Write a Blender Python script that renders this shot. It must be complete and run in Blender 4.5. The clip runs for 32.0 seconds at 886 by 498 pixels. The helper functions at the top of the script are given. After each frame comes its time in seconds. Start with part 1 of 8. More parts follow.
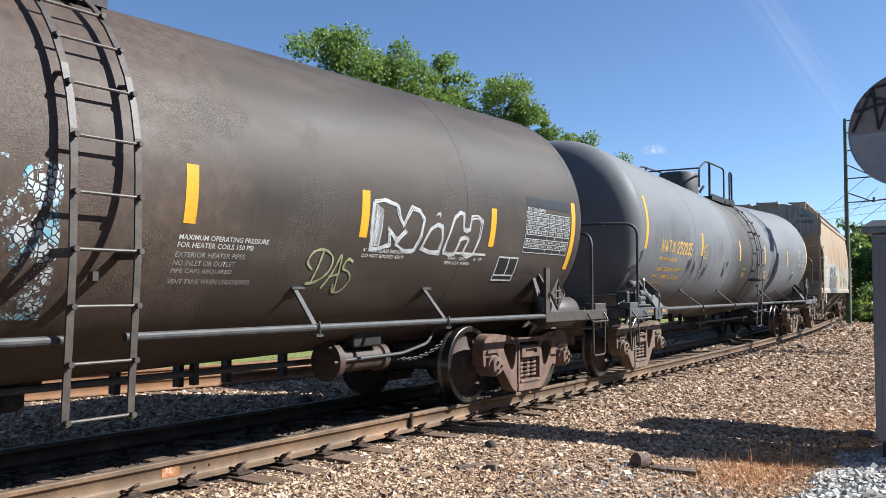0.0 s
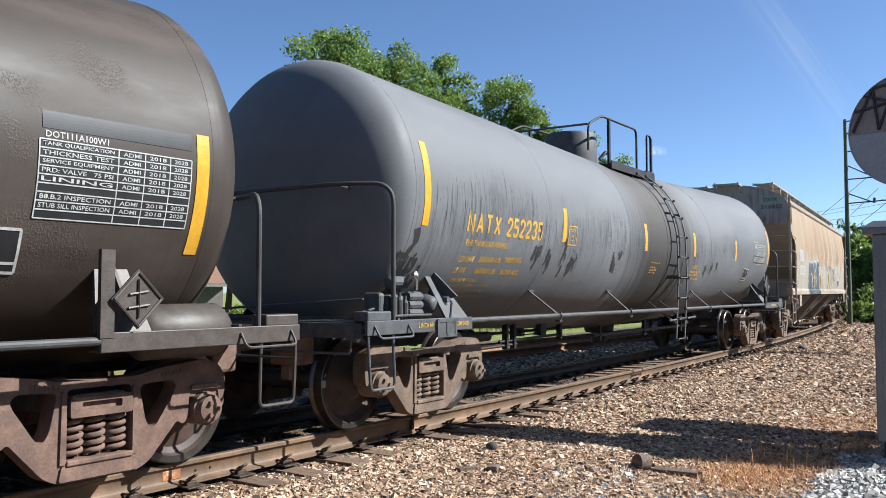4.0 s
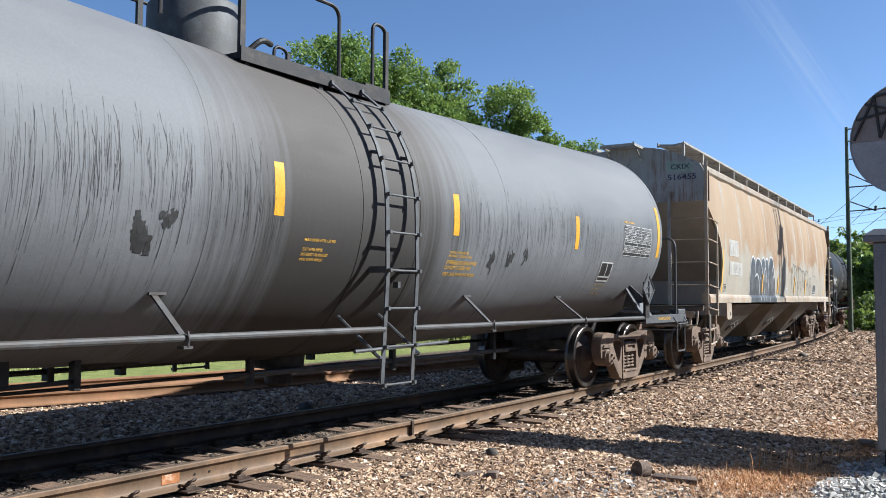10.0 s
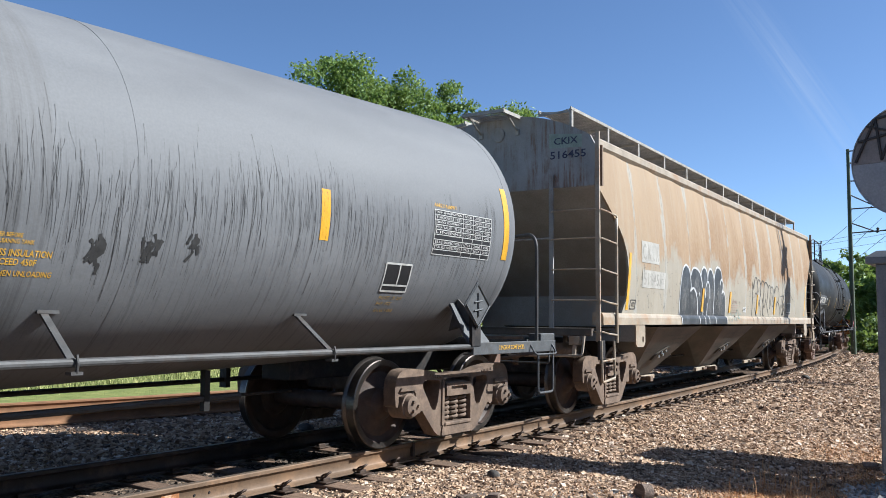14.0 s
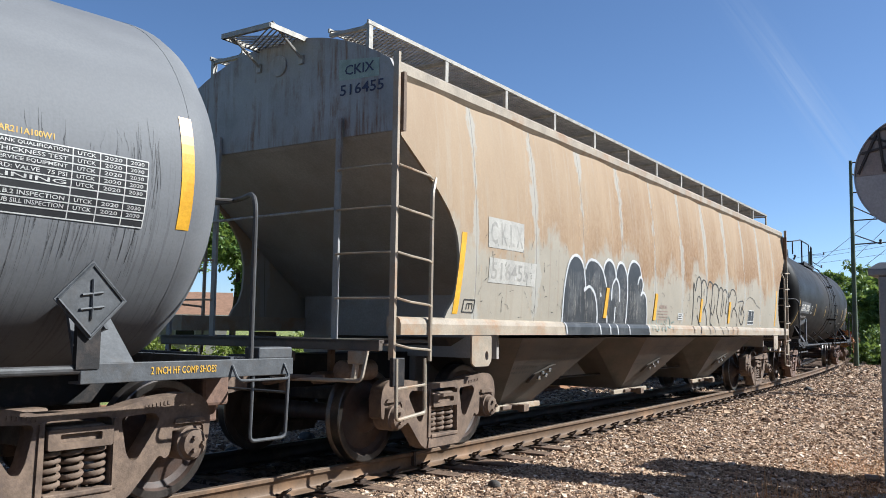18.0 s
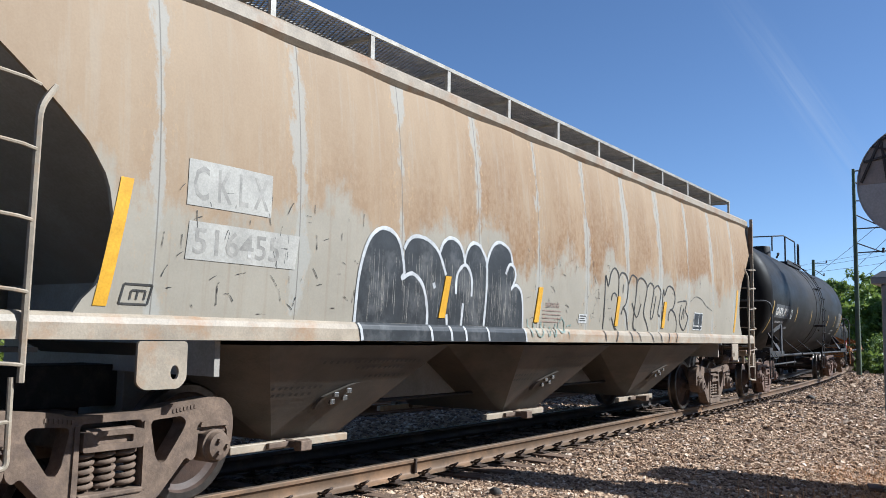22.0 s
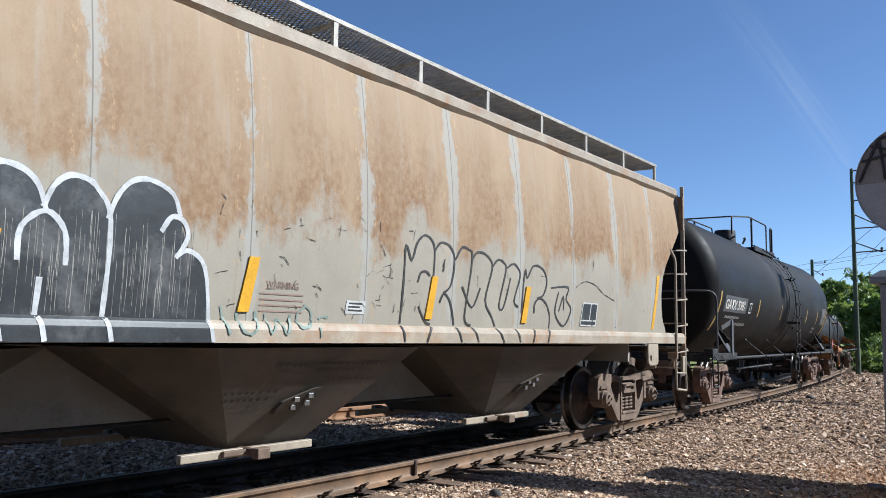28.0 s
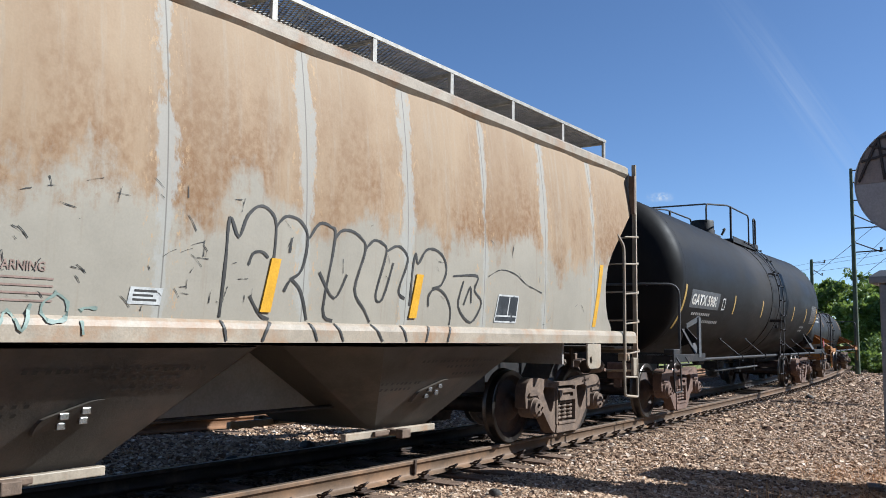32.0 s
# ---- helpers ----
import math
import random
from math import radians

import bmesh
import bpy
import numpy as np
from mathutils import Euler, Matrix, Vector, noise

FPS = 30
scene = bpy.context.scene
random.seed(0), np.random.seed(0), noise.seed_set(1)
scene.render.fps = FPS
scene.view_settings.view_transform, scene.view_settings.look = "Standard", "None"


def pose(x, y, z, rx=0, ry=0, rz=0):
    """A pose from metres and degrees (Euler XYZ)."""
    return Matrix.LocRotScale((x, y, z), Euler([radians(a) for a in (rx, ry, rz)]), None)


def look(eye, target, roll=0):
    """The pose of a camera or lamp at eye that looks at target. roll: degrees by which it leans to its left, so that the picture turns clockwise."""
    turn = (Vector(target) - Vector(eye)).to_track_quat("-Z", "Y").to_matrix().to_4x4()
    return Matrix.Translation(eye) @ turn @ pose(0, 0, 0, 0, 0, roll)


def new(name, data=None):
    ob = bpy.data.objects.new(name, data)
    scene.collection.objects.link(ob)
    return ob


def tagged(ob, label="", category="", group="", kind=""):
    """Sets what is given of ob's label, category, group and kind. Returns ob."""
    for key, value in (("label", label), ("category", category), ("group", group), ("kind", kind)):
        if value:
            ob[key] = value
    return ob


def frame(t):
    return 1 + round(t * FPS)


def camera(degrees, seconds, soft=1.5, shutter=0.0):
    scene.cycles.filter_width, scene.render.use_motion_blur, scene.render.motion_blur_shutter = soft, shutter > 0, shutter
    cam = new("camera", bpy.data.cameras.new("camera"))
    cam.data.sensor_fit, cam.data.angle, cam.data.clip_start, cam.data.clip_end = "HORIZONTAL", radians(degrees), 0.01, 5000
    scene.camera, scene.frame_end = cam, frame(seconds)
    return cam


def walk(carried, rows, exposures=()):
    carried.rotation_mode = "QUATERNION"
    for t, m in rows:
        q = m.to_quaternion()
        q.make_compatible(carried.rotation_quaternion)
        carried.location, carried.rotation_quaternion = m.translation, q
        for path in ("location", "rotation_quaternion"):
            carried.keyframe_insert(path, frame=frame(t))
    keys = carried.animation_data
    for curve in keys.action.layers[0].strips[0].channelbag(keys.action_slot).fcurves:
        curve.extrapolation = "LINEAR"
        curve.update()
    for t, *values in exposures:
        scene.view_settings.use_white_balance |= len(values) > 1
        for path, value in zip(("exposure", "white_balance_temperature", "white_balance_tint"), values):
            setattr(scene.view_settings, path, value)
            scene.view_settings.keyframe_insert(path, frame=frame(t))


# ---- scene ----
# ---- camera: stands beside the line, tilts up slowly ----
EYE = Vector((0.0, -6.455, 1.339))          # z = 0 is the top of the rails, x runs along the track
cam = camera(54.77, 32.0, soft=0.9)


def aim(t, turn, tilt, lean):
    a, b = radians(turn), radians(tilt)
    way = Vector((math.cos(b) * math.cos(a), math.cos(b) * math.sin(a), math.sin(b)))
    return t, look(EYE, EYE + way, lean)


walk(cam, [
    aim(0, 35.03, 2.79, 0.06), aim(0.5, 35.03, 2.76, -0.02), aim(1, 35.02, 2.74, -0.09), aim(1.5, 35.02, 2.74, -0.14),
    aim(2, 35.02, 2.76, -0.14), aim(2.5, 35.03, 2.80, -0.13), aim(3, 35.05, 2.85, -0.12), aim(3.5, 35.06, 2.91, -0.11),
    aim(5.5, 35.07, 2.89, -0.07), aim(6, 35.08, 2.88, -0.06), aim(6.5, 35.08, 2.87, -0.07), aim(7, 35.08, 2.87, -0.06),
    aim(7.5, 35.08, 2.87, -0.03), aim(8, 35.09, 2.88, 0.01), aim(8.5, 35.09, 2.91, 0.06), aim(9, 35.10, 2.98, 0.10),
    aim(9.5, 35.11, 3.09, 0.17), aim(10, 35.12, 3.27, 0.26), aim(10.5, 35.15, 3.52, 0.33), aim(11, 35.17, 3.81, 0.34),
    aim(11.5, 35.18, 4.10, 0.32), aim(12, 35.18, 4.31, 0.32), aim(12.5, 35.20, 4.45, 0.35), aim(13, 35.22, 4.52, 0.39),
    aim(13.5, 35.24, 4.58, 0.41), aim(14, 35.26, 4.64, 0.45), aim(14.5, 35.28, 4.71, 0.52), aim(16.5, 35.37, 5.09, 0.60),
    aim(17, 35.38, 5.16, 0.64), aim(17.5, 35.40, 5.21, 0.71), aim(18, 35.41, 5.25, 0.80), aim(18.5, 35.44, 5.31, 0.85),
    aim(19, 35.46, 5.38, 0.91), aim(19.5, 35.48, 5.45, 0.98), aim(20, 35.49, 5.51, 1.02), aim(20.5, 35.50, 5.56, 1.03),
    aim(21, 35.52, 5.61, 1.04), aim(21.5, 35.54, 5.65, 1.05), aim(22, 35.57, 5.70, 1.04), aim(22.5, 35.58, 5.74, 1.01),
    aim(23, 35.58, 5.76, 0.95), aim(23.5, 35.57, 5.74, 0.88), aim(24, 35.55, 5.72, 0.82), aim(24.5, 35.54, 5.70, 0.79),
    aim(25, 35.53, 5.70, 0.76), aim(25.5, 35.53, 5.72, 0.72), aim(27.5, 35.48, 5.78, 0.70), aim(28, 35.49, 5.81, 0.75),
    aim(28.5, 35.50, 5.83, 0.79), aim(29, 35.50, 5.83, 0.81), aim(29.5, 35.50, 5.82, 0.83), aim(30, 35.49, 5.80, 0.83),
    aim(30.5, 35.48, 5.79, 0.81), aim(31, 35.47, 5.78, 0.77), aim(31.5, 35.46, 5.77, 0.76), aim(32, 35.46, 5.79, 0.77),
], exposures=[(0, 1.32, 5410, 7), (9, 1.30, 5370, 7), (13, 1.27, 5340, 7), (17, 1.19, 5340, 7), (20, 1.10, 5300, 7), (23, 1.0, 5150, 7), (32, 1.01, 5190, 7)])
# ---- light: a clear morning, the sun behind the camera's right shoulder ----
SUN_FROM = Vector((0.50, -0.62, 0.61)).normalized()
sun_data = bpy.data.lights.new("sun", "SUN")
sun_data.energy, sun_data.angle, sun_data.color = 5.0, radians(0.55), (1.0, 0.90, 0.755)
sun = new("sun", sun_data)
sun.matrix_world = look(SUN_FROM * 60, (0, 0, 0))
world = bpy.data.worlds.new("sky")
scene.world = world
world.use_nodes = True
wn = world.node_tree.nodes
sky = wn.new("ShaderNodeTexSky")
sky.sky_type, sky.sun_disc = "NISHITA", False
sky.sun_elevation = math.asin(SUN_FROM.z)
sky.sun_rotation = math.atan2(SUN_FROM.x, SUN_FROM.y)
sky.air_density, sky.dust_density, sky.ozone_density = 0.62, 0.35, 0.55
world.node_tree.links.new(sky.outputs[0], wn["Background"].inputs[0])
wn["Background"].inputs[1].default_value = 0.060


# ---- materials ----
def material(name, rough=0.6, metal=0.0):
    m = bpy.data.materials.new(name)
    m.use_nodes = True
    b = m.node_tree.nodes["Principled BSDF"]
    b.inputs["Roughness"].default_value = rough
    b.inputs["Metallic"].default_value = metal
    b.inputs["Specular IOR Level"].default_value = 0.3
    return m, m.node_tree, b


def coords(nt, scale=(1, 1, 1), space="Object"):
    tc, mp = nt.nodes.new("ShaderNodeTexCoord"), nt.nodes.new("ShaderNodeMapping")
    nt.links.new(tc.outputs[space], mp.inputs[0])
    mp.inputs["Scale"].default_value = scale
    return mp.outputs[0]


def noise_tex(nt, vec, scale, detail=4.0, rough=0.6):
    n = nt.nodes.new("ShaderNodeTexNoise")
    n.inputs["Scale"].default_value, n.inputs["Detail"].default_value, n.inputs["Roughness"].default_value = scale, detail, rough
    nt.links.new(vec, n.inputs["Vector"])
    return n.outputs["Fac"]


def ramp(nt, fac, stops):
    r = nt.nodes.new("ShaderNodeValToRGB")
    while len(r.color_ramp.elements) < len(stops):
        r.color_ramp.elements.new(0.5)
    for e, (p, c) in zip(r.color_ramp.elements, stops):
        e.position, e.color = p, (*c, 1) if len(c) == 3 else (c[0], c[0], c[0], 1)
    nt.links.new(fac, r.inputs[0])
    return r.outputs[0]


def mix(nt, fac, a, b, mode="MIX"):
    m = nt.nodes.new("ShaderNodeMix")
    m.data_type, m.blend_type = "RGBA", mode
    for sock, v in ((m.inputs[0], fac), (m.inputs[6], a), (m.inputs[7], b)):
        if isinstance(v, (int, float)):
            sock.default_value = v
        elif isinstance(v, tuple):
            sock.default_value = (*v, 1)
        else:
            nt.links.new(v, sock)
    return m.outputs[2]


def bump(nt, b, height, strength=0.3, dist=0.01):
    n = nt.nodes.new("ShaderNodeBump")
    n.inputs["Strength"].default_value, n.inputs["Distance"].default_value = strength, dist
    nt.links.new(height, n.inputs["Height"])
    nt.links.new(n.outputs[0], b.inputs["Normal"])


def plain(name, base, rough=0.6, metal=0.0, var=0.35, scale=6.0, dirt=None, grain=60.0, bmp=0.15):
    """A worn surface: base colour with large patches, fine grain and a little dirt."""
    m, nt, b = material(name, rough, metal)
    v = coords(nt)
    big, fine = noise_tex(nt, v, scale), noise_tex(nt, v, grain, 3)
    base = tuple(c * 0.74 for c in base)
    low = tuple(c * (1 - var) for c in base)
    hi = tuple(min(1, c * (1 + var * 0.6)) for c in base)
    col = ramp(nt, big, [(0.3, low), (0.7, hi)])
    col = mix(nt, 0.25, col, ramp(nt, fine, [(0.35, (0.35,)), (0.65, (1.0,))]), "MULTIPLY")
    if dirt:
        col = mix(nt, ramp(nt, noise_tex(nt, v, scale * 0.6, 6, 0.7), [(0.5, (0,)), (0.68, (1,))]), col, dirt)
    nt.links.new(col, b.inputs["Base Color"])
    if bmp:
        bump(nt, b, fine, bmp)
    return m


# ---- mesh helpers ----
def box(bm, x0, x1, y0, y1, z0, z1, bevel=0.0):
    r = bmesh.ops.create_cube(bm, size=1, matrix=Matrix.Translation(((x0 + x1) / 2, (y0 + y1) / 2, (z0 + z1) / 2))
                              @ Matrix.Diagonal((abs(x1 - x0), abs(y1 - y0), abs(z1 - z0), 1)))
    if bevel:
        es = list({e for v in r["verts"] for e in v.link_edges})
        bmesh.ops.bevel(bm, geom=es, offset=bevel, segments=2, affect="EDGES", profile=0.5)


def rings(bm, loops, close=False, caps=True):
    """Skin a list of point loops of equal length."""
    vs = [[bm.verts.new(p) for p in lp] for lp in loops]
    n = len(vs[0])
    pairs = list(zip(vs, vs[1:])) + ([(vs[-1], vs[0])] if close else [])
    for a, b in pairs:
        for i in range(n):
            bm.faces.new((a[i], a[(i + 1) % n], b[(i + 1) % n], b[i]))
    if caps and not close:
        bm.faces.new(vs[0][::-1])
        bm.faces.new(vs[-1])
    return vs


def tube(bm, pts, r, n=8, caps=True):
    """A round bar along a polyline."""
    pts = [Vector(p) for p in pts]
    loops, side = [], None
    for i, p in enumerate(pts):
        d = (pts[min(i + 1, len(pts) - 1)] - pts[max(i - 1, 0)]).normalized()
        if side is None:
            side = d.orthogonal().normalized()
        side = (side - d * side.dot(d)).normalized()
        up = d.cross(side)
        loops.append([p + (side * math.cos(2 * math.pi * k / n) + up * math.sin(2 * math.pi * k / n)) * r for k in range(n)])
    rings(bm, loops, caps=caps)


def bend(pts, r=0.08, n=4):
    """Round the corners of a polyline."""
    pts = [Vector(p) for p in pts]
    out = [pts[0]]
    for a, b, c in zip(pts, pts[1:], pts[2:]):
        d0, d1 = (a - b), (c - b)
        k = min(r, d0.length * 0.45, d1.length * 0.45)
        p, q = b + d0.normalized() * k, b + d1.normalized() * k
        for i in range(n + 1):
            s = i / n
            out.append(p * (1 - s) ** 2 + b * 2 * s * (1 - s) + q * s ** 2)
    return out + [pts[-1]]


def lathe(bm, profile, n=48, axis="x", centre=(0, 0, 0)):
    """Turn (along, radius) pairs round an axis."""
    c = Vector(centre)
    loops = []
    for a, r in profile:
        lp = []
        for k in range(n):
            t = 2 * math.pi * k / n
            u, w = r * math.cos(t), r * math.sin(t)
            lp.append(c + Vector({"x": (a, u, w), "y": (u, a, w), "z": (u, w, a)}[axis]))
        loops.append(lp)
    rings(bm, loops)


def prism(bm, outline, y0, y1):
    """An (x, z) outline pushed from y0 to y1."""
    rings(bm, [[(x, y0, z) for x, z in outline], [(x, y1, z) for x, z in outline]])


def slab(bm, outline, x0, x1):
    """A (y, z) outline pushed from x0 to x1."""
    rings(bm, [[(x0, y, z) for y, z in outline], [(x1, y, z) for y, z in outline]])


def mesh_of(bm, name, mat, smooth=None):
    bmesh.ops.recalc_face_normals(bm, faces=bm.faces)
    me = bpy.data.meshes.new(name)
    bm.to_mesh(me)
    bm.free()
    me.materials.append(mat)
    if smooth:
        for p in me.polygons:
            p.use_smooth = True
        me.set_sharp_from_angle(angle=radians(smooth))
    return me


def part(name, bm, mat, parent, label="", smooth=None):
    ob = new(name, mesh_of(bm, name, mat, smooth))
    ob.parent = parent
    if label:
        ob["label"] = label
    return ob


def shared(name, me, parent, m):
    """One more piece on a mesh that alike pieces share."""
    ob = new(name, me)
    ob.parent = parent
    ob.matrix_basis = m
    return ob


def thing(name, label, category, group="", kind=""):
    return tagged(new(name), label, category, group, kind)


def from_arrays(name, verts, faces, mat, smooth=False):
    me = bpy.data.meshes.new(name)
    me.from_pydata(verts, [], faces)
    me.materials.append(mat)
    if smooth:
        for p in me.polygons:
            p.use_smooth = True
    return me


# ---- the line: straight past the camera, then a wide curve to the left ----
CURVE_START, CURVE = 5.0, 0.00344


def on_track(u, v=0.0):
    """Place and heading of the point u metres along the line and v metres to the left of its middle."""
    q = max(u - CURVE_START, 0.0)
    a = CURVE * q
    x = CURVE_START + math.sin(a) / CURVE if q else u
    y = (1 - math.cos(a)) / CURVE if q else 0.0
    return Vector((x - v * math.sin(a), y + v * math.cos(a), 0)), a


def siding(u, v=0.0):
    """The same for the second track behind, which runs in towards the line and then beside it."""
    f = lambda x: 4.1 + on_track(x)[0].y + 1.9 * math.exp(-(x - 6.2) / 6.0) if x >= 0 else f(0.0) - 0.45 * x
    y0 = f(u)
    a = math.atan((f(u + 0.1) - f(u - 0.1)) / 0.2)
    return Vector((u - v * math.sin(a), y0 + v * math.cos(a), 0)), a


def rail_section():
    """Half profile of a flat-bottom rail, mirrored."""
    h = [(0.0, 0.0), (0.028, 0.0), (0.036, -0.008), (0.037, -0.035), (0.020, -0.048), (0.010, -0.060), (0.009, -0.140),
         (0.020, -0.156), (0.072, -0.172), (0.074, -0.186), (0.0, -0.186)]
    return h + [(-y, z) for y, z in h[-2:0:-1]]


def lay_rail(name, path, v, u0, u1, step, mat, label, parent=None):
    sec, loops = rail_section(), []
    u = u0
    while u <= u1 + 1e-6:
        p, a = path(u, v)
        loops.append([(p.x - y * math.sin(a), p.y + y * math.cos(a), z) for y, z in sec])
        u += step
    bm = bmesh.new()
    rings(bm, loops)
    return part(name, bm, mat, parent, label, smooth=40)


def ground_z(x, y):
    """Height of the ground: a ballast shoulder beside the line, falling a little towards the camera."""
    q = max(x - CURVE_START, 0.0)
    v = y - (CURVE * q * q / 2 if x < 60 else 5.2 + (x - 60) * 0.19)
    z = -0.235
    if v < -1.5:
        z -= 0.10 * min(1.0, (-1.5 - v) / 1.8)
    if v < -2.9:
        k = min(1.0, (-2.9 - v) / 1.7)
        z -= 0.17 * k * k * (3 - 2 * k)
    if v > 7.5:
        z -= 0.25 * min(1.0, (v - 7.5) / 3.0)
    near = max(0.0, 1 - math.hypot(x - 8, y) / 60)
    return z + near * 0.03 * noise.noise(Vector((x * 0.5, y * 0.5, 3.1)))


# ---- materials of the line, the cars and the wayside ----
def tank_paint(name, base, streak, light, rough, pebble=0.0, drip=0.5, tar=0.0, band=0.0, spec=0.22, ruddy=False):
    """Jacket paint: cloudy fading, thin runs down the side, tar splashes, and a dirty band round the manway."""
    m, nt, b = material(name, rough)
    b.inputs["Specular IOR Level"].default_value = spec
    v = coords(nt)
    cloud = noise_tex(nt, coords(nt, (0.35, 1, 1)), 1.6, 5)
    col = ramp(nt, cloud, [(0.25, tuple(c * 0.84 for c in base)), (0.5, base), (0.78, light)])
    # thin runs: noise stretched down the side, kept to a belt below the shoulder
    run = noise_tex(nt, coords(nt, (14, 0.4, 0.55)), 2.2, 5, 0.75)
    wob = noise_tex(nt, coords(nt, (3, 0.5, 0.5)), 1.0, 2)
    sep = nt.nodes.new("ShaderNodeSeparateXYZ")
    nt.links.new(v, sep.inputs[0])
    add = nt.nodes.new("ShaderNodeMath")
    add.operation = "MULTIPLY_ADD"
    nt.links.new(wob, add.inputs[0])
    add.inputs[1].default_value = 0.9
    nt.links.new(sep.outputs[2], add.inputs[2])
    mr = nt.nodes.new("ShaderNodeMapRange")
    mr.inputs["From Min"].default_value, mr.inputs["From Max"].default_value = 3.15, 2.55
    nt.links.new(add.outputs[0], mr.inputs["Value"])
    lines = ramp(nt, run, [(0.535, (0,)), (0.60, (1,))])
    shell = nt.nodes.new("ShaderNodeMath")
    shell.operation = "ABSOLUTE"
    nt.links.new(sep.outputs[0], shell.inputs[0])
    lines = mix(nt, map_range(nt, shell.outputs[0], 7.45, 7.55, 0.0, 1.0), lines, (0, 0, 0))
    f = nt.nodes.new("ShaderNodeMath")
    f.operation = "MULTIPLY"
    nt.links.new(lines, f.inputs[0])
    nt.links.new(mr.outputs[0], f.inputs[1])
    g = nt.nodes.new("ShaderNodeMath")
    g.operation = "MULTIPLY"
    nt.links.new(f.outputs[0], g.inputs[0])
    g.inputs[1].default_value = drip
    col = mix(nt, g.outputs[0], col, streak)
    if band:
        ab = nt.nodes.new("ShaderNodeMath")
        ab.operation = "ABSOLUTE"
        nt.links.new(sep.outputs[0], ab.inputs[0])
        wave = noise_tex(nt, coords(nt, (9, 0.25, 0.25)), 1.0, 5, 0.7)
        ma = nt.nodes.new("ShaderNodeMath")
        ma.operation = "MULTIPLY_ADD"
        nt.links.new(wave, ma.inputs[0])
        ma.inputs[1].default_value = 1.6
        nt.links.new(ab.outputs[0], ma.inputs[2])
        col = mix(nt, map_range(nt, ma.outputs[0], 2.75, 1.75, 0.0, band), col, mix(nt, map_range(nt, sep.outputs[2], 3.1, 1.7, 0.0, 1.0), (0.078, 0.068, 0.060), (0.026, 0.023, 0.020)))
    if tar:
        splash = noise_tex(nt, coords(nt, (1.3, 0.6, 0.55)), 1.1, 6, 0.72)
        spot = ramp(nt, splash, [(0.66, (0,)), (0.675, (1,))])
        low = map_range(nt, sep.outputs[2], 2.35, 2.0, 0.0, tar)
        k = nt.nodes.new("ShaderNodeMath")
        k.operation = "MULTIPLY"
        nt.links.new(spot, k.inputs[0])
        nt.links.new(low, k.inputs[1])
        col = mix(nt, k.outputs[0], col, (0.02, 0.02, 0.02))
    if ruddy:
        # a rusty-brown spill with a ragged edge on both sides of the ladder
        ab = nt.nodes.new("ShaderNodeMath")
        ab.operation = "ABSOLUTE"
        nt.links.new(sep.outputs[0], ab.inputs[0])
        ma = nt.nodes.new("ShaderNodeMath")
        ma.operation = "MULTIPLY_ADD"
        nt.links.new(noise_tex(nt, coords(nt, (0.6, 0.5, 0.5)), 1.7, 6, 0.65), ma.inputs[0])
        ma.inputs[1].default_value = 2.2
        nt.links.new(ab.outputs[0], ma.inputs[2])
        col = mix(nt, map_range(nt, ma.outputs[0], 2.45, 2.1, 0.0, 0.75), col, ramp(nt, noise_tex(nt, v, 9, 6, 0.7), [(0.3, (0.050, 0.034, 0.026)), (0.7, (0.105, 0.072, 0.055))]))
    fine = noise_tex(nt, v, 55, 3)
    col = mix(nt, 0.18, col, ramp(nt, fine, [(0.35, (0.5,)), (0.65, (1.0,))]), "MULTIPLY")
    nt.links.new(col, b.inputs["Base Color"])
    nt.links.new(map_range(nt, cloud, 0.3, 0.7, rough - 0.1, rough + 0.12), b.inputs["Roughness"])
    if pebble:
        where = ramp(nt, noise_tex(nt, v, 0.8, 3), [(0.52, (0,)), (0.66, (1,))])
        h = nt.nodes.new("ShaderNodeMath")
        h.operation = "MULTIPLY"
        nt.links.new(ramp(nt, noise_tex(nt, v, 62, 2), [(0.50, (0,)), (0.60, (1,))]), h.inputs[0])
        nt.links.new(where, h.inputs[1])
        bump(nt, b, h.outputs[0], pebble, 0.012)
        hk = nt.nodes.new("ShaderNodeMath")
        hk.operation = "MULTIPLY"
        nt.links.new(h.outputs[0], hk.inputs[0])
        hk.inputs[1].default_value = 0.2
        nt.links.new(mix(nt, hk.outputs[0], col, tuple(c * 1.5 for c in light)), b.inputs["Base Color"])
    else:
        bump(nt, b, noise_tex(nt, coords(nt, (1, 1, 1)), 7, 4), 0.06, 0.02)
    return m


def map_range(nt, val, a, b, c, d):
    n = nt.nodes.new("ShaderNodeMapRange")
    for key, x in (("From Min", a), ("From Max", b), ("To Min", c), ("To Max", d)):
        n.inputs[key].default_value = x
    nt.links.new(val, n.inputs["Value"])
    return n.outputs[0]


def math_node(nt, op, a, b, c=None):
    n = nt.nodes.new("ShaderNodeMath")
    n.operation = op
    for i, v in enumerate((a, b, c)):
        if v is None:
            continue
        if isinstance(v, (int, float)):
            n.inputs[i].default_value = v
        else:
            nt.links.new(v, n.inputs[i])
    return n.outputs[0]


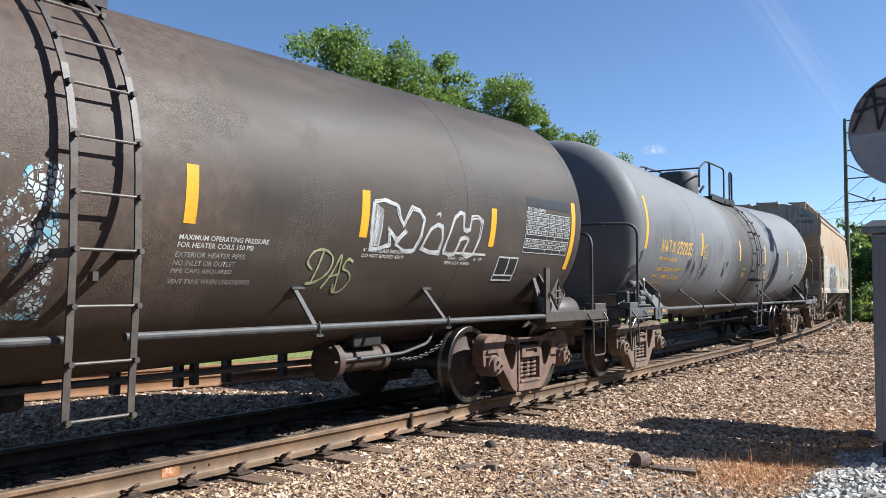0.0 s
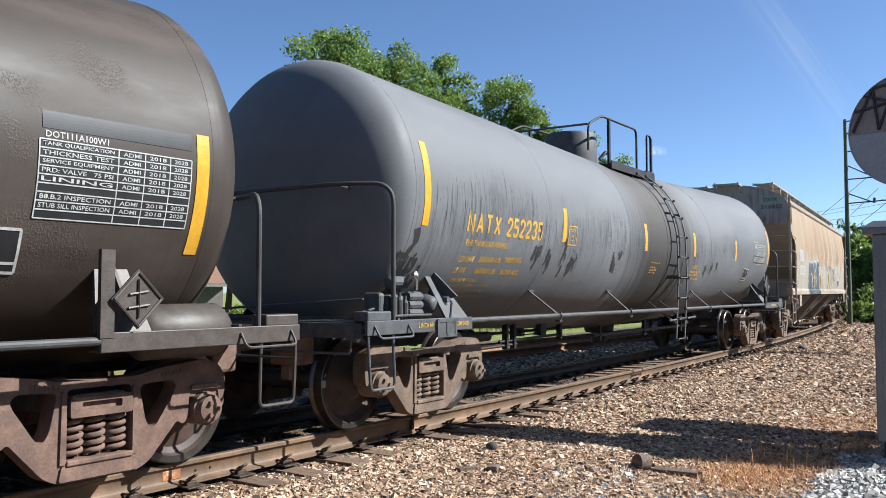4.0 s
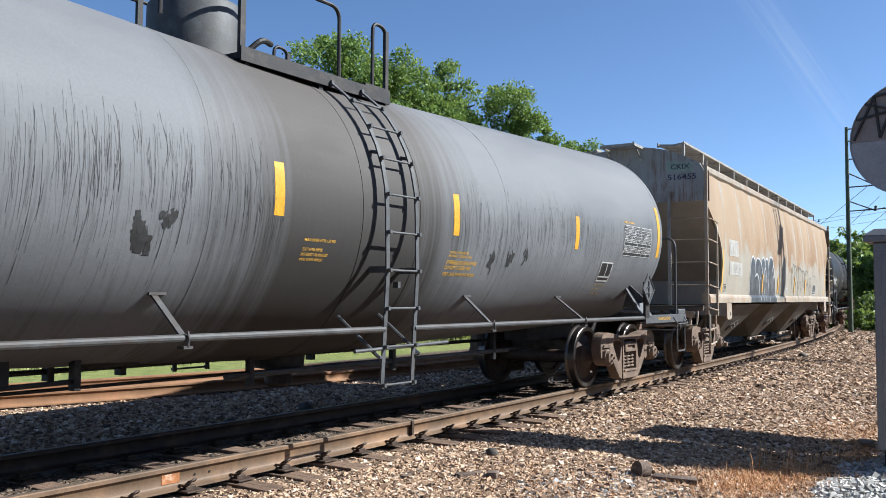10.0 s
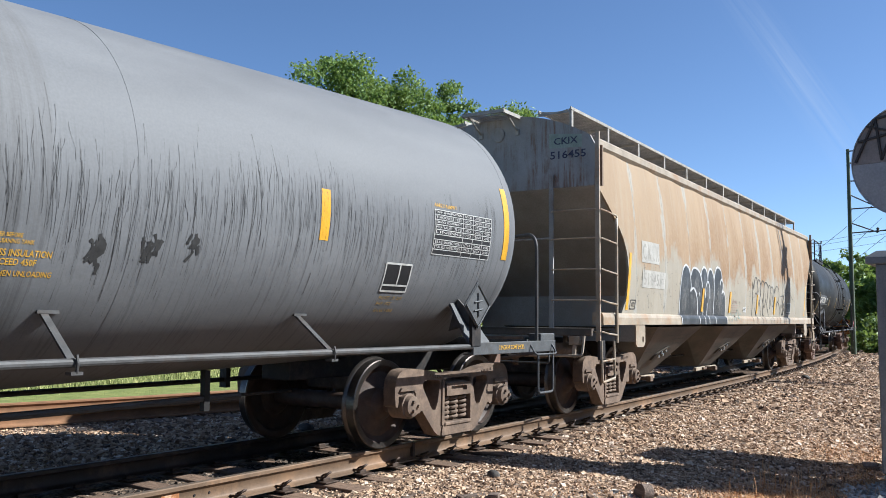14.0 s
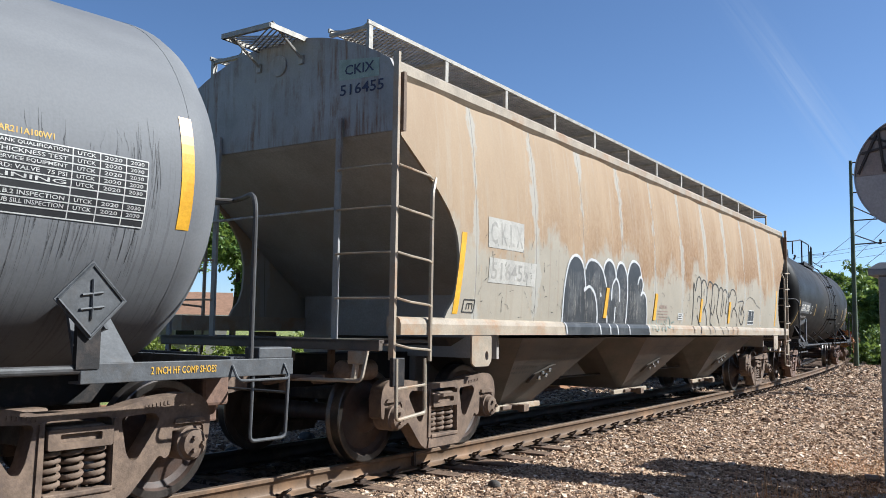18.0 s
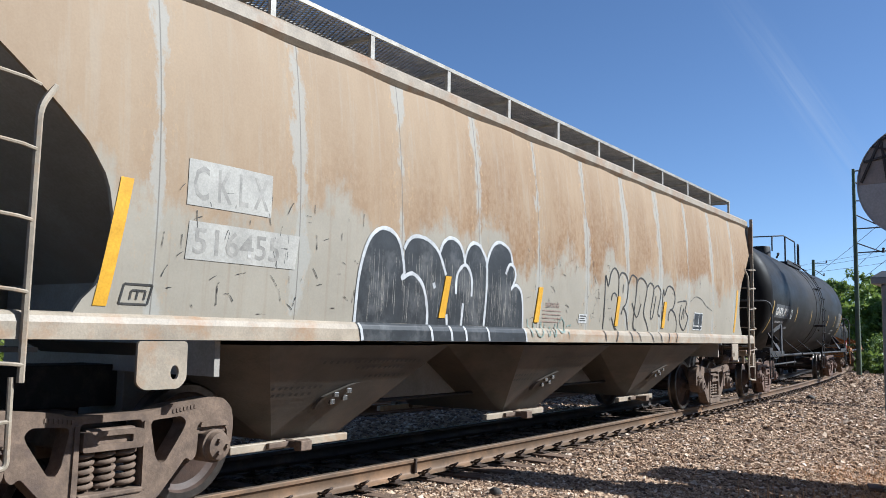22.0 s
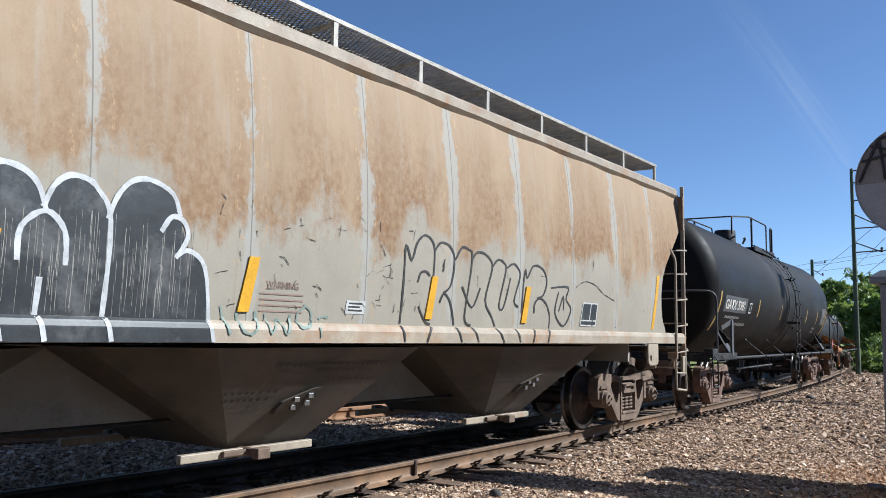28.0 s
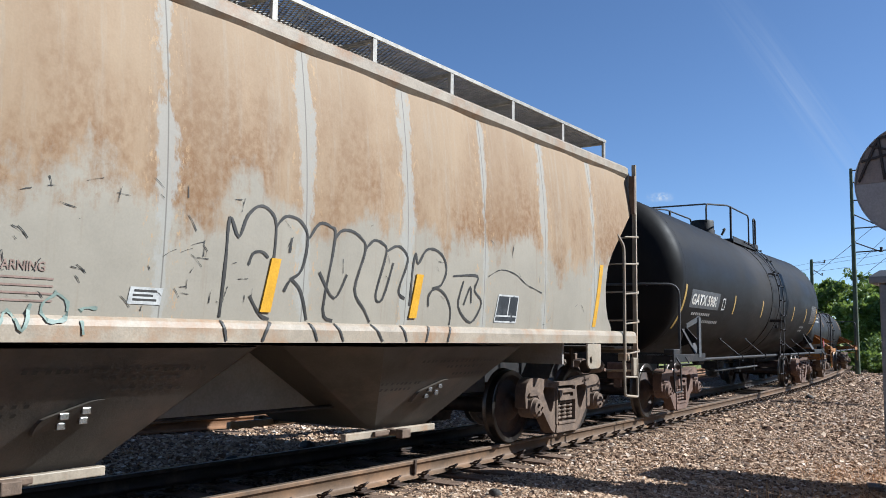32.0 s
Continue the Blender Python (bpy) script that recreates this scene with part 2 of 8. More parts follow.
def rusty_cream(name, upper, lower, rust):
    """Faded cream sheet: a tan wash on the upper part that ends in scabby rust, grey-white below, pale strips along the welds."""
    m, nt, b = material(name, 0.66)
    b.inputs["Specular IOR Level"].default_value = 0.16
    v = coords(nt)
    sep = nt.nodes.new("ShaderNodeSeparateXYZ")
    nt.links.new(v, sep.inputs[0])
    x, z = sep.outputs[0], sep.outputs[2]
    big = noise_tex(nt, coords(nt, (1, 1, 0.7)), 1.1, 4, 0.6)
    fine = noise_tex(nt, coords(nt, (1, 1, 0.75)), 7.0, 8, 0.72)
    streak = noise_tex(nt, coords(nt, (1, 0.3, 0.06)), 9.0, 6, 0.7)
    # height of a spot above the ragged edge of the wash
    over = math_node(nt, "MULTIPLY_ADD", big, 1.5, z)
    over = math_node(nt, "MULTIPLY_ADD", fine, 0.75, over)
    over = math_node(nt, "MULTIPLY_ADD", streak, 0.45, over)
    over = math_node(nt, "SUBTRACT", over, 3.63)
    up = map_range(nt, over, -0.06, 0.16, 0.0, 1.0)
    tone = ramp(nt, noise_tex(nt, coords(nt, (1.3, 1.3, 0.4)), 1.1, 6, 0.66), [(0.32, tuple(c * 1.10 for c in upper)), (0.52, upper), (0.70, tuple(u * 0.7 + r * 0.3 for u, r in zip(upper, rust)))])
    tone = mix(nt, ramp(nt, streak, [(0.52, (0,)), (0.66, (0.35,))]), tone, tuple(c * 1.05 for c in lower))
    # browner towards the lower edge, in mottled patches
    depth = map_range(nt, over, 1.35, 0.12, 0.06, 1.0)
    patchy = ramp(nt, noise_tex(nt, coords(nt, (1, 1, 0.4)), 1.6, 6, 0.7), [(0.38, (0.05,)), (0.55, (1,))])
    mott = ramp(nt, noise_tex(nt, coords(nt, (1, 1, 0.8)), 16, 7, 0.75), [(0.38, (0.35,)), (0.58, (1,))])
    r_amt = math_node(nt, "MULTIPLY", math_node(nt, "MULTIPLY", depth, patchy), mott)
    bleach = map_range(nt, x, -1.0, -6.5, 1.0, 0.38)
    r_amt = math_node(nt, "MULTIPLY", r_amt, bleach)
    tone = mix(nt, r_amt, tone, rust)
    tone = mix(nt, map_range(nt, x, -2.5, -7.0, 0.0, 0.25), tone, tuple(0.5 * (a + c) * 1.08 for a, c in zip(upper, lower)))
    grey = ramp(nt, noise_tex(nt, v, 1.7, 6, 0.7), [(0.3, tuple(c * 0.84 for c in lower)), (0.7, lower)])
    runs = ramp(nt, noise_tex(nt, coords(nt, (1, 0.3, 0.04)), 14.0, 4, 0.6), [(0.58, (0,)), (0.72, (0.3,))])
    grey = mix(nt, runs, grey, tuple(c * 0.72 for c in upper))
    col = mix(nt, up, grey, tone)
    # pale ragged strips along the welds, and the weld itself
    md = math_node(nt, "PINGPONG", x, 0.68)
    wide = math_node(nt, "MULTIPLY_ADD", noise_tex(nt, coords(nt, (1.1, 1, 0.55)), 2.4, 7, 0.72), 0.55, -0.20)
    strip_w = math_node(nt, "SUBTRACT", wide, md)
    col = mix(nt, map_range(nt, strip_w, 0.0, 0.035, 0.0, 0.8), col, tuple(c * 1.0 for c in (0.30, 0.288, 0.255)))
    flake = ramp(nt, noise_tex(nt, coords(nt, (1, 1, 0.5)), 21, 6, 0.75), [(0.57, (0,)), (0.60, (0.8,))])
    near = math_node(nt, "MULTIPLY", flake, map_range(nt, math_node(nt, "ABSOLUTE", math_node(nt, "SUBTRACT", md, 0.12), 0), 0.10, 0.02, 0.0, 1.0))
    col = mix(nt, math_node(nt, "MULTIPLY", near, bleach), col, (0.36, 0.245, 0.135))
    col = mix(nt, map_range(nt, md, 0.008, 0.003, 0.0, 0.7), col, (0.11, 0.095, 0.08))
    # chips down to bare rust, and fine grain
    chip = ramp(nt, noise_tex(nt, coords(nt, (1, 1, 1.8)), 9, 8, 0.8), [(0.69, (0,)), (0.72, (0.7,))])
    col = mix(nt, chip, col, (0.15, 0.10, 0.07))
    grain = noise_tex(nt, v, 60, 4)
    col = mix(nt, 0.14, col, ramp(nt, grain, [(0.35, (0.55,)), (0.65, (1.0,))]), "MULTIPLY")
    nt.links.new(col, b.inputs["Base Color"])
    bump(nt, b, math_node(nt, "MULTIPLY_ADD", fine, 0.3, noise_tex(nt, v, 2.2, 4)), 0.16, 0.02)
    return m


def rust_run_sheet(name, base, rust):
    """Grimy end sheet: blue-grey dirt with rust runs that start in patches and trail down."""
    m, nt, b = material(name, 0.62)
    v = coords(nt)
    col = ramp(nt, noise_tex(nt, v, 2.0, 6, 0.7), [(0.3, tuple(c * 0.72 for c in base)), (0.7, base)])
    run = noise_tex(nt, coords(nt, (1, 4.5, 0.35)), 2.2, 6, 0.72)
    spot = noise_tex(nt, coords(nt, (1, 1.2, 0.8)), 1.5, 5, 0.7)
    k = math_node(nt, "MULTIPLY", ramp(nt, run, [(0.47, (0,)), (0.62, (1,))]), ramp(nt, spot, [(0.46, (0,)), (0.60, (0.9,))]))
    col = mix(nt, k, col, rust)
    pale = ramp(nt, noise_tex(nt, coords(nt, (1, 8, 0.3)), 1.8, 4, 0.6), [(0.60, (0,)), (0.72, (0.35,))])
    col = mix(nt, pale, col, tuple(min(1, c * 1.35) for c in base))
    col = mix(nt, 0.2, col, ramp(nt, noise_tex(nt, v, 50, 4), [(0.35, (0.5,)), (0.65, (1.0,))]), "MULTIPLY")
    nt.links.new(col, b.inputs["Base Color"])
    bump(nt, b, noise_tex(nt, v, 5, 5), 0.1, 0.02)
    return m


M_BLACK = tank_paint("brown_black_jacket", (0.046, 0.036, 0.029), (0.016, 0.013, 0.012), (0.080, 0.062, 0.050), 0.55, pebble=0.35, drip=0.12, band=0.0, ruddy=True)
M_GREY = tank_paint("grey_jacket", (0.139, 0.141, 0.147), (0.024, 0.024, 0.024), (0.168, 0.170, 0.175), 0.62, drip=0.24, tar=0.5, band=0.9, spec=0.16)
M_JET = tank_paint("black_jacket", (0.011, 0.010, 0.0095), (0.007, 0.007, 0.0065), (0.019, 0.017, 0.015), 0.52, drip=0.1, band=0.3, spec=0.09)
M_CREAM = rusty_cream("rusty_cream_sheet", (0.285, 0.205, 0.127), (0.296, 0.264, 0.210), (0.180, 0.098, 0.044))
# cream and grime with the shade under the body painted into the colour
M_CREAM_SHADED = plain("shade_darkened_cream", (0.120, 0.105, 0.088), 0.6, 0, 0.3, 2.0, (0.12, 0.09, 0.07))
M_SILL = plain("cream_sill", (0.45, 0.375, 0.28), 0.5, 0, 0.25, 4.0, (0.27, 0.165, 0.09))
M_END = rust_run_sheet("grimy_cream_end", (0.315, 0.312, 0.300), (0.15, 0.080, 0.042))
M_SLOPE = plain("grimy_slope_sheet", (0.40, 0.365, 0.32), 0.62, 0, 0.22, 1.6, (0.26, 0.22, 0.185), 45, 0.1)
M_DARK = plain("black_fittings", (0.019, 0.017, 0.017), 0.6, 0, 0.4, 8, (0.045, 0.034, 0.028))
M_RAILING = plain("dark_grey_pipe", (0.085, 0.083, 0.082), 0.58, 0.0, 0.35, 7, (0.05, 0.04, 0.035))
M_BROWNBAR = plain("brown_black_ladder", (0.10, 0.082, 0.07), 0.5, 0.1, 0.35, 9, (0.05, 0.04, 0.035))
M_GREYBAR = plain("grey_fittings", (0.10, 0.103, 0.108), 0.6, 0.0, 0.35, 9, (0.06, 0.055, 0.05))
M_CAST = plain("dusty_cast_steel", (0.215, 0.150, 0.105), 0.75, 0, 0.4, 7, (0.085, 0.06, 0.047), 45, 0.3)
M_CAST_RED = plain("rusty_cast_steel", (0.215, 0.132, 0.095), 0.75, 0, 0.4, 7, (0.09, 0.06, 0.05), 45, 0.3)
M_WHEEL = plain("brown_wheel_plate", (0.088, 0.056, 0.042), 0.6, 0.0, 0.4, 8, (0.05, 0.04, 0.035))
M_TREAD = plain("worn_wheel_tread", (0.16, 0.14, 0.125), 0.30, 0.85, 0.25, 10, bmp=0.03)
M_ORANGE = plain("orange_yellow_frame", (0.42, 0.17, 0.03), 0.6, 0, 0.4, 6, (0.12, 0.06, 0.03))
M_YELLOW = plain("yellow_reflective_tape", (0.78, 0.42, 0.03), 0.38, 0, 0.15, 8, bmp=0.02)
M_YELLOWP = plain("yellow_paint_lettering", (0.72, 0.42, 0.05), 0.5, 0, 0.25, 14, bmp=0.02)
M_YFADE = plain("worn_yellow_lettering", (0.42, 0.28, 0.08), 0.5, 0, 0.4, 22, (0.12, 0.11, 0.09), bmp=0.02)
M_WHITE = plain("white_paint_lettering", (0.62, 0.61, 0.58), 0.5, 0, 0.3, 14, bmp=0.02)
M_FADED = plain("faded_white_lettering", (0.34, 0.32, 0.30), 0.55, 0, 0.4, 16, bmp=0.02)
M_SOFTW = plain("overpainted_white", (0.54 * 0.9, 0.515 * 0.89, 0.465 * 0.87), 0.55, 0, 0.2, 5, bmp=0.02)
M_SOFTG = plain("faint_grey_stencil", (0.37, 0.345, 0.305), 0.55, 0, 0.3, 9, bmp=0.02)
M_FAINTRED = plain("faded_red_stencil", (0.36, 0.25, 0.20), 0.55, 0, 0.3, 9, bmp=0.02)
M_TAR = plain("dull_tar", (0.045, 0.044, 0.044), 0.6, 0, 0.4, 12, bmp=0.02)
M_TAPE = plain("faded_yellow_tape", (0.52, 0.34, 0.09), 0.45, 0, 0.2, 8, bmp=0.02)
M_GRAFF = plain("white_spray_paint", (0.62, 0.62, 0.62), 0.55, 0, 0.3, 9, bmp=0.02)
M_GRAFFD = plain("charcoal_spray_paint", (0.046, 0.049, 0.053), 0.45, 0, 0.35, 5, (0.09, 0.09, 0.09), bmp=0.04)
M_GRAFFG = plain("pale_green_spray_paint", (0.40, 0.42, 0.22), 0.55, 0, 0.3, 9, bmp=0.02)
M_GRAFFT = plain("teal_spray_paint", (0.28, 0.35, 0.30), 0.55, 0, 0.3, 9, bmp=0.02)


def flaking_paint(name):
    """White and pale blue spray paint, broken into flakes with the jacket showing between them."""
    m, nt, b = material(name, 0.6)
    v = coords(nt)
    crack = nt.nodes.new("ShaderNodeTexVoronoi")
    crack.feature = "DISTANCE_TO_EDGE"
    crack.inputs["Scale"].default_value = 24
    nt.links.new(coords(nt, (1, 1, 0.8)), crack.inputs["Vector"])
    hue = noise_tex(nt, v, 2.6, 5, 0.7)
    col = ramp(nt, hue, [(0.40, (0.16, 0.36, 0.46)), (0.50, (0.42, 0.47, 0.49)), (0.62, (0.50, 0.48, 0.46))])
    nt.links.new(col, b.inputs["Base Color"])
    k = nt.nodes.new("ShaderNodeMath")
    k.operation = "MULTIPLY"
    nt.links.new(ramp(nt, crack.outputs["Distance"], [(0.06, (0,)), (0.11, (1,))]), k.inputs[0])
    nt.links.new(ramp(nt, noise_tex(nt, v, 3.4, 7, 0.75), [(0.47, (0,)), (0.52, (0.9,))]), k.inputs[1])
    nt.links.new(k.outputs[0], b.inputs["Alpha"])
    return m


M_LTBLUE = flaking_paint("pale_blue_spray_paint")
M_NAVY = plain("navy_stencil_paint", (0.055, 0.06, 0.11), 0.55, 0, 0.3, 12, bmp=0.02)
M_BLACKTXT = plain("black_stencil_paint", (0.06, 0.055, 0.05), 0.55, 0, 0.4, 12, bmp=0.02)
M_MINT = plain("pale_green_patch", (0.36, 0.43, 0.36), 0.55, 0, 0.2, 8, bmp=0.03)
M_PANEL = plain("white_paint_patch", (0.66, 0.64, 0.59), 0.55, 0, 0.2, 6, (0.42, 0.36, 0.29), bmp=0.03)
M_PLATE = plain("black_stencil_plate", (0.03, 0.03, 0.032), 0.45, 0, 0.2, 9, bmp=0.03)
M_MESH = plain("galvanised_grating", (0.44, 0.41, 0.36), 0.55, 0.3, 0.3, 8)
M_SHINE = plain("polished_steel", (0.62, 0.60, 0.57), 0.25, 0.9, 0.2, 8, bmp=0.02)
M_RED = plain("red_marker", (0.55, 0.05, 0.03), 0.45, 0, 0.2, 8)


# ---- trucks ----
def flat_plate(outer, holes, y0, y1):
    """A plate in the x-z plane with holes, from y0 to y1."""
    bm = bmesh.new()
    es = []
    for lp in [outer] + holes:
        vs = [bm.verts.new((x, y0, z)) for x, z in lp]
        es += [bm.edges.new((vs[i], vs[(i + 1) % len(vs)])) for i in range(len(vs))]
    f = bmesh.ops.triangle_fill(bm, edges=es, use_beauty=True)["geom"]
    faces = [g for g in f if isinstance(g, bmesh.types.BMFace)]
    ext = bmesh.ops.extrude_face_region(bm, geom=faces)["geom"]
    for g in ext:
        if isinstance(g, bmesh.types.BMVert):
            g.co.y = y1
    return bm


def rounded(pts, r=0.05, n=3):
    """Round every corner of a closed (x, z) outline."""
    out = []
    for i, b in enumerate(pts):
        a, c = Vector(pts[i - 1]), Vector(pts[(i + 1) % len(pts)])
        b = Vector(b)
        k = min(r, (a - b).length * 0.45, (c - b).length * 0.45)
        p, q = b + (a - b).normalized() * k, b + (c - b).normalized() * k
        for j in range(n + 1):
            s = j / n
            out.append(tuple(p * (1 - s) ** 2 + b * 2 * s * (1 - s) + q * s ** 2))
    return out


def mirror_x(pts):
    return [(-x, z) for x, z in pts[::-1]]


def side_frame_mesh(mat):
    """A cast side frame: arched top, round noses over the bearings, three openings."""
    right = [(0.30, 0.752), (0.46, 0.79), (0.85, 0.83), (0.98, 0.815), (1.065, 0.74), (1.09, 0.62), (1.075, 0.46), (1.03, 0.445), (1.022, 0.595),
             (0.748, 0.595), (0.737, 0.40), (0.69, 0.355), (0.64, 0.395), (0.40, 0.135), (0.29, 0.085)]
    outer = rounded(right + mirror_x(right), 0.045, 4)
    win = rounded([(0.310, 0.685), (0.585, 0.70), (0.630, 0.655), (0.605, 0.60), (0.455, 0.385), (0.405, 0.37), (0.365, 0.43)], 0.05, 4)
    spring = rounded([(-0.245, 0.70), (0.245, 0.70), (0.245, 0.205), (-0.245, 0.205)], 0.04)
    bm = flat_plate(outer, [win, mirror_x(win), spring], -1.15, -1.0)
    sharp = [e for e in bm.edges if len(e.link_faces) == 2 and e.calc_face_angle(0) > 0.9]
    bmesh.ops.bevel(bm, geom=sharp, offset=0.014, segments=2, affect="EDGES", clamp_overlap=True)
    for s in (1, -1):
        # roof lip over the bearing, columns beside the springs, cast letters' pad
        prism(bm, rounded([(s * 0.745, 0.607), (s * 0.76, 0.645), (s * 1.0, 0.645), (s * 1.03, 0.607)], 0.012), -1.175, -1.13)
        prism(bm, rounded([(s * 0.250, 0.69), (s * 0.285, 0.69), (s * 0.295, 0.21), (s * 0.250, 0.21)], 0.01), -1.165, -0.95)
        for k in range(7):
            x = s * 0.50 + 0.032 * k
            prism(bm, [(x, 0.728 + 0.004 * k * s), (x + 0.020, 0.728 + 0.004 * k * s), (x + 0.020, 0.756 + 0.004 * k * s), (x, 0.756 + 0.004 * k * s)], -1.156, -1.14)
    prism(bm, rounded([(-0.30, 0.10), (0.30, 0.10), (0.28, 0.205), (-0.28, 0.205)], 0.02), -1.165, -0.92)
    return mesh_of(bm, "side_frame", mat, 42)


def wheelset_mesh():
    side = [(-1.13, 0.075), (-0.90, 0.080), (-0.86, 0.14), (-0.845, 0.155), (-0.815, 0.17), (-0.795, 0.215), (-0.775, 0.33), (-0.80, 0.375), (-0.832, 0.392),
            (-0.836, 0.445), (-0.828, 0.455), (-0.735, 0.459), (-0.715, 0.478), (-0.700, 0.483), (-0.692, 0.468), (-0.694, 0.395),
            (-0.735, 0.365), (-0.725, 0.22), (-0.665, 0.165), (-0.655, 0.10), (-0.60, 0.092)]
    prof = side + [(-a, r) for a, r in side[::-1]]
    bm = bmesh.new()
    lathe(bm, prof, 48, "y")
    # three cap screws on each journal end
    me = mesh_of(bm, "wheelset", M_WHEEL, 32)
    me.materials.append(M_TREAD)
    for p in me.polygons:
        c = p.center
        if math.hypot(c.x, c.z) > 0.448 or (math.hypot(c.x, c.z) > 0.405 and abs(c.y) > 0.83):
            p.material_index = 1
    return me


def bearing_mesh(mat):
    bm = bmesh.new()
    lathe(bm, [(-1.245, 0.085), (-1.25, 0.05), (-1.235, 0.10), (-1.19, 0.112), (-1.185, 0.128), (-1.00, 0.128), (-0.99, 0.11)][1:], 24, "y")
    for k in range(3):
        a = 2 * math.pi * k / 3
        lathe(bm, [(-1.272, 0.018), (-1.23, 0.018)], 6, "y", (0.052 * math.cos(a), 0, 0.052 * math.sin(a)))
    return mesh_of(bm, "bearing_cap", mat, 35)


def spring_mesh(mat):
    bm = bmesh.new()
    pts = [(0.068 * math.cos(a), 0.068 * math.sin(a), 0.24 + 0.255 * a / (2 * math.pi * 5)) for a in [2 * math.pi * k / 16 for k in range(16 * 5 + 1)]]
    tube(bm, pts, 0.0185, 6)
    return mesh_of(bm, "spring", mat, 60)


WHEELSET = wheelset_mesh()
FRAME_MESHES = {m.name: (side_frame_mesh(m), bearing_mesh(m), spring_mesh(m)) for m in (M_CAST, M_CAST_RED, M_DARK)}
ROLLING = []                                            # every wheelset, turned as the train rolls


def truck(car, x, mat):
    """A two-axle truck under a car at x along it."""
    sf, cap, spr = FRAME_MESHES[mat.name]
    bm = bmesh.new()
    box(bm, -0.20, 0.20, -1.15, 1.15, 0.50, 0.66, 0.02)
    box(bm, -0.16, 0.16, -0.5, 0.5, 0.40, 0.72, 0.02)
    tr = part("truck", bm, mat, car, "dusty cast-steel two-axle freight truck")
    tr.location = (x, 0, 0)
    for s, turn in ((1, 0), (-1, 180)):
        shared("side_frame", sf, tr, pose(0, 0, 0, 0, 0, turn))
        for dx in (-0.165, 0.0, 0.165):
            shared("spring", spr, tr, Matrix.Translation((dx, -1.065 * s, 0)))
        for dx in (-0.0825, 0.0825):
            shared("spring", spr, tr, Matrix.Translation((dx, -0.93 * s, 0)))
    for dx in (-0.889, 0.889):
        w = shared("wheelset", WHEELSET, tr, Matrix.Translation((dx, 0, 0.457)))
        ROLLING.append((w, dx))
        for s in (1, -1):
            shared("bearing_cap", cap, tr, pose(dx, 0, 0.457, 0, 0, 0 if s == 1 else 180))
            bm = bmesh.new()
            box(bm, dx - 0.17, dx + 0.17, -1.14 * s, -1.0 * s, 0.55, 0.60, 0.01)
            part("bearing_adapter", bm, mat, tr)
        # brake beam and shoe beside each wheel
        inn = dx - math.copysign(0.40, dx)
        bm = bmesh.new()
        tube(bm, [(inn, -0.80, 0.36), (inn, 0.80, 0.36)], 0.045, 8)
        for y in (-0.76, 0.76):
            box(bm, inn - 0.03, dx - math.copysign(0.465, dx), y - 0.05, y + 0.05, 0.28, 0.52, 0.01)
        part("brake_beam", bm, M_DARK, tr)
    for s in (1, -1):
        bm = bmesh.new()
        bm.free()
        bm = flat_plate(rounded([(-0.235, 0.512), (0.235, 0.512), (0.235, 0.645), (-0.235, 0.645)], 0.02), [rounded([(-0.15, 0.558), (0.15, 0.558), (0.15, 0.612), (-0.15, 0.612)], 0.012)], -1.185 * s, -1.10 * s)
        box(bm, -0.225, 0.225, -1.10 * s, -0.95 * s, 0.512, 0.55)
        part("bolster_end", bm, mat, tr)
        bm = bmesh.new()
        box(bm, -0.25, 0.25, -1.18 * s, -0.92 * s, 0.20, 0.235, 0.008)
        part("spring_seat", bm, mat, tr)
    return tr


# ---- markings: thin paint and tape laid on the curved sides ----
def tank_side(r, z0, slope):
    """Point on the near side of a tank at x along it and height z, lifted by lift."""
    def f(x, z, lift=0.004):
        c = z0 + slope * abs(x)
        d = max(-0.97, min(0.97, (z - c) / r))
        a = math.asin(d)
        return Vector((x, -(r + lift) * math.cos(a), c + (r + lift) * math.sin(a)))
    return f


def hopper_v(z):
    """Half width of the hopper's side at height z."""
    k = (z - 1.30) / 2.55
    return 1.52 + 0.26 * k * (1 - k) - 0.10 * max(k, 0) ** 2


def hopper_side(x, z, lift=0.004):
    return Vector((x, -hopper_v(z) - 0.014 * math.sin(math.pi * ((x + 8.16) % 1.36) / 1.36) ** 2 - lift, z))


def letters(name, text, x0, x1, z0, z1, side, mat, parent, label="", lift=0.002, bold=0.012):
    """Lettering stretched to the box x0..x1, z0..z1 on a side."""
    cu = bpy.data.curves.new("lettering", "FONT")
    cu.body, cu.resolution_u, cu.offset = text, 2, bold
    ob = bpy.data.objects.new("lettering", cu)
    scene.collection.objects.link(ob)
    me = bpy.data.meshes.new_from_object(ob.evaluated_get(bpy.context.evaluated_depsgraph_get()))
    bpy.data.objects.remove(ob)
    bpy.data.curves.remove(cu)
    xs, ys = [v.co.x for v in me.vertices], [v.co.y for v in me.vertices]
    ax, bx, ay, by = min(xs), max(xs), min(ys), max(ys)
    for v in me.vertices:
        v.co = side(x0 + (v.co.x - ax) / (bx - ax) * (x1 - x0), z0 + (v.co.y - ay) / (by - ay) * (z1 - z0), lift)
    me.name = name
    me.materials.clear()
    me.materials.append(mat)
    p = new(name, me)
    p.parent = parent
    if label:
        p["label"] = label
    return p


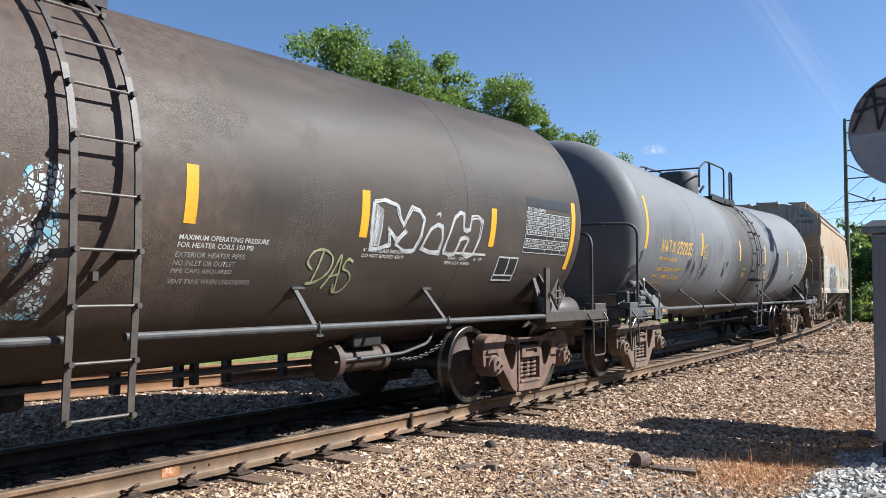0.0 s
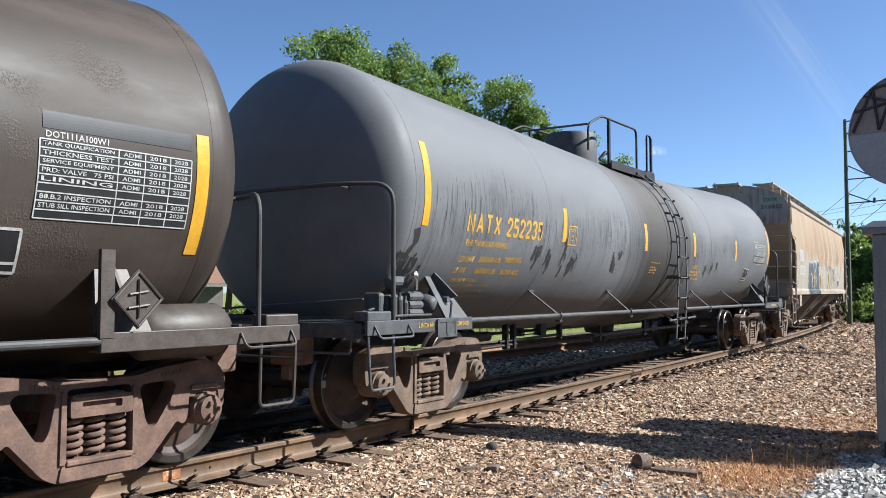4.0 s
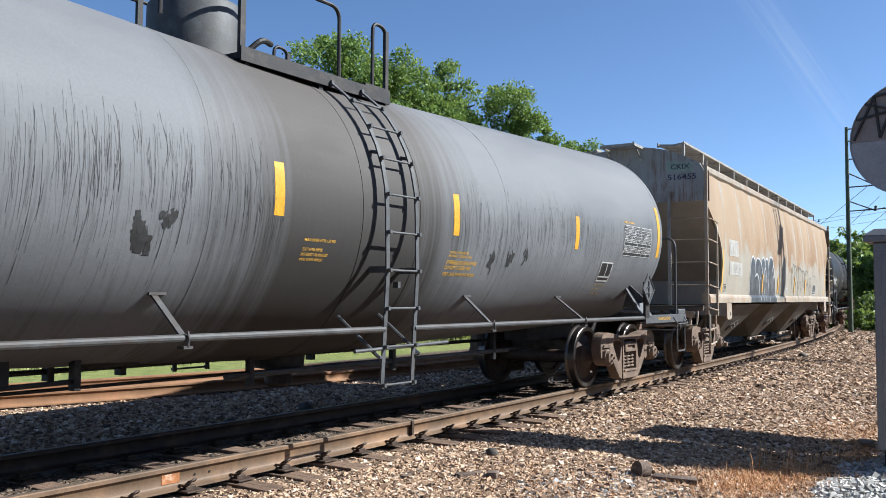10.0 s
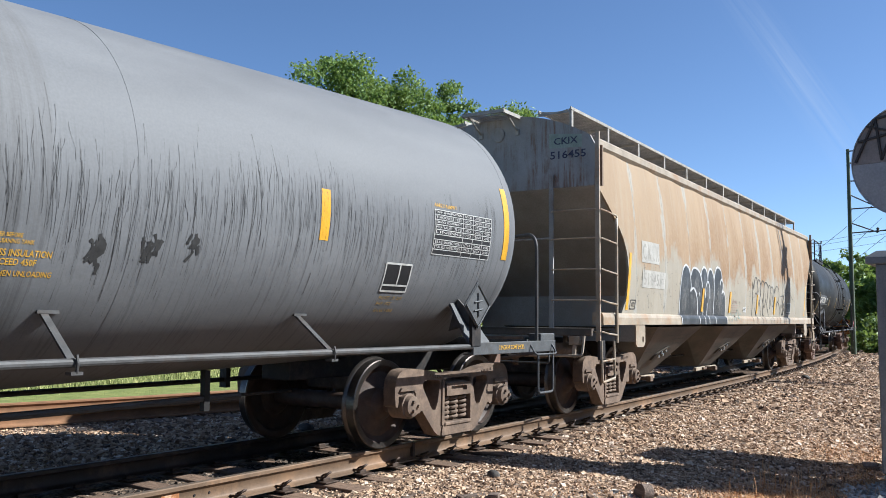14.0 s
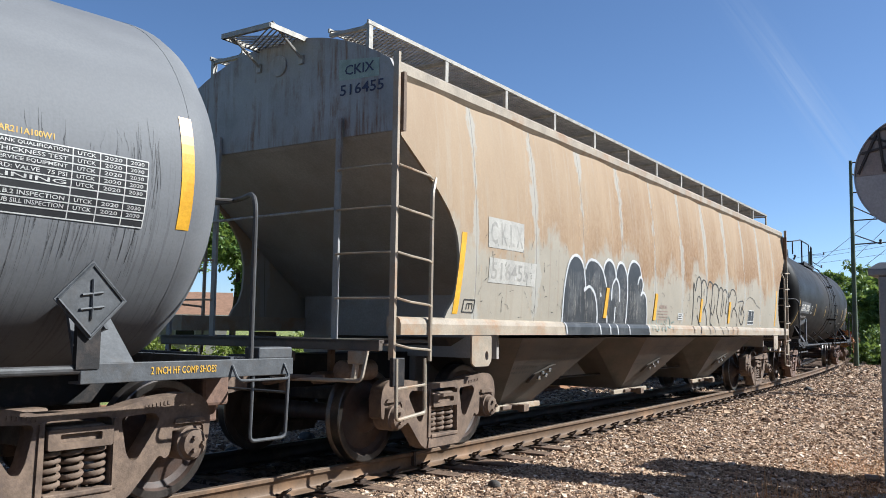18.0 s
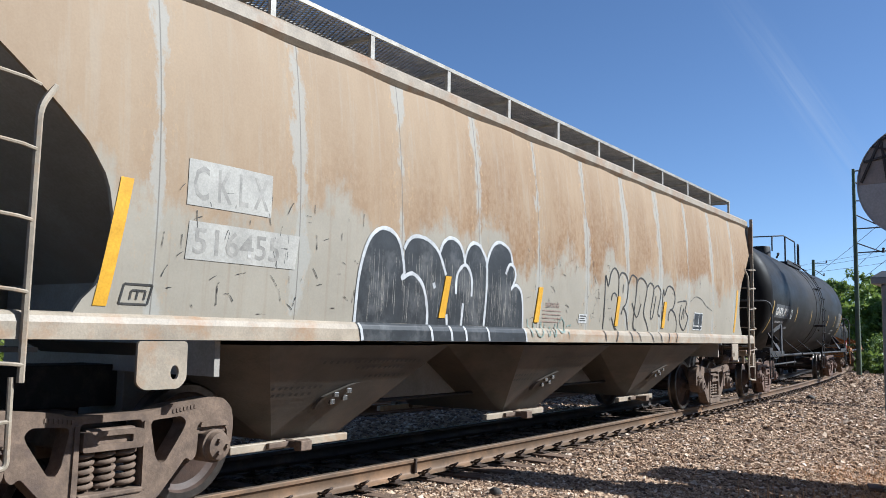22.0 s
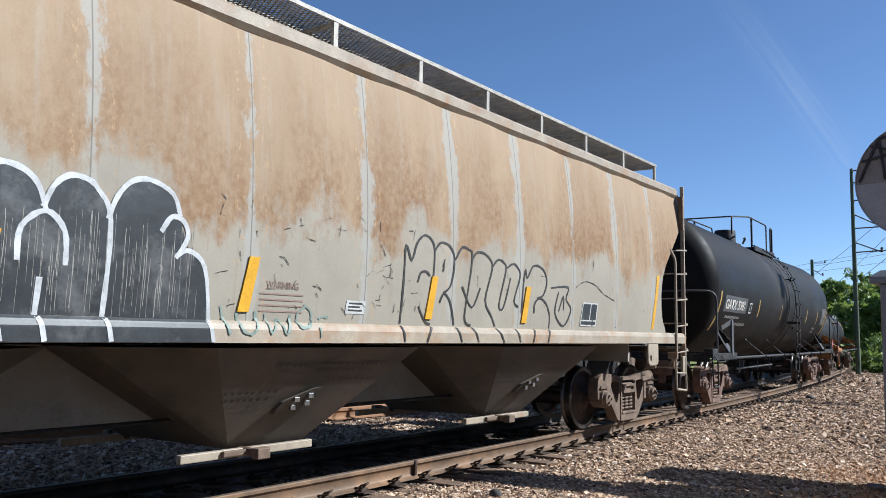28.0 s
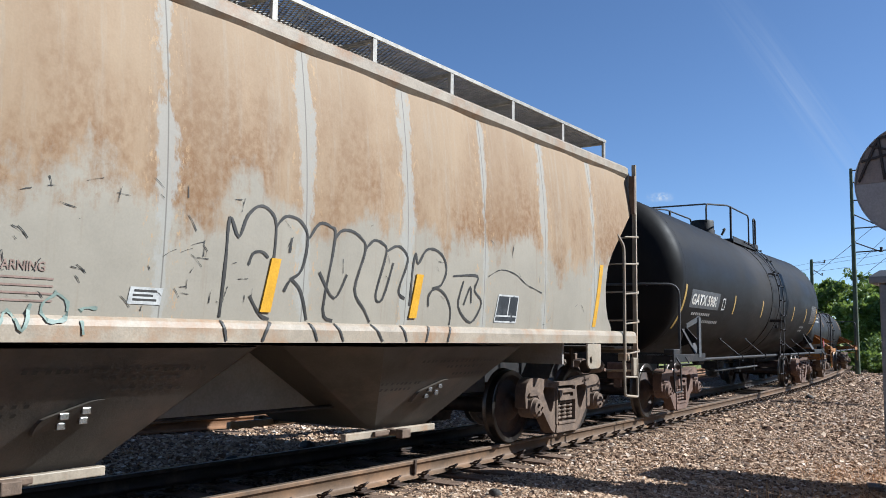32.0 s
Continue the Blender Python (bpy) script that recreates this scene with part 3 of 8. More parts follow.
GLYPHS = {"N": [[(0, 0), (0, 1), (1, 0), (1, 1)]], "A": [[(0, 0), (0.5, 1), (1, 0)], [(0.2, 0.32), (0.8, 0.32)]], "T": [[(0, 1), (1, 1)], [(0.5, 0.93), (0.5, 0)]], "X": [[(0, 0), (1, 1)], [(0, 1), (0.42, 0.58)], [(0.58, 0.42), (1, 0)]],
          "2": [[(0.02, 0.72), (0.05, 0.90), (0.25, 1), (0.75, 1), (1, 0.85), (1, 0.66), (0.85, 0.50), (0.02, 0.06), (0.02, 0)], [(0.0, 0), (1, 0)]],
          "3": [[(0, 0.80), (0.15, 0.97), (0.35, 1), (0.75, 1), (1, 0.85), (1, 0.66), (0.80, 0.52), (0.45, 0.52)], [(0.80, 0.50), (1, 0.36), (1, 0.15), (0.75, 0), (0.30, 0), (0.10, 0.05), (0, 0.20)]],
          "5": [[(1, 1), (0.05, 1), (0.05, 0.56), (0.70, 0.58), (1, 0.44), (1, 0.15), (0.75, 0), (0.25, 0), (0, 0.15)]]}


def ribbon(bm, pts, w, side, lift):
    """A stroke of even width with mitred corners."""
    P = [Vector(p) for p in pts]
    left, right = [], []
    for i, p in enumerate(P):
        a = (p - P[i - 1]).normalized() if i else (P[1] - p).normalized()
        b = (P[i + 1] - p).normalized() if i < len(P) - 1 else a
        m = Vector((-(a.y + b.y), a.x + b.x))
        m = m.normalized() if m.length > 1e-6 else Vector((-a.y, a.x))
        k = w / 2 / max(0.45, m.dot(Vector((-a.y, a.x))))
        left.append(p + m * k)
        right.append(p - m * k)
    rows = [(left[0], right[0])]
    for i in range(len(P) - 1):
        n = max(1, math.ceil((P[i + 1] - P[i]).length / 0.03))
        rows += [(left[i].lerp(left[i + 1], j / n), right[i].lerp(right[i + 1], j / n)) for j in range(1, n + 1)]
    vs = [(bm.verts.new(side(*a, lift)), bm.verts.new(side(*b, lift))) for a, b in rows]
    for (a, b), (c, d) in zip(vs, vs[1:]):
        bm.faces.new((a, b, d, c))


def block_letter(ch, x, z, w, h, th, side, mat, parent, label):
    """One bold condensed painted character with its lower left corner at x, z."""
    bm = bmesh.new()
    for k, line in enumerate(GLYPHS[ch]):
        ribbon(bm, [(x + th / 2 + a * (w - th), z + th / 2 + b * (h - th)) for a, b in line], th, side, 0.002 + 0.0004 * k)
    return part("painted_letter", bm, mat, parent, label)


def patch(name, corners, side, mat, parent, label="", lift=0.003, n=6):
    """A four-cornered sheet (top left, top right, bottom right, bottom left in x, z) laid on a side."""
    tl, tr, br, bl = [Vector(c) for c in corners]
    vs, fs = [], []
    for i in range(n + 1):
        s = i / n
        a, b = tl.lerp(bl, s), tr.lerp(br, s)
        for k in range(9):
            p = a.lerp(b, k / 8)
            vs.append(side(p.x, p.y, lift))
    for i in range(n):
        for k in range(8):
            j = i * 9 + k
            fs.append((j, j + 9, j + 10, j + 1))
    p = new(name, from_arrays(name, vs, fs, mat))
    p.parent = parent
    if label:
        p["label"] = label
    return p


def stroke(bm, pts, w, side, lift=0.005, smooth=4, ragged=0.0):
    """A painted line of width w through (x, z) points."""
    P = [Vector(p) for p in pts]
    fine = []
    for i in range(len(P) - 1):
        a, b, c, d = P[max(i - 1, 0)], P[i], P[i + 1], P[min(i + 2, len(P) - 1)]
        for k in range(smooth):
            t = k / smooth
            fine.append(0.5 * ((2 * b) + (c - a) * t + (2 * a - 5 * b + 4 * c - d) * t * t + (3 * b - a - 3 * c + d) * t ** 3))
    fine.append(P[-1])
    left, right = [], []
    for i, p in enumerate(fine):
        d = (fine[min(i + 1, len(fine) - 1)] - fine[max(i - 1, 0)])
        d = d.normalized() if d.length > 1e-6 else Vector((1, 0))
        nrm = Vector((-d.y, d.x)) * w / 2 * (1 + ragged * random.uniform(-1, 1))
        left.append(bm.verts.new(side(*(p + nrm), lift)))
        right.append(bm.verts.new(side(*(p - nrm), lift)))
    for i in range(len(fine) - 1):
        bm.faces.new((left[i], right[i], right[i + 1], left[i + 1]))


def lines(name, strokes, w, side, mat, parent, label="", lift=0.005, ragged=0.0, straight=False):
    bm = bmesh.new()
    for pts in strokes:
        for a, b in (zip(pts, pts[1:]) if straight else ()):
            stroke(bm, [a, b], w, side, lift, 2)
        if not straight:
            stroke(bm, pts, w, side, lift, ragged=ragged)
    return part(name, bm, mat, parent, label)


def table_block(parent, x0, x1, z0, z1, side, ink, plate, rows, cols, marks=("ADMI", "2018", "2028")):
    """A stencilled inspection table: dark plate, white rules, words and bars for what cannot be read."""
    t = patch("inspection_table", [(x0, z1), (x1, z1), (x1, z0), (x0, z0)], side, plate, parent, "black stencilled inspection table with white rules", 0.003)
    bm = bmesh.new()
    for i in range(rows + 1):
        z = z0 + (z1 - z0) * i / rows
        stroke(bm, [(x0, z), (x1, z)], 0.008, side, 0.006)
    for k in cols:
        x = x0 + (x1 - x0) * k
        stroke(bm, [(x, z0), (x, z1)], 0.008, side, 0.006)
    tagged(part("table_rules", bm, ink, t), kind="stuff")
    h = (z1 - z0) / rows
    words = ["TANK QUALIFICATION", "THICKNESS TEST", "SERVICE EQUIPMENT", "PRD: VALVE   75 PSI", "LINING", "", "88.B.2 INSPECTION", "STUB SILL INSPECTION"]
    for i in range(rows):
        z = z1 - h * (i + 1)
        w = words[i] if i < len(words) else ""
        if not w:
            continue
        letters("lettering", w, x0 + 0.02, x0 + (x1 - x0) * (cols[1] - 0.03), z + h * 0.25, z + h * 0.78, side, ink, t, lift=0.006)
        for a, b, s in zip(cols[1:], cols[2:], marks):
            letters("lettering", s, x0 + (x1 - x0) * (a + 0.03), x0 + (x1 - x0) * (b - 0.03), z + h * 0.25, z + h * 0.75, side, ink, t, lift=0.006)
    return t


def notice_square(parent, corners, side, ink, plate):
    """A black stencil square in a white frame with two panes and a line of small bars."""
    q = patch("stencil_square", corners, side, plate, parent, "black stencil square in a white frame", 0.003)
    tl, tr, br, bl = [Vector(c) for c in corners]
    bm = bmesh.new()
    for a, b in ((tl, tr), (tr, br), (br, bl), (bl, tl), (tl.lerp(tr, 0.55), bl.lerp(br, 0.55).lerp(tl.lerp(tr, 0.55), 0.22)),
                 (bl.lerp(tl, 0.22), br.lerp(tr, 0.22))):
        stroke(bm, [tuple(a), tuple(b)], 0.018, side, 0.006, 2)
    part("stencil_frame", bm, ink, q)
    return q


# ---- tank cars ----
def tank_mesh(r, z0, slope, half, head, mat, n=96):
    """A jacketed tank whose two halves slope down to the middle, with dished heads."""
    loops = []

    def ring(x, rad):
        c = z0 + slope * min(abs(x), half)
        loops.append([(x, rad * math.cos(2 * math.pi * k / n), c + rad * math.sin(2 * math.pi * k / n)) for k in range(n)])
    angs = (4, 14, 26, 38, 50, 62, 74, 84)
    for a in angs:
        t = radians(a)
        ring(-half - head * math.cos(t), r * math.sin(t) ** 0.72)
    m = 24
    for i in range(m + 1):
        x = -half + 2 * half * i / m
        ring(x, r)
    for a in angs[::-1]:
        t = radians(a)
        ring(half + head * math.cos(t), r * math.sin(t) ** 0.72)
    bm = bmesh.new()
    rings(bm, loops)
    return mesh_of(bm, "tank", mat, 30)


def band(car, x, r, z0, slope, w, h, mat, name="jacket_band", label=""):
    c = z0 + slope * abs(x)
    bm = bmesh.new()
    lp = []
    for dx, dr in ((-w / 2, -0.004), (-w / 2, h), (w / 2, h), (w / 2, -0.004)):
        lp.append([(x + dx, (r + dr) * math.cos(2 * math.pi * k / 96), c + (r + dr) * math.sin(2 * math.pi * k / 96)) for k in range(96)])
    rings(bm, lp, caps=False)
    return part(name, bm, mat, car, label, 40)


def tank_ladder(car, x, r, z0, mat, side=-1, low=0.50, width=0.46, stand=0.13, foot=1.56):
    """A ladder from below the side rail over the tank's shoulder to the platform."""
    def arc(z):
        return Vector((0, side * (r + stand), z))
    path = [Vector((0, side * foot, low)), Vector((0, side * (r + stand + 0.01), z0 - 0.6)), Vector((0, side * (r + stand), z0))]
    for k in range(1, 9):
        a = radians(8 * k)
        path.append(Vector((0, side * (r + stand) * math.cos(a), z0 + (r + stand) * math.sin(a))))
    bm = bmesh.new()
    box(bm, x - 0.02, x + 0.02, side * 1.50, side * 1.44, z0 - 0.72, z0 - 0.66)
    lad = part("ladder", bm, mat, car, "steel side ladder bent over the tank's shoulder")
    for dx in (-width / 2, width / 2):
        bm = bmesh.new()
        lp = []
        for i, p in enumerate(path):
            d = (path[min(i + 1, len(path) - 1)] - path[max(i - 1, 0)]).normalized()
            nrm = Vector((0, d.z, -d.y))
            lp.append([p + Vector((x + dx + sx * 0.025, 0, 0)) + nrm * sn * 0.008 for sx, sn in ((-1, -1), (1, -1), (1, 1), (-1, 1))])
        rings(bm, lp)
        part("stile", bm, mat, lad)
        for z in (z0 + 0.55, z0 - 0.55):
            bm = bmesh.new()
            box(bm, x + dx - 0.02, x + dx + 0.02, side * (r * 0.9), side * (r + stand), z - 0.03, z + 0.03) if z < z0 else \
                tube(bm, [(x + dx, side * r * 0.90, z0 + r * 0.40), (x + dx, side * (r + stand) * 0.93, z0 + (r + stand) * 0.36)], 0.018, 6)
            part("bracket", bm, mat, lad)
    # rungs at even steps along the path
    acc, want, i = 0.0, 0.03, 0
    while i < len(path) - 1:
        seg = (path[i + 1] - path[i]).length
        while acc + seg >= want and i < len(path) - 1:
            p = path[i].lerp(path[i + 1], (want - acc) / seg)
            bm = bmesh.new()
            tube(bm, [p + Vector((x - width / 2 - 0.02, side * 0.012, 0)), p + Vector((x + width / 2 + 0.02, side * 0.012, 0))], 0.011, 8)
            for dx in (-width / 2, width / 2):
                lathe(bm, [(-0.03, 0.02), (0.02, 0.02)], 8, "y", p + Vector((x + dx, side * 0.02, 0)))
            part("rung", bm, mat, lad)
            want += 0.355
        acc += seg
        i += 1
    return lad


def side_rail(car, x0, x1, z, mat, side, foot_xs, r, z0, slope, gap=None):
    """The pipe along the tank's flank on flat struts."""
    spans = [(x0, x1)] if gap is None else [(x0, gap[0]), (gap[1], x1)]
    for a, b in spans:
        bm = bmesh.new()
        tube(bm, [(a, side * 1.50, z), (b, side * 1.50, z)], 0.030, 12)
        part("side_pipe", bm, mat, car, "steel pipe along the flank")
    for fx in foot_xs:
        bm = bmesh.new()
        c = z0 + slope * abs(fx)
        za = 1.36
        ya = math.sqrt(max(r * r - (za - c) ** 2, 0.1))
        p, q = Vector((fx, side * (ya - 0.01), za)), Vector((fx, side * 1.495, z + 0.02))
        d = (q - p).normalized()
        s = Vector((0.026, 0, 0))
        t = d.cross(s).normalized() * 0.008
        rings(bm, [[p + s + t, p - s + t, p - s - t, p + s - t], [q + s + t, q - s + t, q - s - t, q + s - t]])
        box(bm, fx - 0.05, fx + 0.10, side * (ya - 0.03), side * (ya + 0.02), za - 0.01, za + 0.012)
        tube(bm, [(fx + 0.02, side * 1.535, z - 0.06), (fx + 0.02, side * 1.545, z), (fx + 0.02, side * 1.53, z + 0.05)], 0.010, 6)
        box(bm, fx - 0.02, fx + 0.06, side * 1.47, side * 1.54, z - 0.075, z - 0.055)
        part("strut", bm, mat, car)


def coupler(car, x, s, mat):
    """Shank, head and knuckle pointing to s along x."""
    bm = bmesh.new()
    box(bm, x - 0.35 * s, x + 0.30 * s, -0.09, 0.09, 0.78, 0.94, 0.02)
    prism(bm, [(x + 0.25 * s, 0.74), (x + 0.52 * s, 0.70), (x + 0.60 * s, 0.76), (x + 0.60 * s, 0.96), (x + 0.50 * s, 1.0), (x + 0.25 * s, 0.96)], -0.16, 0.06)
    lathe(bm, [(0.70, 0.085), (0.72, 0.10), (0.98, 0.10), (1.0, 0.085)], 14, "z", (x + 0.52 * s, 0.13, 0))
    return part("coupler", bm, mat, car, "rusty knuckle coupler", 40)


def hose(car, pts, r=0.024):
    bm = bmesh.new()
    tube(bm, bend(pts, 0.12, 5), r, 8)
    return part("air_hose", bm, M_DARK, car, "black rubber air hose", 60)


def diamond(car, x, y, z, mat, size=0.20):
    """A diamond placard holder on a bracket."""
    bm = bmesh.new()
    prism(bm, [(x - size, z), (x, z - size), (x + size, z), (x, z + size)], y - 0.012, y)
    p = part("placard_holder", bm, mat, car, "diamond-shaped placard holder")
    bm = bmesh.new()
    for a, b in (((-0.9, 0), (0, 0.9)), ((0, 0.9), (0.9, 0)), ((0.9, 0), (0, -0.9)), ((0, -0.9), (-0.9, 0))):
        tube(bm, [(x + a[0] * size, y - 0.016, z + a[1] * size), (x + b[0] * size, y - 0.016, z + b[1] * size)], 0.010, 5)
    tube(bm, [(x, y - 0.02, z - 0.12), (x, y - 0.02, z + 0.13)], 0.009, 5)
    tube(bm, [(x - 0.08, y - 0.02, z - 0.06), (x + 0.08, y - 0.02, z - 0.04)], 0.009, 5)
    tube(bm, [(x - 0.07, y - 0.02, z + 0.03), (x + 0.07, y - 0.02, z + 0.05)], 0.009, 5)
    part("placard_frame", bm, mat, p)
    return p


def tank_end(car, s, xt, half, r, zc, bar, cast, xs, rail_top=2.36):
    """Everything at one end of a tank car; s = -1 or 1 along x, xt: truck centre, xs: end of the sill."""
    e = lambda v: s * v
    bm = bmesh.new()
    box(bm, e(xs - 0.05), e(xt - 1.6), -0.20, 0.20, 0.70, 1.0, 0.015)
    box(bm, e(xs - 0.05), e(xs - 0.02), -0.42, 0.42, 0.66, 1.10, 0.01)
    part("stub_sill", bm, M_DARK, car, "black stub sill and striker")
    bm = bmesh.new()
    box(bm, e(xs), e(xs - 0.55), -1.46, 1.46, 1.045, 1.065)
    box(bm, e(xs), e(xs - 0.03), -1.46, 1.46, 0.93, 1.065)
    box(bm, e(xs - 0.55), e(xs - 0.58), -1.46, 1.46, 1.03, 1.10)
    part("end_platform", bm, bar, car)
    for sd in (-1, 1):
        bm = bmesh.new()
        box(bm, e(xs), e(xt - 0.25), sd * 1.53, sd * 1.50, 0.955, 1.085, 0.006)
        box(bm, e(xs), e(xt - 0.25), sd * 1.50, sd * 1.40, 0.955, 0.97)
        part("side_sill", bm, bar, car)
        # saddle plate between the sill and the tank
        bm = bmesh.new()
        ya = math.sqrt(max(r * r - (1.52 - zc) ** 2, 0.1))
        x0 = xt - 0.05
        rings(bm, [[(e(x0 + 0.22), sd * 1.47, 1.08), (e(x0 - 0.20), sd * 1.47, 1.08), (e(x0 - 0.10), sd * (ya - 0.02), 1.52), (e(x0 + 0.14), sd * (ya - 0.02), 1.52)],
                   [(e(x0 + 0.22), sd * 1.44, 1.08), (e(x0 - 0.20), sd * 1.44, 1.08), (e(x0 - 0.10), sd * (ya - 0.05), 1.52), (e(x0 + 0.14), sd * (ya - 0.05), 1.52)]])
        rings(bm, [[(e(x0 + 0.02), sd * (ya + 0.01), 1.56), (e(x0 + 0.02), sd * 1.475, 1.30), (e(x0 + 0.02), sd * (ya - 0.1), 1.2)],
                   [(e(x0 - 0.005), sd * (ya + 0.01), 1.56), (e(x0 - 0.005), sd * 1.475, 1.30), (e(x0 - 0.005), sd * (ya - 0.1), 1.2)]])
        part("saddle_plate", bm, bar, car)
        # corner step, grab iron
        bm = bmesh.new()
        tube(bm, bend([(e(xs - 0.03), sd * 1.51, 0.95), (e(xs - 0.06), sd * 1.52, 0.47), (e(xs - 0.42), sd * 1.52, 0.47), (e(xs - 0.40), sd * 1.51, 0.95)], 0.05), 0.014, 8)
        part("corner_step", bm, bar, car)
        bm = bmesh.new()
        tube(bm, bend([(e(xs - 0.10), sd * 1.53, 1.04), (e(xs - 0.10), sd * 1.60, 0.93), (e(xs - 0.62), sd * 1.60, 0.93), (e(xs - 0.62), sd * 1.53, 1.04)], 0.05), 0.011, 8)
        part("grab_iron", bm, bar, car)
    bm = bmesh.new()
    xr = xs - 0.42
    tube(bm, bend([(e(xr), -1.50, 1.02), (e(xr), -1.50, rail_top), (e(xr + 0.24), -1.02, rail_top), (e(xr + 0.24), 1.02, rail_top), (e(xr), 1.50, rail_top), (e(xr), 1.50, 1.02)], 0.20, 7), 0.021, 10)
    for y in (-1.0, 1.0):
        tube(bm, [(e(xr + 0.24), y, rail_top), (e(half + 0.20), y * 0.95, rail_top - 0.03)], 0.014, 6)
    part("end_handrail", bm, M_RAILING, car, "bent pipe handrail across the end")
    bm = bmesh.new()
    box(bm, e(xs - 0.22), e(xs + 0.06), -0.72, -0.40, 0.66, 0.94, 0.03)
    box(bm, e(xs - 0.10), e(xs + 0.02), -0.62, -0.50, 0.52, 0.68, 0.02)
    part("draft_bracket", bm, M_CAST_RED, car, "rusty red-brown cast bracket")
    for sd in (-1, 1):
        bm = bmesh.new()
        box(bm, e(xs - 0.36), e(xs - 0.01), sd * 1.525, sd * 1.36, 1.08, 1.17, 0.012)
        part("corner_block", bm, bar, car)
    for k in range(7):
        bm = bmesh.new()
        box(bm, e(xs - 0.06 - k * 0.07), e(xs - 0.085 - k * 0.07), -1.36, 1.36, 1.066, 1.078)
        part("tread_bar", bm, bar, car)
    coupler(car, e(xs), s, M_CAST)
    hose(car, [(e(xs), 0.35, 0.75), (e(xs + 0.25), 0.38, 0.62), (e(xs + 0.42), 0.30, 0.40), (e(xs + 0.62), 0.12, 0.46)])
    bm = bmesh.new()
    tube(bm, bend([(e(xs + 0.06), -1.40, 0.98), (e(xs + 0.08), -1.40, 0.80), (e(xs + 0.08), -0.30, 0.80), (e(xs + 0.08), -0.20, 0.96)], 0.04), 0.012, 6)
    part("uncoupling_lever", bm, bar, car)
    return None


def underbody(car, half, bar, hangers=(-4.6, -3.4, -2.6, -1.4, 1.6, 2.3, 2.9, 3.7, 4.6), low=0.40):
    """Brake pipe, rods, cylinder and outlet under the middle of a tank."""
    bm = bmesh.new()
    tube(bm, [(-half + 1.5, 0.45, 0.70), (half - 1.5, 0.45, 0.70)], 0.024, 8)
    part("brake_pipe", bm, M_DARK, car)
    bm = bmesh.new()
    tube(bm, [(-half + 1.8, -0.20, 0.62), (half - 2.2, -0.15, 0.60)], 0.016, 6)
    part("brake_rod", bm, M_DARK, car)
    for x in hangers:
        bm = bmesh.new()
        box(bm, x - 0.028, x + 0.028, 0.40, 0.50, low, 0.95)
        part("pipe_hanger", bm, M_DARK, car)
    bm = bmesh.new()
    tube(bm, [(-0.6, -0.28, 0.60), (half - 3.0, -0.28, 0.61)], 0.03, 8)
    part("heater_pipe", bm, M_RAILING, car, "long steel heater pipe under the tank")
    for x in (-0.3, 1.9, half - 3.4):
        bm = bmesh.new()
        box(bm, x - 0.03, x + 0.03, -0.31, -0.25, 0.50, 0.86)
        part("pipe_hanger", bm, M_DARK, car)
    bm = bmesh.new()
    lathe(bm, [(0.42, 0.10), (0.46, 0.14), (0.60, 0.14), (0.62, 0.26), (0.80, 0.28)], 18, "z", (0.35, 0, 0))
    part("bottom_outlet", bm, M_DARK, car)
    bm = bmesh.new()
    lathe(bm, [(-2.05, 0.05), (-2.0, 0.08), (-1.55, 0.08), (-1.50, 0.05)], 16, "x", (0, -0.25, 0.84))
    part("brake_cylinder", bm, M_DARK, car)


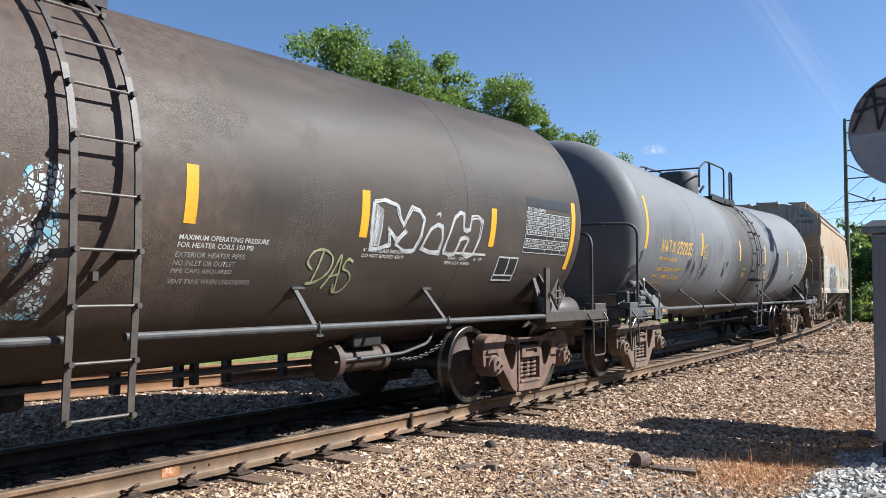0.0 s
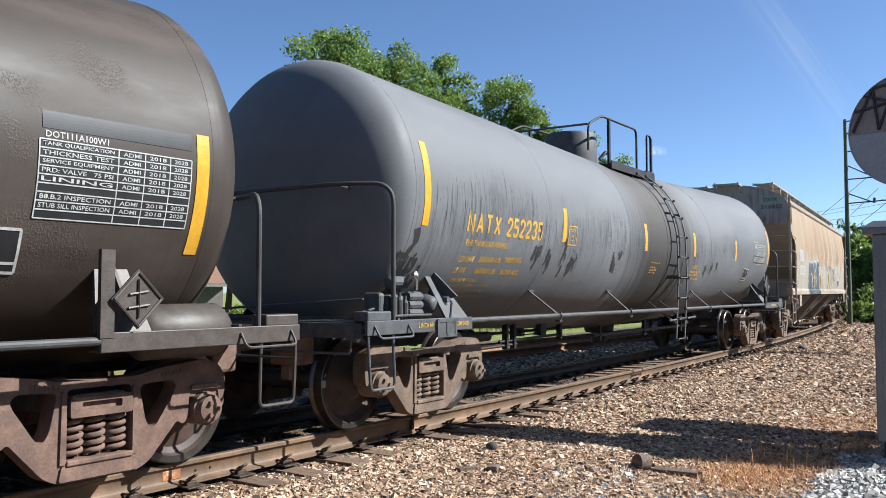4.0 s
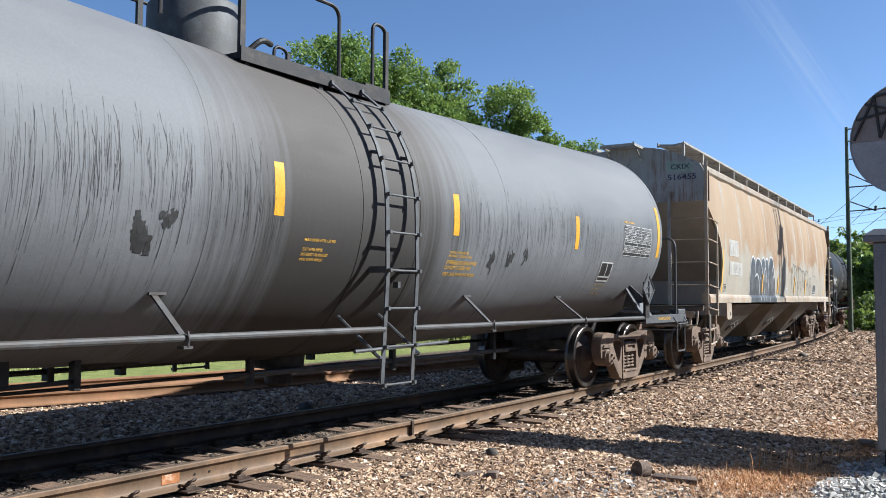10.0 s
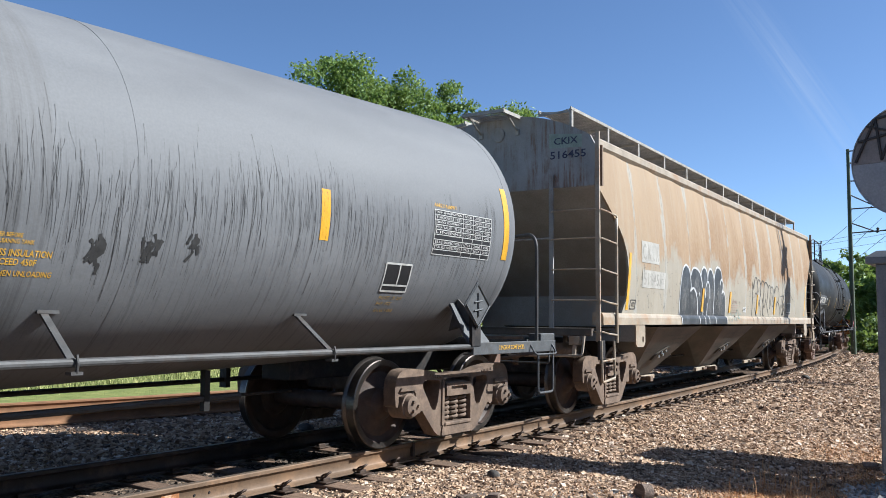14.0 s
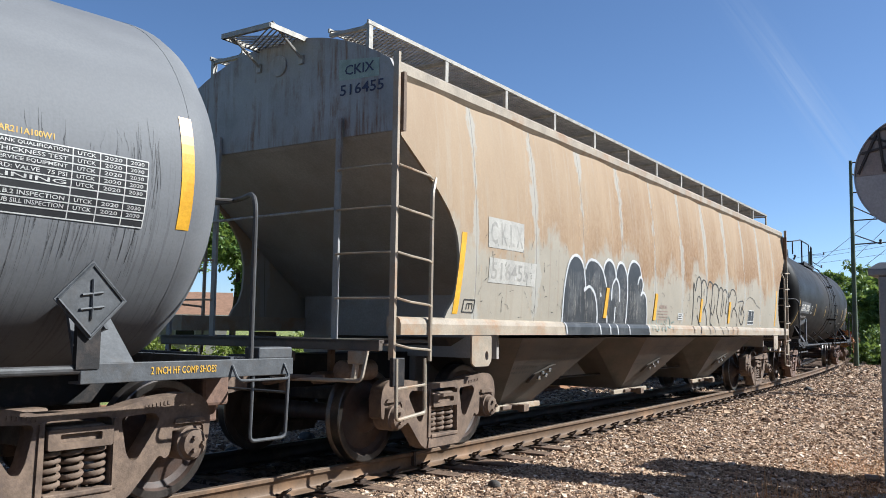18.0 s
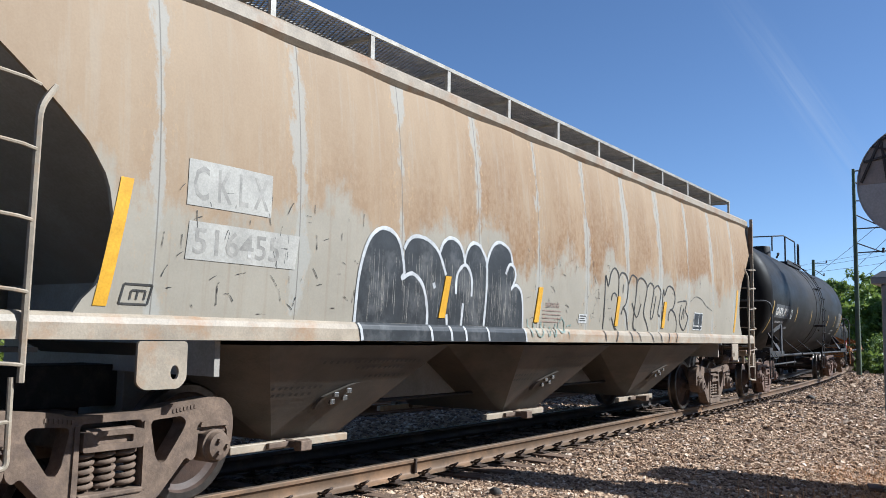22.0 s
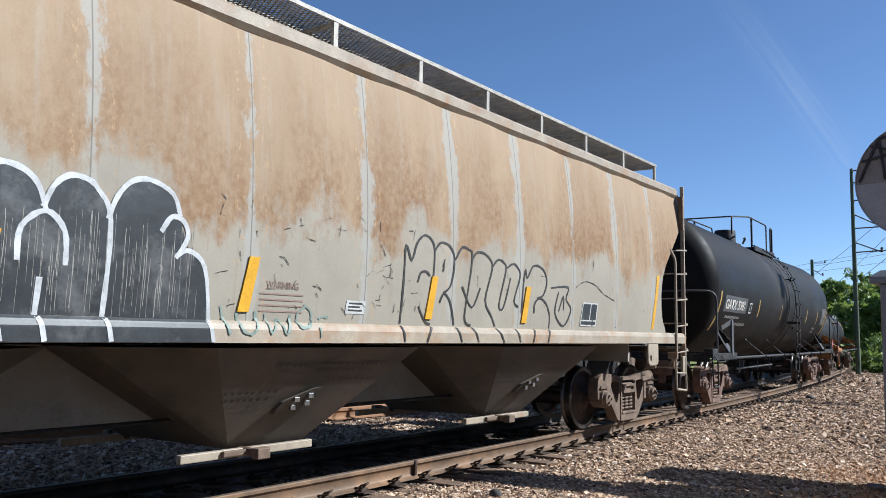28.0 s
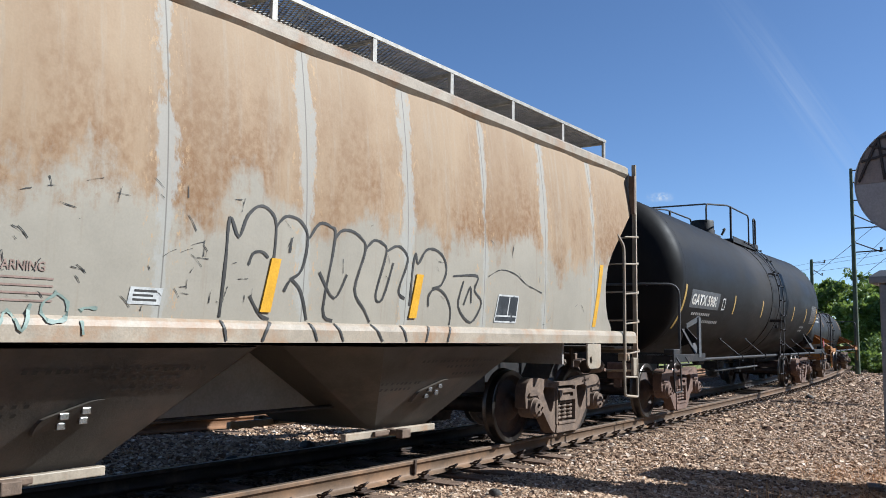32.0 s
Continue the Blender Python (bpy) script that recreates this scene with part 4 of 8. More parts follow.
def top_platform(car, x0, x1, r, ztop, bar, man_x, man_r, man_h, xe):
    """Walkway with manway, rails and hoops on top of a tank."""
    bm = bmesh.new()
    box(bm, x0, x1, -0.80, -0.42, ztop - 0.16, ztop - 0.10)
    box(bm, x0, x1, -0.81, -0.79, ztop - 0.18, ztop - 0.05)
    box(bm, x0, x1, 0.42, 0.80, ztop - 0.16, ztop - 0.10)
    box(bm, x1 - 0.40, x1, -0.80, 0.80, ztop - 0.06, ztop - 0.02)
    wal = part("top_walkway", bm, M_DARK, car, "black top walkway beside the manway")
    for x in (x0 + 0.1, (x0 + x1) / 2, x1 - 0.2):
        bm = bmesh.new()
        box(bm, x - 0.03, x + 0.03, -0.78, -0.45, ztop - 0.34, ztop - 0.15)
        part("walkway_bracket", bm, M_DARK, wal)
    bm = bmesh.new()
    lathe(bm, [(ztop - 0.12, man_r * 1.04), (ztop + man_h * 0.15, man_r * 1.02), (ztop + man_h * 0.93, man_r), (ztop + man_h, man_r * 0.95), (ztop + man_h * 0.97, man_r * 0.90), (ztop + man_h * 0.96, 0.02)], 32, "z", (man_x, 0, 0))
    man = part("manway", bm, bar, car, "round protective housing over the manway", 40)
    bm = bmesh.new()
    tube(bm, bend([(man_x + man_r * 0.6, -0.42, ztop + 0.05), (man_x + man_r * 0.9, -0.48, ztop + 0.2), (man_x + man_r * 1.3, -0.42, ztop + 0.2)], 0.1), 0.03, 8)
    part("vent_pipe", bm, M_DARK, man)
    top = ztop + 0.68
    for sd in (-1, 1):
        y = sd * 0.74
        bm = bmesh.new()
        tube(bm, bend([(xe, y, ztop + 0.02), (xe, y, top - 0.24), (x0 - 0.25, y, top - 0.02), (x1 - 0.75, y, top), (x1 - 0.75, y, ztop - 0.12)], 0.14, 5), 0.020, 8)
        part("top_handrail", bm, M_DARK, car, "black pipe handrail round the manway")
        for x in (x0 + 0.05,):
            bm = bmesh.new()
            box(bm, x - 0.02, x + 0.04, y - 0.02, y + 0.02, ztop - 0.35, top)
            part("handrail_post", bm, M_DARK, car)
        bm = bmesh.new()
        tube(bm, bend([(x1 - 0.22, y, ztop - 0.12), (x1 - 0.22, y, top), (x1, y, top - 0.02), (x1, y, ztop - 0.18)], 0.10, 5), 0.020, 8)
        box(bm, x1 - 0.02, x1 + 0.03, y - 0.02, y + 0.02, ztop - 0.30, top - 0.05)
        part("ladder_hoop", bm, M_DARK, car)
    bm = bmesh.new()
    tube(bm, [(x1 - 0.75, 0.74, top - 0.30), (x1, 0.74, top - 0.18)], 0.016, 6)
    part("cross_rail", bm, M_RAILING, car)
    bm = bmesh.new()
    tube(bm, [(xe, -0.74, top - 0.24), (xe, 0.74, top - 0.24)], 0.018, 6)
    part("cross_rail", bm, M_RAILING, car)


def strip(car, x, z0, z1, side, w=0.11, label="yellow reflective tape"):
    return patch("reflective_strip", [(x, z1), (x + w, z1), (x + w, z0), (x, z0)], side, M_YELLOW, car, label, 0.002, 8)


def brown_tank_car():
    """The dusty brown-black car that leads."""
    car = thing("tank_car", "dusty brown-black tank car with white stencils and graffiti", "tank car", "freight cars of the train")
    r, z0, sl, half = 1.50, 2.12, 0.022, 7.16
    new_tank = new("tank", tank_mesh(r, z0, sl, half, 0.50, M_BLACK))
    new_tank.parent = car
    side = tank_side(r, z0, sl)
    for x in (-7.1, -4.0, 4.5, 7.1):
        band(car, x, r, z0, sl, 0.05, 0.0015, M_BLACK)
    tank_ladder(car, 0.12, r, z0, M_BROWNBAR, stand=0.10)
    tank_ladder(car, 0.12, r, z0, M_BROWNBAR, side=1, stand=0.10)
    for sd in (-1, 1):
        side_rail(car, -6.35, 6.35, 1.03, M_RAILING, sd, (-5.3, -3.4, -1.7, 2.15, 4.05), r, z0, sl, gap=(-0.10, 0.34))
    tank_end(car, 1, 6.42, half, r, z0 + sl * 6.4, M_BROWNBAR, M_CAST_RED, 7.95, 2.12)
    tank_end(car, -1, 6.42, half, r, z0 + sl * 6.4, M_BROWNBAR, M_CAST_RED, 7.95, 2.12)
    truck(car, 6.42, M_CAST_RED)
    truck(car, -6.42, M_CAST_RED)
    underbody(car, half, M_DARK)
    top_platform(car, -1.3, 0.62, r, z0 + r, M_DARK, -0.6, 0.42, 0.45, -2.5)
    bm = bmesh.new()
    lathe(bm, [(6.58, 0.04), (6.60, 0.14), (6.68, 0.20), (7.32, 0.20), (7.40, 0.14), (7.42, 0.04)], 24, "x", (0, -1.22, 1.06))
    part("air_reservoir", bm, M_BROWNBAR, car, "dusty brown air reservoir", 50)
    diamond(car, 6.42, -1.545, 1.30, M_BROWNBAR)
    bm = bmesh.new()
    box(bm, 6.16, 6.26, -1.535, -1.50, 1.05, 1.62)
    part("placard_bracket", bm, M_BROWNBAR, car)
    # brake cylinder with its box, push rod and slack chain
    bm = bmesh.new()
    lathe(bm, [(3.24, 0.10), (3.26, 0.20), (3.34, 0.20), (3.36, 0.125), (4.02, 0.125), (4.04, 0.15), (4.12, 0.15), (4.14, 0.05)], 24, "x", (0, -0.60, 0.63))
    for k in range(6):
        a = math.pi * k / 3
        lathe(bm, [(3.20, 0.016), (3.26, 0.016)], 6, "x", (0, -0.60 + 0.165 * math.cos(a), 0.63 + 0.165 * math.sin(a)))
    cyl = part("brake_cylinder", bm, M_WHEEL, car, "dusty brown brake cylinder", 40)
    bm = bmesh.new()
    box(bm, 3.50, 3.95, -0.76, -0.48, 0.76, 0.98, 0.02)
    part("mounting_box", bm, M_DARK, cyl)
    bm = bmesh.new()
    tube(bm, bend([(3.36, -0.74, 0.64), (4.30, -0.76, 0.66), (4.85, -0.70, 0.74), (5.05, -0.66, 0.90), (5.5, -0.6, 0.90)], 0.08), 0.018, 8)
    part("push_rod", bm, M_RAILING, cyl)
    bm = bmesh.new()
    for k in range(22):
        t = k / 21
        c = Vector((4.1 + 1.1 * t, -0.70, 0.66 - 0.12 * 4 * t * (1 - t) + 0.10 * t))
        ring = [c + Vector((0.034 * math.cos(q), 0.016 * math.sin(q) * (k % 2), 0.016 * math.sin(q) * ((k + 1) % 2))) for q in [2 * math.pi * j / 8 for j in range(9)]]
        tube(bm, ring, 0.006, 5)
    part("slack_chain", bm, M_BROWNBAR, cyl, "slack steel chain")["kind"] = "stuff"
    # paint and tape
    for x, a, b in ((0.82, 1.82, 2.245), (2.75, 1.82, 2.245), (4.96, 1.83, 2.255)):
        strip(car, x, a, b, side)
    patch("reflective_strip", [(6.93, 2.48), (7.04, 2.48), (7.04, 1.62), (6.93, 1.62)], side, M_YELLOW, car, "long yellow reflective tape by the head", 0.004, 12)
    for s, x0, x1, za in (("MAXIMUM OPERATING PRESSURE", 0.81, 1.68, 1.705), ("FOR HEATER COILS 150 PSI", 0.81, 1.53, 1.65), ("EXTERIOR HEATER PIPES", 0.81, 1.47, 1.58),
                          ("NO INLET OR OUTLET", 0.81, 1.39, 1.52), ("PIPE CAPS REQUIRED", 0.81, 1.38, 1.46), ("VENT TANK WHEN UNLOADING", 0.81, 1.60, 1.385)):
        letters("lettering", s, x0, x1, za, za + 0.038, side, M_WHITE if za > 1.6 else M_FADED, car, "white stencilled lettering")
    for s, x0, x1, za in (('4" FIBERGLASS INSULATION', 2.85, 3.59, 1.695), ("DO NOT EXCEED 450°F", 2.85, 3.48, 1.645), ("TRN - OKC      8- 97", 4.23, 4.90, 1.665), ("TRN LOT 9709A", 4.19, 4.68, 1.615)):
        letters("lettering", s, x0, x1, za, za + 0.034, side, M_WHITE, car, "white stencilled lettering")
    patch("stencil_bar", [(4.31, 1.75), (4.95, 1.75), (4.95, 1.725), (4.31, 1.725)], side, M_WHITE, car, "", 0.004, 2)
    table_block(car, 5.75, 6.88, 1.80, 2.28, side, M_WHITE, M_PLATE, 9, (0.0, 0.48, 0.66, 0.84, 1.0))
    patch("stencil_plate", [(5.77, 2.46), (6.88, 2.47), (6.88, 2.35), (5.77, 2.35)], side, M_PLATE, car, "black stencil plate", 0.003)
    letters("lettering", "DOT111A100W1", 5.79, 6.22, 2.295, 2.337, side, M_WHITE, car, "white stencilled lettering")
    notice_square(car, [(5.26, 1.725), (5.70, 1.725), (5.72, 1.465), (5.27, 1.465)], side, M_WHITE, M_PLATE)
    # scratched white block capitals
    X = lambda a: 2.92 + a * 1.865
    Z = lambda b: 1.715 + b * 0.45
    caps = [[(0.02, 0.02), (0.0, 0.97), (0.17, 0.97), (0.19, 0.85), (0.25, 0.55), (0.31, 0.95), (0.42, 0.72), (0.365, 0.03), (0.205, 0.13), (0.28, 0.45), (0.20, 0.25), (0.125, 0.50), (0.155, 0.12), (0.02, 0.02)],
            [(0.43, 0.10), (0.495, 0.55), (0.59, 0.60), (0.60, 0.02), (0.43, 0.10)], [(0.535, 0.84), (0.555, 0.92), (0.565, 0.84)],
            [(0.645, 0.05), (0.71, 0.85), (0.80, 0.95), (0.80, 0.62), (0.87, 0.62), (0.885, 0.90), (0.995, 0.83), (0.945, 0.03), (0.84, 0.05), (0.87, 0.37), (0.785, 0.37), (0.757, 0.02), (0.645, 0.05)]]
    bm = bmesh.new()
    for pts in caps:
        for _ in range(9):
            j = lambda: random.uniform(-0.022, 0.022)
            stroke(bm, [(X(a) + j(), Z(b) + j()) for a, b in pts], random.uniform(0.004, 0.011), side, 0.003 + random.random() * 0.003, 2, 0.7)
    for k in range(13):
        stroke(bm, [(X(0.00 + k * 0.006), Z(0.08)), (X(0.002 + k * 0.006), Z(0.97 - k * 0.012))], 0.007, side, 0.006, 2, 0.5)
    part("graffiti", bm, M_GRAFF, car, "scratchy white spray-painted block graffiti")
    tag = [[(2.26, 1.52), (2.18, 1.58), (2.22, 1.67), (2.36, 1.69), (2.48, 1.62), (2.47, 1.50), (2.36, 1.42), (2.24, 1.40)], [(2.34, 1.68), (2.32, 1.54), (2.30, 1.41)], [(2.46, 1.36), (2.53, 1.50), (2.58, 1.66), (2.62, 1.46), (2.66, 1.32)],
           [(2.50, 1.46), (2.63, 1.49)], [(2.76, 1.60), (2.68, 1.62), (2.65, 1.54), (2.74, 1.51), (2.80, 1.44), (2.74, 1.34), (2.64, 1.33), (2.60, 1.40)]]
    for line in tag:
        lines("graffiti", [line], 0.020, side, M_GRAFFG, car, "pale green spray-painted tag", 0.005, 0.5)
    # flaking pale blue panel beside the ladder
    patch("flaking_paint", [(-2.7, 2.30), (-0.12, 2.12), (-0.06, 1.15), (-2.7, 1.15)], side, M_LTBLUE, car, "flaking pale blue and white spray paint", 0.004, 16)
    return car


def grey_tank_car():
    car = thing("tank_car", "grey tank car with yellow lettering and dark tar runs", "tank car", "freight cars of the train")
    r, z0, sl, half = 1.44, 2.15, 0.031, 7.55
    t = new("tank", tank_mesh(r, z0, sl, half, 0.52, M_GREY))
    t.parent = car
    side = tank_side(r, z0, sl)
    for x in (-7.5, -4.55, -1.75, 2.6, 7.5):
        band(car, x, r, z0, sl, 0.045, 0.0018, M_GREY)
    for x in (0.0, 0.88):
        band(car, x, r, z0, sl, 0.05, 0.004, M_GREY, label="dirty steel hoop")
    tank_ladder(car, 0.44, r, z0, M_GREYBAR, stand=0.09, foot=1.48)
    tank_ladder(car, 0.44, r, z0, M_GREYBAR, side=1, stand=0.09, foot=1.48)
    for sd in (-1, 1):
        side_rail(car, -6.75, 6.75, 1.045, M_RAILING, sd, (-4.50, -2.06, 2.10, 4.45), r, z0, sl, gap=(0.21, 0.67))
    for x in (0.10, 0.72):
        bm = bmesh.new()
        p, q = Vector((x - 0.02, -1.02, 1.18)), Vector((x, -1.53, 0.80))
        tube(bm, [p, q], 0.018, 6)
        tube(bm, [q, (0.21 if x < 0.3 else 0.67, -1.48, 0.78)], 0.016, 6)
        part("ladder_brace", bm, M_GREYBAR, car)
    bm = bmesh.new()
    tube(bm, [(-0.2, -1.50, 0.86), (1.25, -1.50, 0.89)], 0.017, 8)
    part("step_bar", bm, M_GREYBAR, car)
    tank_end(car, -1, 6.87, half, r, z0 + sl * 6.8, M_GREYBAR, M_CAST, 8.40)
    tank_end(car, 1, 6.87, half, r, z0 + sl * 6.8, M_GREYBAR, M_CAST, 8.45)
    truck(car, -6.87, M_CAST)
    truck(car, 6.87, M_CAST)
    underbody(car, half, M_DARK, (-4.9, -1.9, -1.2, 1.3, 5.0), 0.62)
    bm = bmesh.new()
    lathe(bm, [(-5.05, 0.04), (-5.02, 0.10), (-4.66, 0.11), (-4.62, 0.07), (-4.20, 0.065), (-4.15, 0.03)], 20, "x", (0, -0.30, 0.74))
    box(bm, -4.95, -4.8, -0.36, -0.24, 0.8, 1.0, 0.02)
    part("brake_cylinder", bm, M_DARK, car, "black brake cylinder", 40)
    for x, w, lo in ((-5.45, 0.04, 0.52), (-3.92, 0.03, 0.55), (-3.70, 0.03, 0.55), (-2.82, 0.09, 0.70), (-2.2, 0.03, 0.62)):
        bm = bmesh.new()
        box(bm, x - w, x + w, -0.46, -0.38, lo, 0.95, 0.006)
        part("pipe_hanger", bm, M_DARK, car)
    for z, x0, x1 in ((0.66, -4.1, -2.2), (0.58, -5.5, -3.6)):
        bm = bmesh.new()
        tube(bm, [(x0, -0.42, z), (x1, -0.42, z + 0.03)], 0.020, 8)
        part("brake_rod", bm, M_DARK, car)
    top_platform(car, -0.95, 1.15, r, z0 + r, M_GREYBAR, -0.80, 0.44, 0.48, -1.75)
    # brake gear on the near end platform
    bm = bmesh.new()
    lathe(bm, [(-1.46, 0.02), (-1.455, 0.05), (-1.43, 0.08), (-1.36, 0.102), (-1.0, 0.106), (-0.93, 0.06)], 24, "y", (-7.22, 0, 1.22))
    part("air_reservoir", bm, M_GREYBAR, car, "grey round-ended air reservoir", 50)
    bm = bmesh.new()
    tube(bm, bend([(-7.10, -1.50, 1.26), (-7.04, -1.54, 1.26), (-7.04, -1.52, 1.08)], 0.04), 0.013, 6)
    lathe(bm, [(-1.55, 0.03), (-1.50, 0.035)], 10, "y", (-7.12, 0, 1.27))
    part("reservoir_pipe", bm, M_GREYBAR, car)
    bm = bmesh.new()
    box(bm, -7.90, -7.62, -1.38, -1.12, 1.08, 1.32, 0.04)
    brake = part("brake_valve", bm, M_GREYBAR, car, "grey cast brake control valve")
    bm = bmesh.new()
    box(bm, -8.00, -7.90, -1.35, -1.15, 1.14, 1.34, 0.03)
    part("valve_cover", bm, M_GREYBAR, brake)
    for k in range(3):
        bm = bmesh.new()
        lathe(bm, [(1.10, 0.02), (1.12, 0.034), (1.30 - 0.03 * k, 0.034), (1.33 - 0.03 * k, 0.018), (1.37 - 0.03 * k, 0.018)], 10, "z", (-7.85 + k * 0.09, -1.41, 0))
        part("valve_cap", bm, M_RAILING, brake)
    bm = bmesh.new()
    lathe(bm, [(-7.80, 0.04), (-7.78, 0.06), (-7.56, 0.06), (-7.52, 0.04)], 12, "x", (0, -1.30, 1.44))
    part("valve_dome", bm, M_GREYBAR, brake)
    bm = bmesh.new()
    for k, z in enumerate((1.14, 1.22, 1.30)):
        lathe(bm, [(-7.60, 0.045), (-7.57, 0.055), (-7.40, 0.05), (-7.36, 0.035)], 10, "x", (0, -1.38, z))
    box(bm, -7.58, -7.40, -1.36, -1.2, 1.08, 1.34, 0.02)
    part("service_valve", bm, M_GREYBAR, car)
    bm = bmesh.new()
    lathe(bm, [(-1.46, 0.012), (-1.44, 0.045), (-1.40, 0.045)], 12, "y", (-7.52, 0, 1.50))
    box(bm, -7.535, -7.505, -1.45, -1.42, 1.36, 1.50, 0.004)
    part("valve_handle", bm, M_SHINE, car, "bright metal valve handle")
    for a, b in (((-8.3, -1.3, 1.14), (-7.95, -1.3, 1.2)), ((-7.9, -1.45, 1.12), (-7.3, -1.46, 1.12)), ((-8.3, 1.0, 1.15), (-8.05, -1.2, 1.28))):
        bm = bmesh.new()
        tube(bm, [a, b], 0.012, 6)
        part("air_pipe", bm, M_GREYBAR, car)
    bm = bmesh.new()
    for x in (-7.30, -6.98):
        box(bm, x - 0.015, x + 0.015, -1.555, -1.53, 0.90, 1.07)
    box(bm, -7.30, -6.98, -1.555, -1.53, 1.045, 1.075)
    box(bm, -7.30, -6.98, -1.555, -1.53, 0.895, 0.92)
    box(bm, -7.15, -7.13, -1.555, -1.53, 0.90, 1.05)
    box(bm, -7.29, -6.99, -1.548, -1.532, 0.90, 1.06)
    part("card_holder", bm, M_GREYBAR, car, "steel routing card holder")
    sill_side = lambda x, z, lift=0.004: Vector((x, -1.532 - lift, z))
    letters("lettering", "2 INCH HF", -7.62, -7.36, 1.00, 1.045, sill_side, M_YELLOWP, car, "yellow stencilled lettering")
    letters("lettering", "COMP SHOES", -6.95, -6.70, 1.00, 1.045, sill_side, M_YELLOWP, car, "yellow stencilled lettering")
    letters("lettering", "2 INCH HF COMP SHOES", 7.13, 7.68, 1.00, 1.05, sill_side, M_YELLOWP, car, "yellow stencilled lettering")
    diamond(car, 6.65, -1.55, 1.48, M_GREYBAR, 0.25)
    bm = bmesh.new()
    box(bm, 6.58, 6.74, -1.54, -1.50, 1.05, 1.60)
    part("placard_bracket", bm, M_DARK, car)
    # paint and tape
    patch("reflective_strip", [(-7.38, 2.86), (-7.27, 2.86), (-7.26, 2.01), (-7.37, 2.01)], side, M_YELLOW, car, "long yellow reflective tape by the head", 0.004, 12)
    patch("reflective_strip", [(7.38, 2.83), (7.49, 2.83), (7.49, 2.01), (7.38, 2.01)], side, M_YELLOW, car, "long yellow reflective tape by the head", 0.004, 12)
    for x in (-4.17, -1.13, 1.46, 4.38):
        strip(car, x, 2.0, 2.44, side)
    for ch, x in zip("NATX252235", (-6.52, -6.33, -6.14, -5.95, -5.66, -5.505, -5.35, -5.195, -5.04, -4.885)):
        block_letter(ch, x, 1.985, 0.145 if x < -5.8 else 0.128, 0.225, 0.036, side, M_YELLOWP, car, "large yellow painted letter" if x < -5.8 else "large yellow painted figure")
    for s, x0, x1, za, h in (("THE TANK CAR PEOPLE", -6.49, -5.57, 1.85, 0.065), ("LD LMT", -6.50, -6.19, 1.675, 0.065), ("205300 LB", -6.10, -5.62, 1.68, 0.065), ("93000 KG", -5.53, -5.12, 1.69, 0.065),
                             ("LT WT", -6.50, -6.27, 1.55, 0.065), ("80700 LB", -6.07, -5.63, 1.55, 0.065), ("36700 KG", -5.52, -5.09, 1.545, 0.065), ("50% EMPTY LOAD", -6.46, -5.93, 1.46, 0.04)):
        letters("lettering", s, x0, x1, za, za + h, side, M_YELLOWP, car, "yellow painted lettering")
    for s_, x0, x1, za in (("-60 (ADJ. SCREW 6 TURNS)", -6.46, -5.58, 1.395), ("ADJ. BLOCK SEE NYS-114", -6.44, -5.68, 1.335), ("AND TRX 3/4 ADJ. BLOCK", -6.40, -5.56, 1.275)):
        letters("lettering", s_, x0, x1, za, za + 0.040, side, M_YFADE, car, "worn yellow stencilled lettering")
    sq = lines("stencil_frame", [[(-3.995, 2.215), (-3.75, 2.215), (-3.75, 1.97), (-3.995, 1.97), (-3.995, 2.215)]], 0.014, side, M_YELLOWP, car, "thin yellow stencil frame", straight=True)
    letters("lettering", "PLATE", -3.95, -3.795, 2.145, 2.19, side, M_YELLOWP, sq)
    letters("lettering", "C", -3.90, -3.845, 2.02, 2.10, side, M_YELLOWP, sq)
    for s, x0, x1, za in (("MAX OPER HTR 150 PSI", -0.74, -0.36, 1.815), ("EXT HTR PIPES", -0.74, -0.50, 1.735), ("NO INLET OR OUTLET", -0.75, -0.42, 1.692), ("PIPE CAPS REQD", -0.75, -0.47, 1.648)):
        letters("lettering", s, x0, x1, za, za + 0.026, side, M_YELLOWP, car, "yellow painted lettering")
    for s, x0, x1, za, h in (("CONSULT OWNER BEFORE", 1.45, 1.82, 1.81, 0.026), ("REPAIRING OR CLEANING TANK", 1.45, 1.90, 1.772, 0.026), ('4" FIBERGLASS INSULATION', 1.43, 2.03, 1.695, 0.045),
                             ("DO NOT EXCEED 450F", 1.43, 1.94, 1.642, 0.04), ("VENT TANK WHEN UNLOADING", 1.43, 2.06, 1.575, 0.036)):
        letters("lettering", s, x0, x1, za, za + h, side, M_YELLOWP, car, "yellow painted lettering")
    table_block(car, 6.03, 7.10, 1.99, 2.44, side, M_WHITE, M_PLATE, 9, (0.0, 0.48, 0.66, 0.84, 1.0), ("UTCK", "2020", "2030"))
    notice_square(car, [(5.36, 1.86), (5.76, 1.86), (5.80, 1.60), (5.40, 1.60)], side, M_WHITE, M_PLATE)
    letters("lettering", "AAR211A100W1", 6.03, 6.42, 2.47, 2.51, side, M_YELLOWP, car, "small yellow stencilled lettering")
    for s_, x0, x1, za in (("PAINTED  08  2020", 5.44, 5.80, 1.52), ("SHOP  UTCK", 5.44, 5.68, 1.465), ("GAUGE TABLE", 5.46, 5.76, 1.40)):
        letters("lettering", s_, x0, x1, za, za + 0.032, side, M_YFADE, car, "worn yellow stencilled lettering")
    # tar: splashes with runs, and many thin runs
    rnd = random.Random(11)
    bm = bmesh.new()
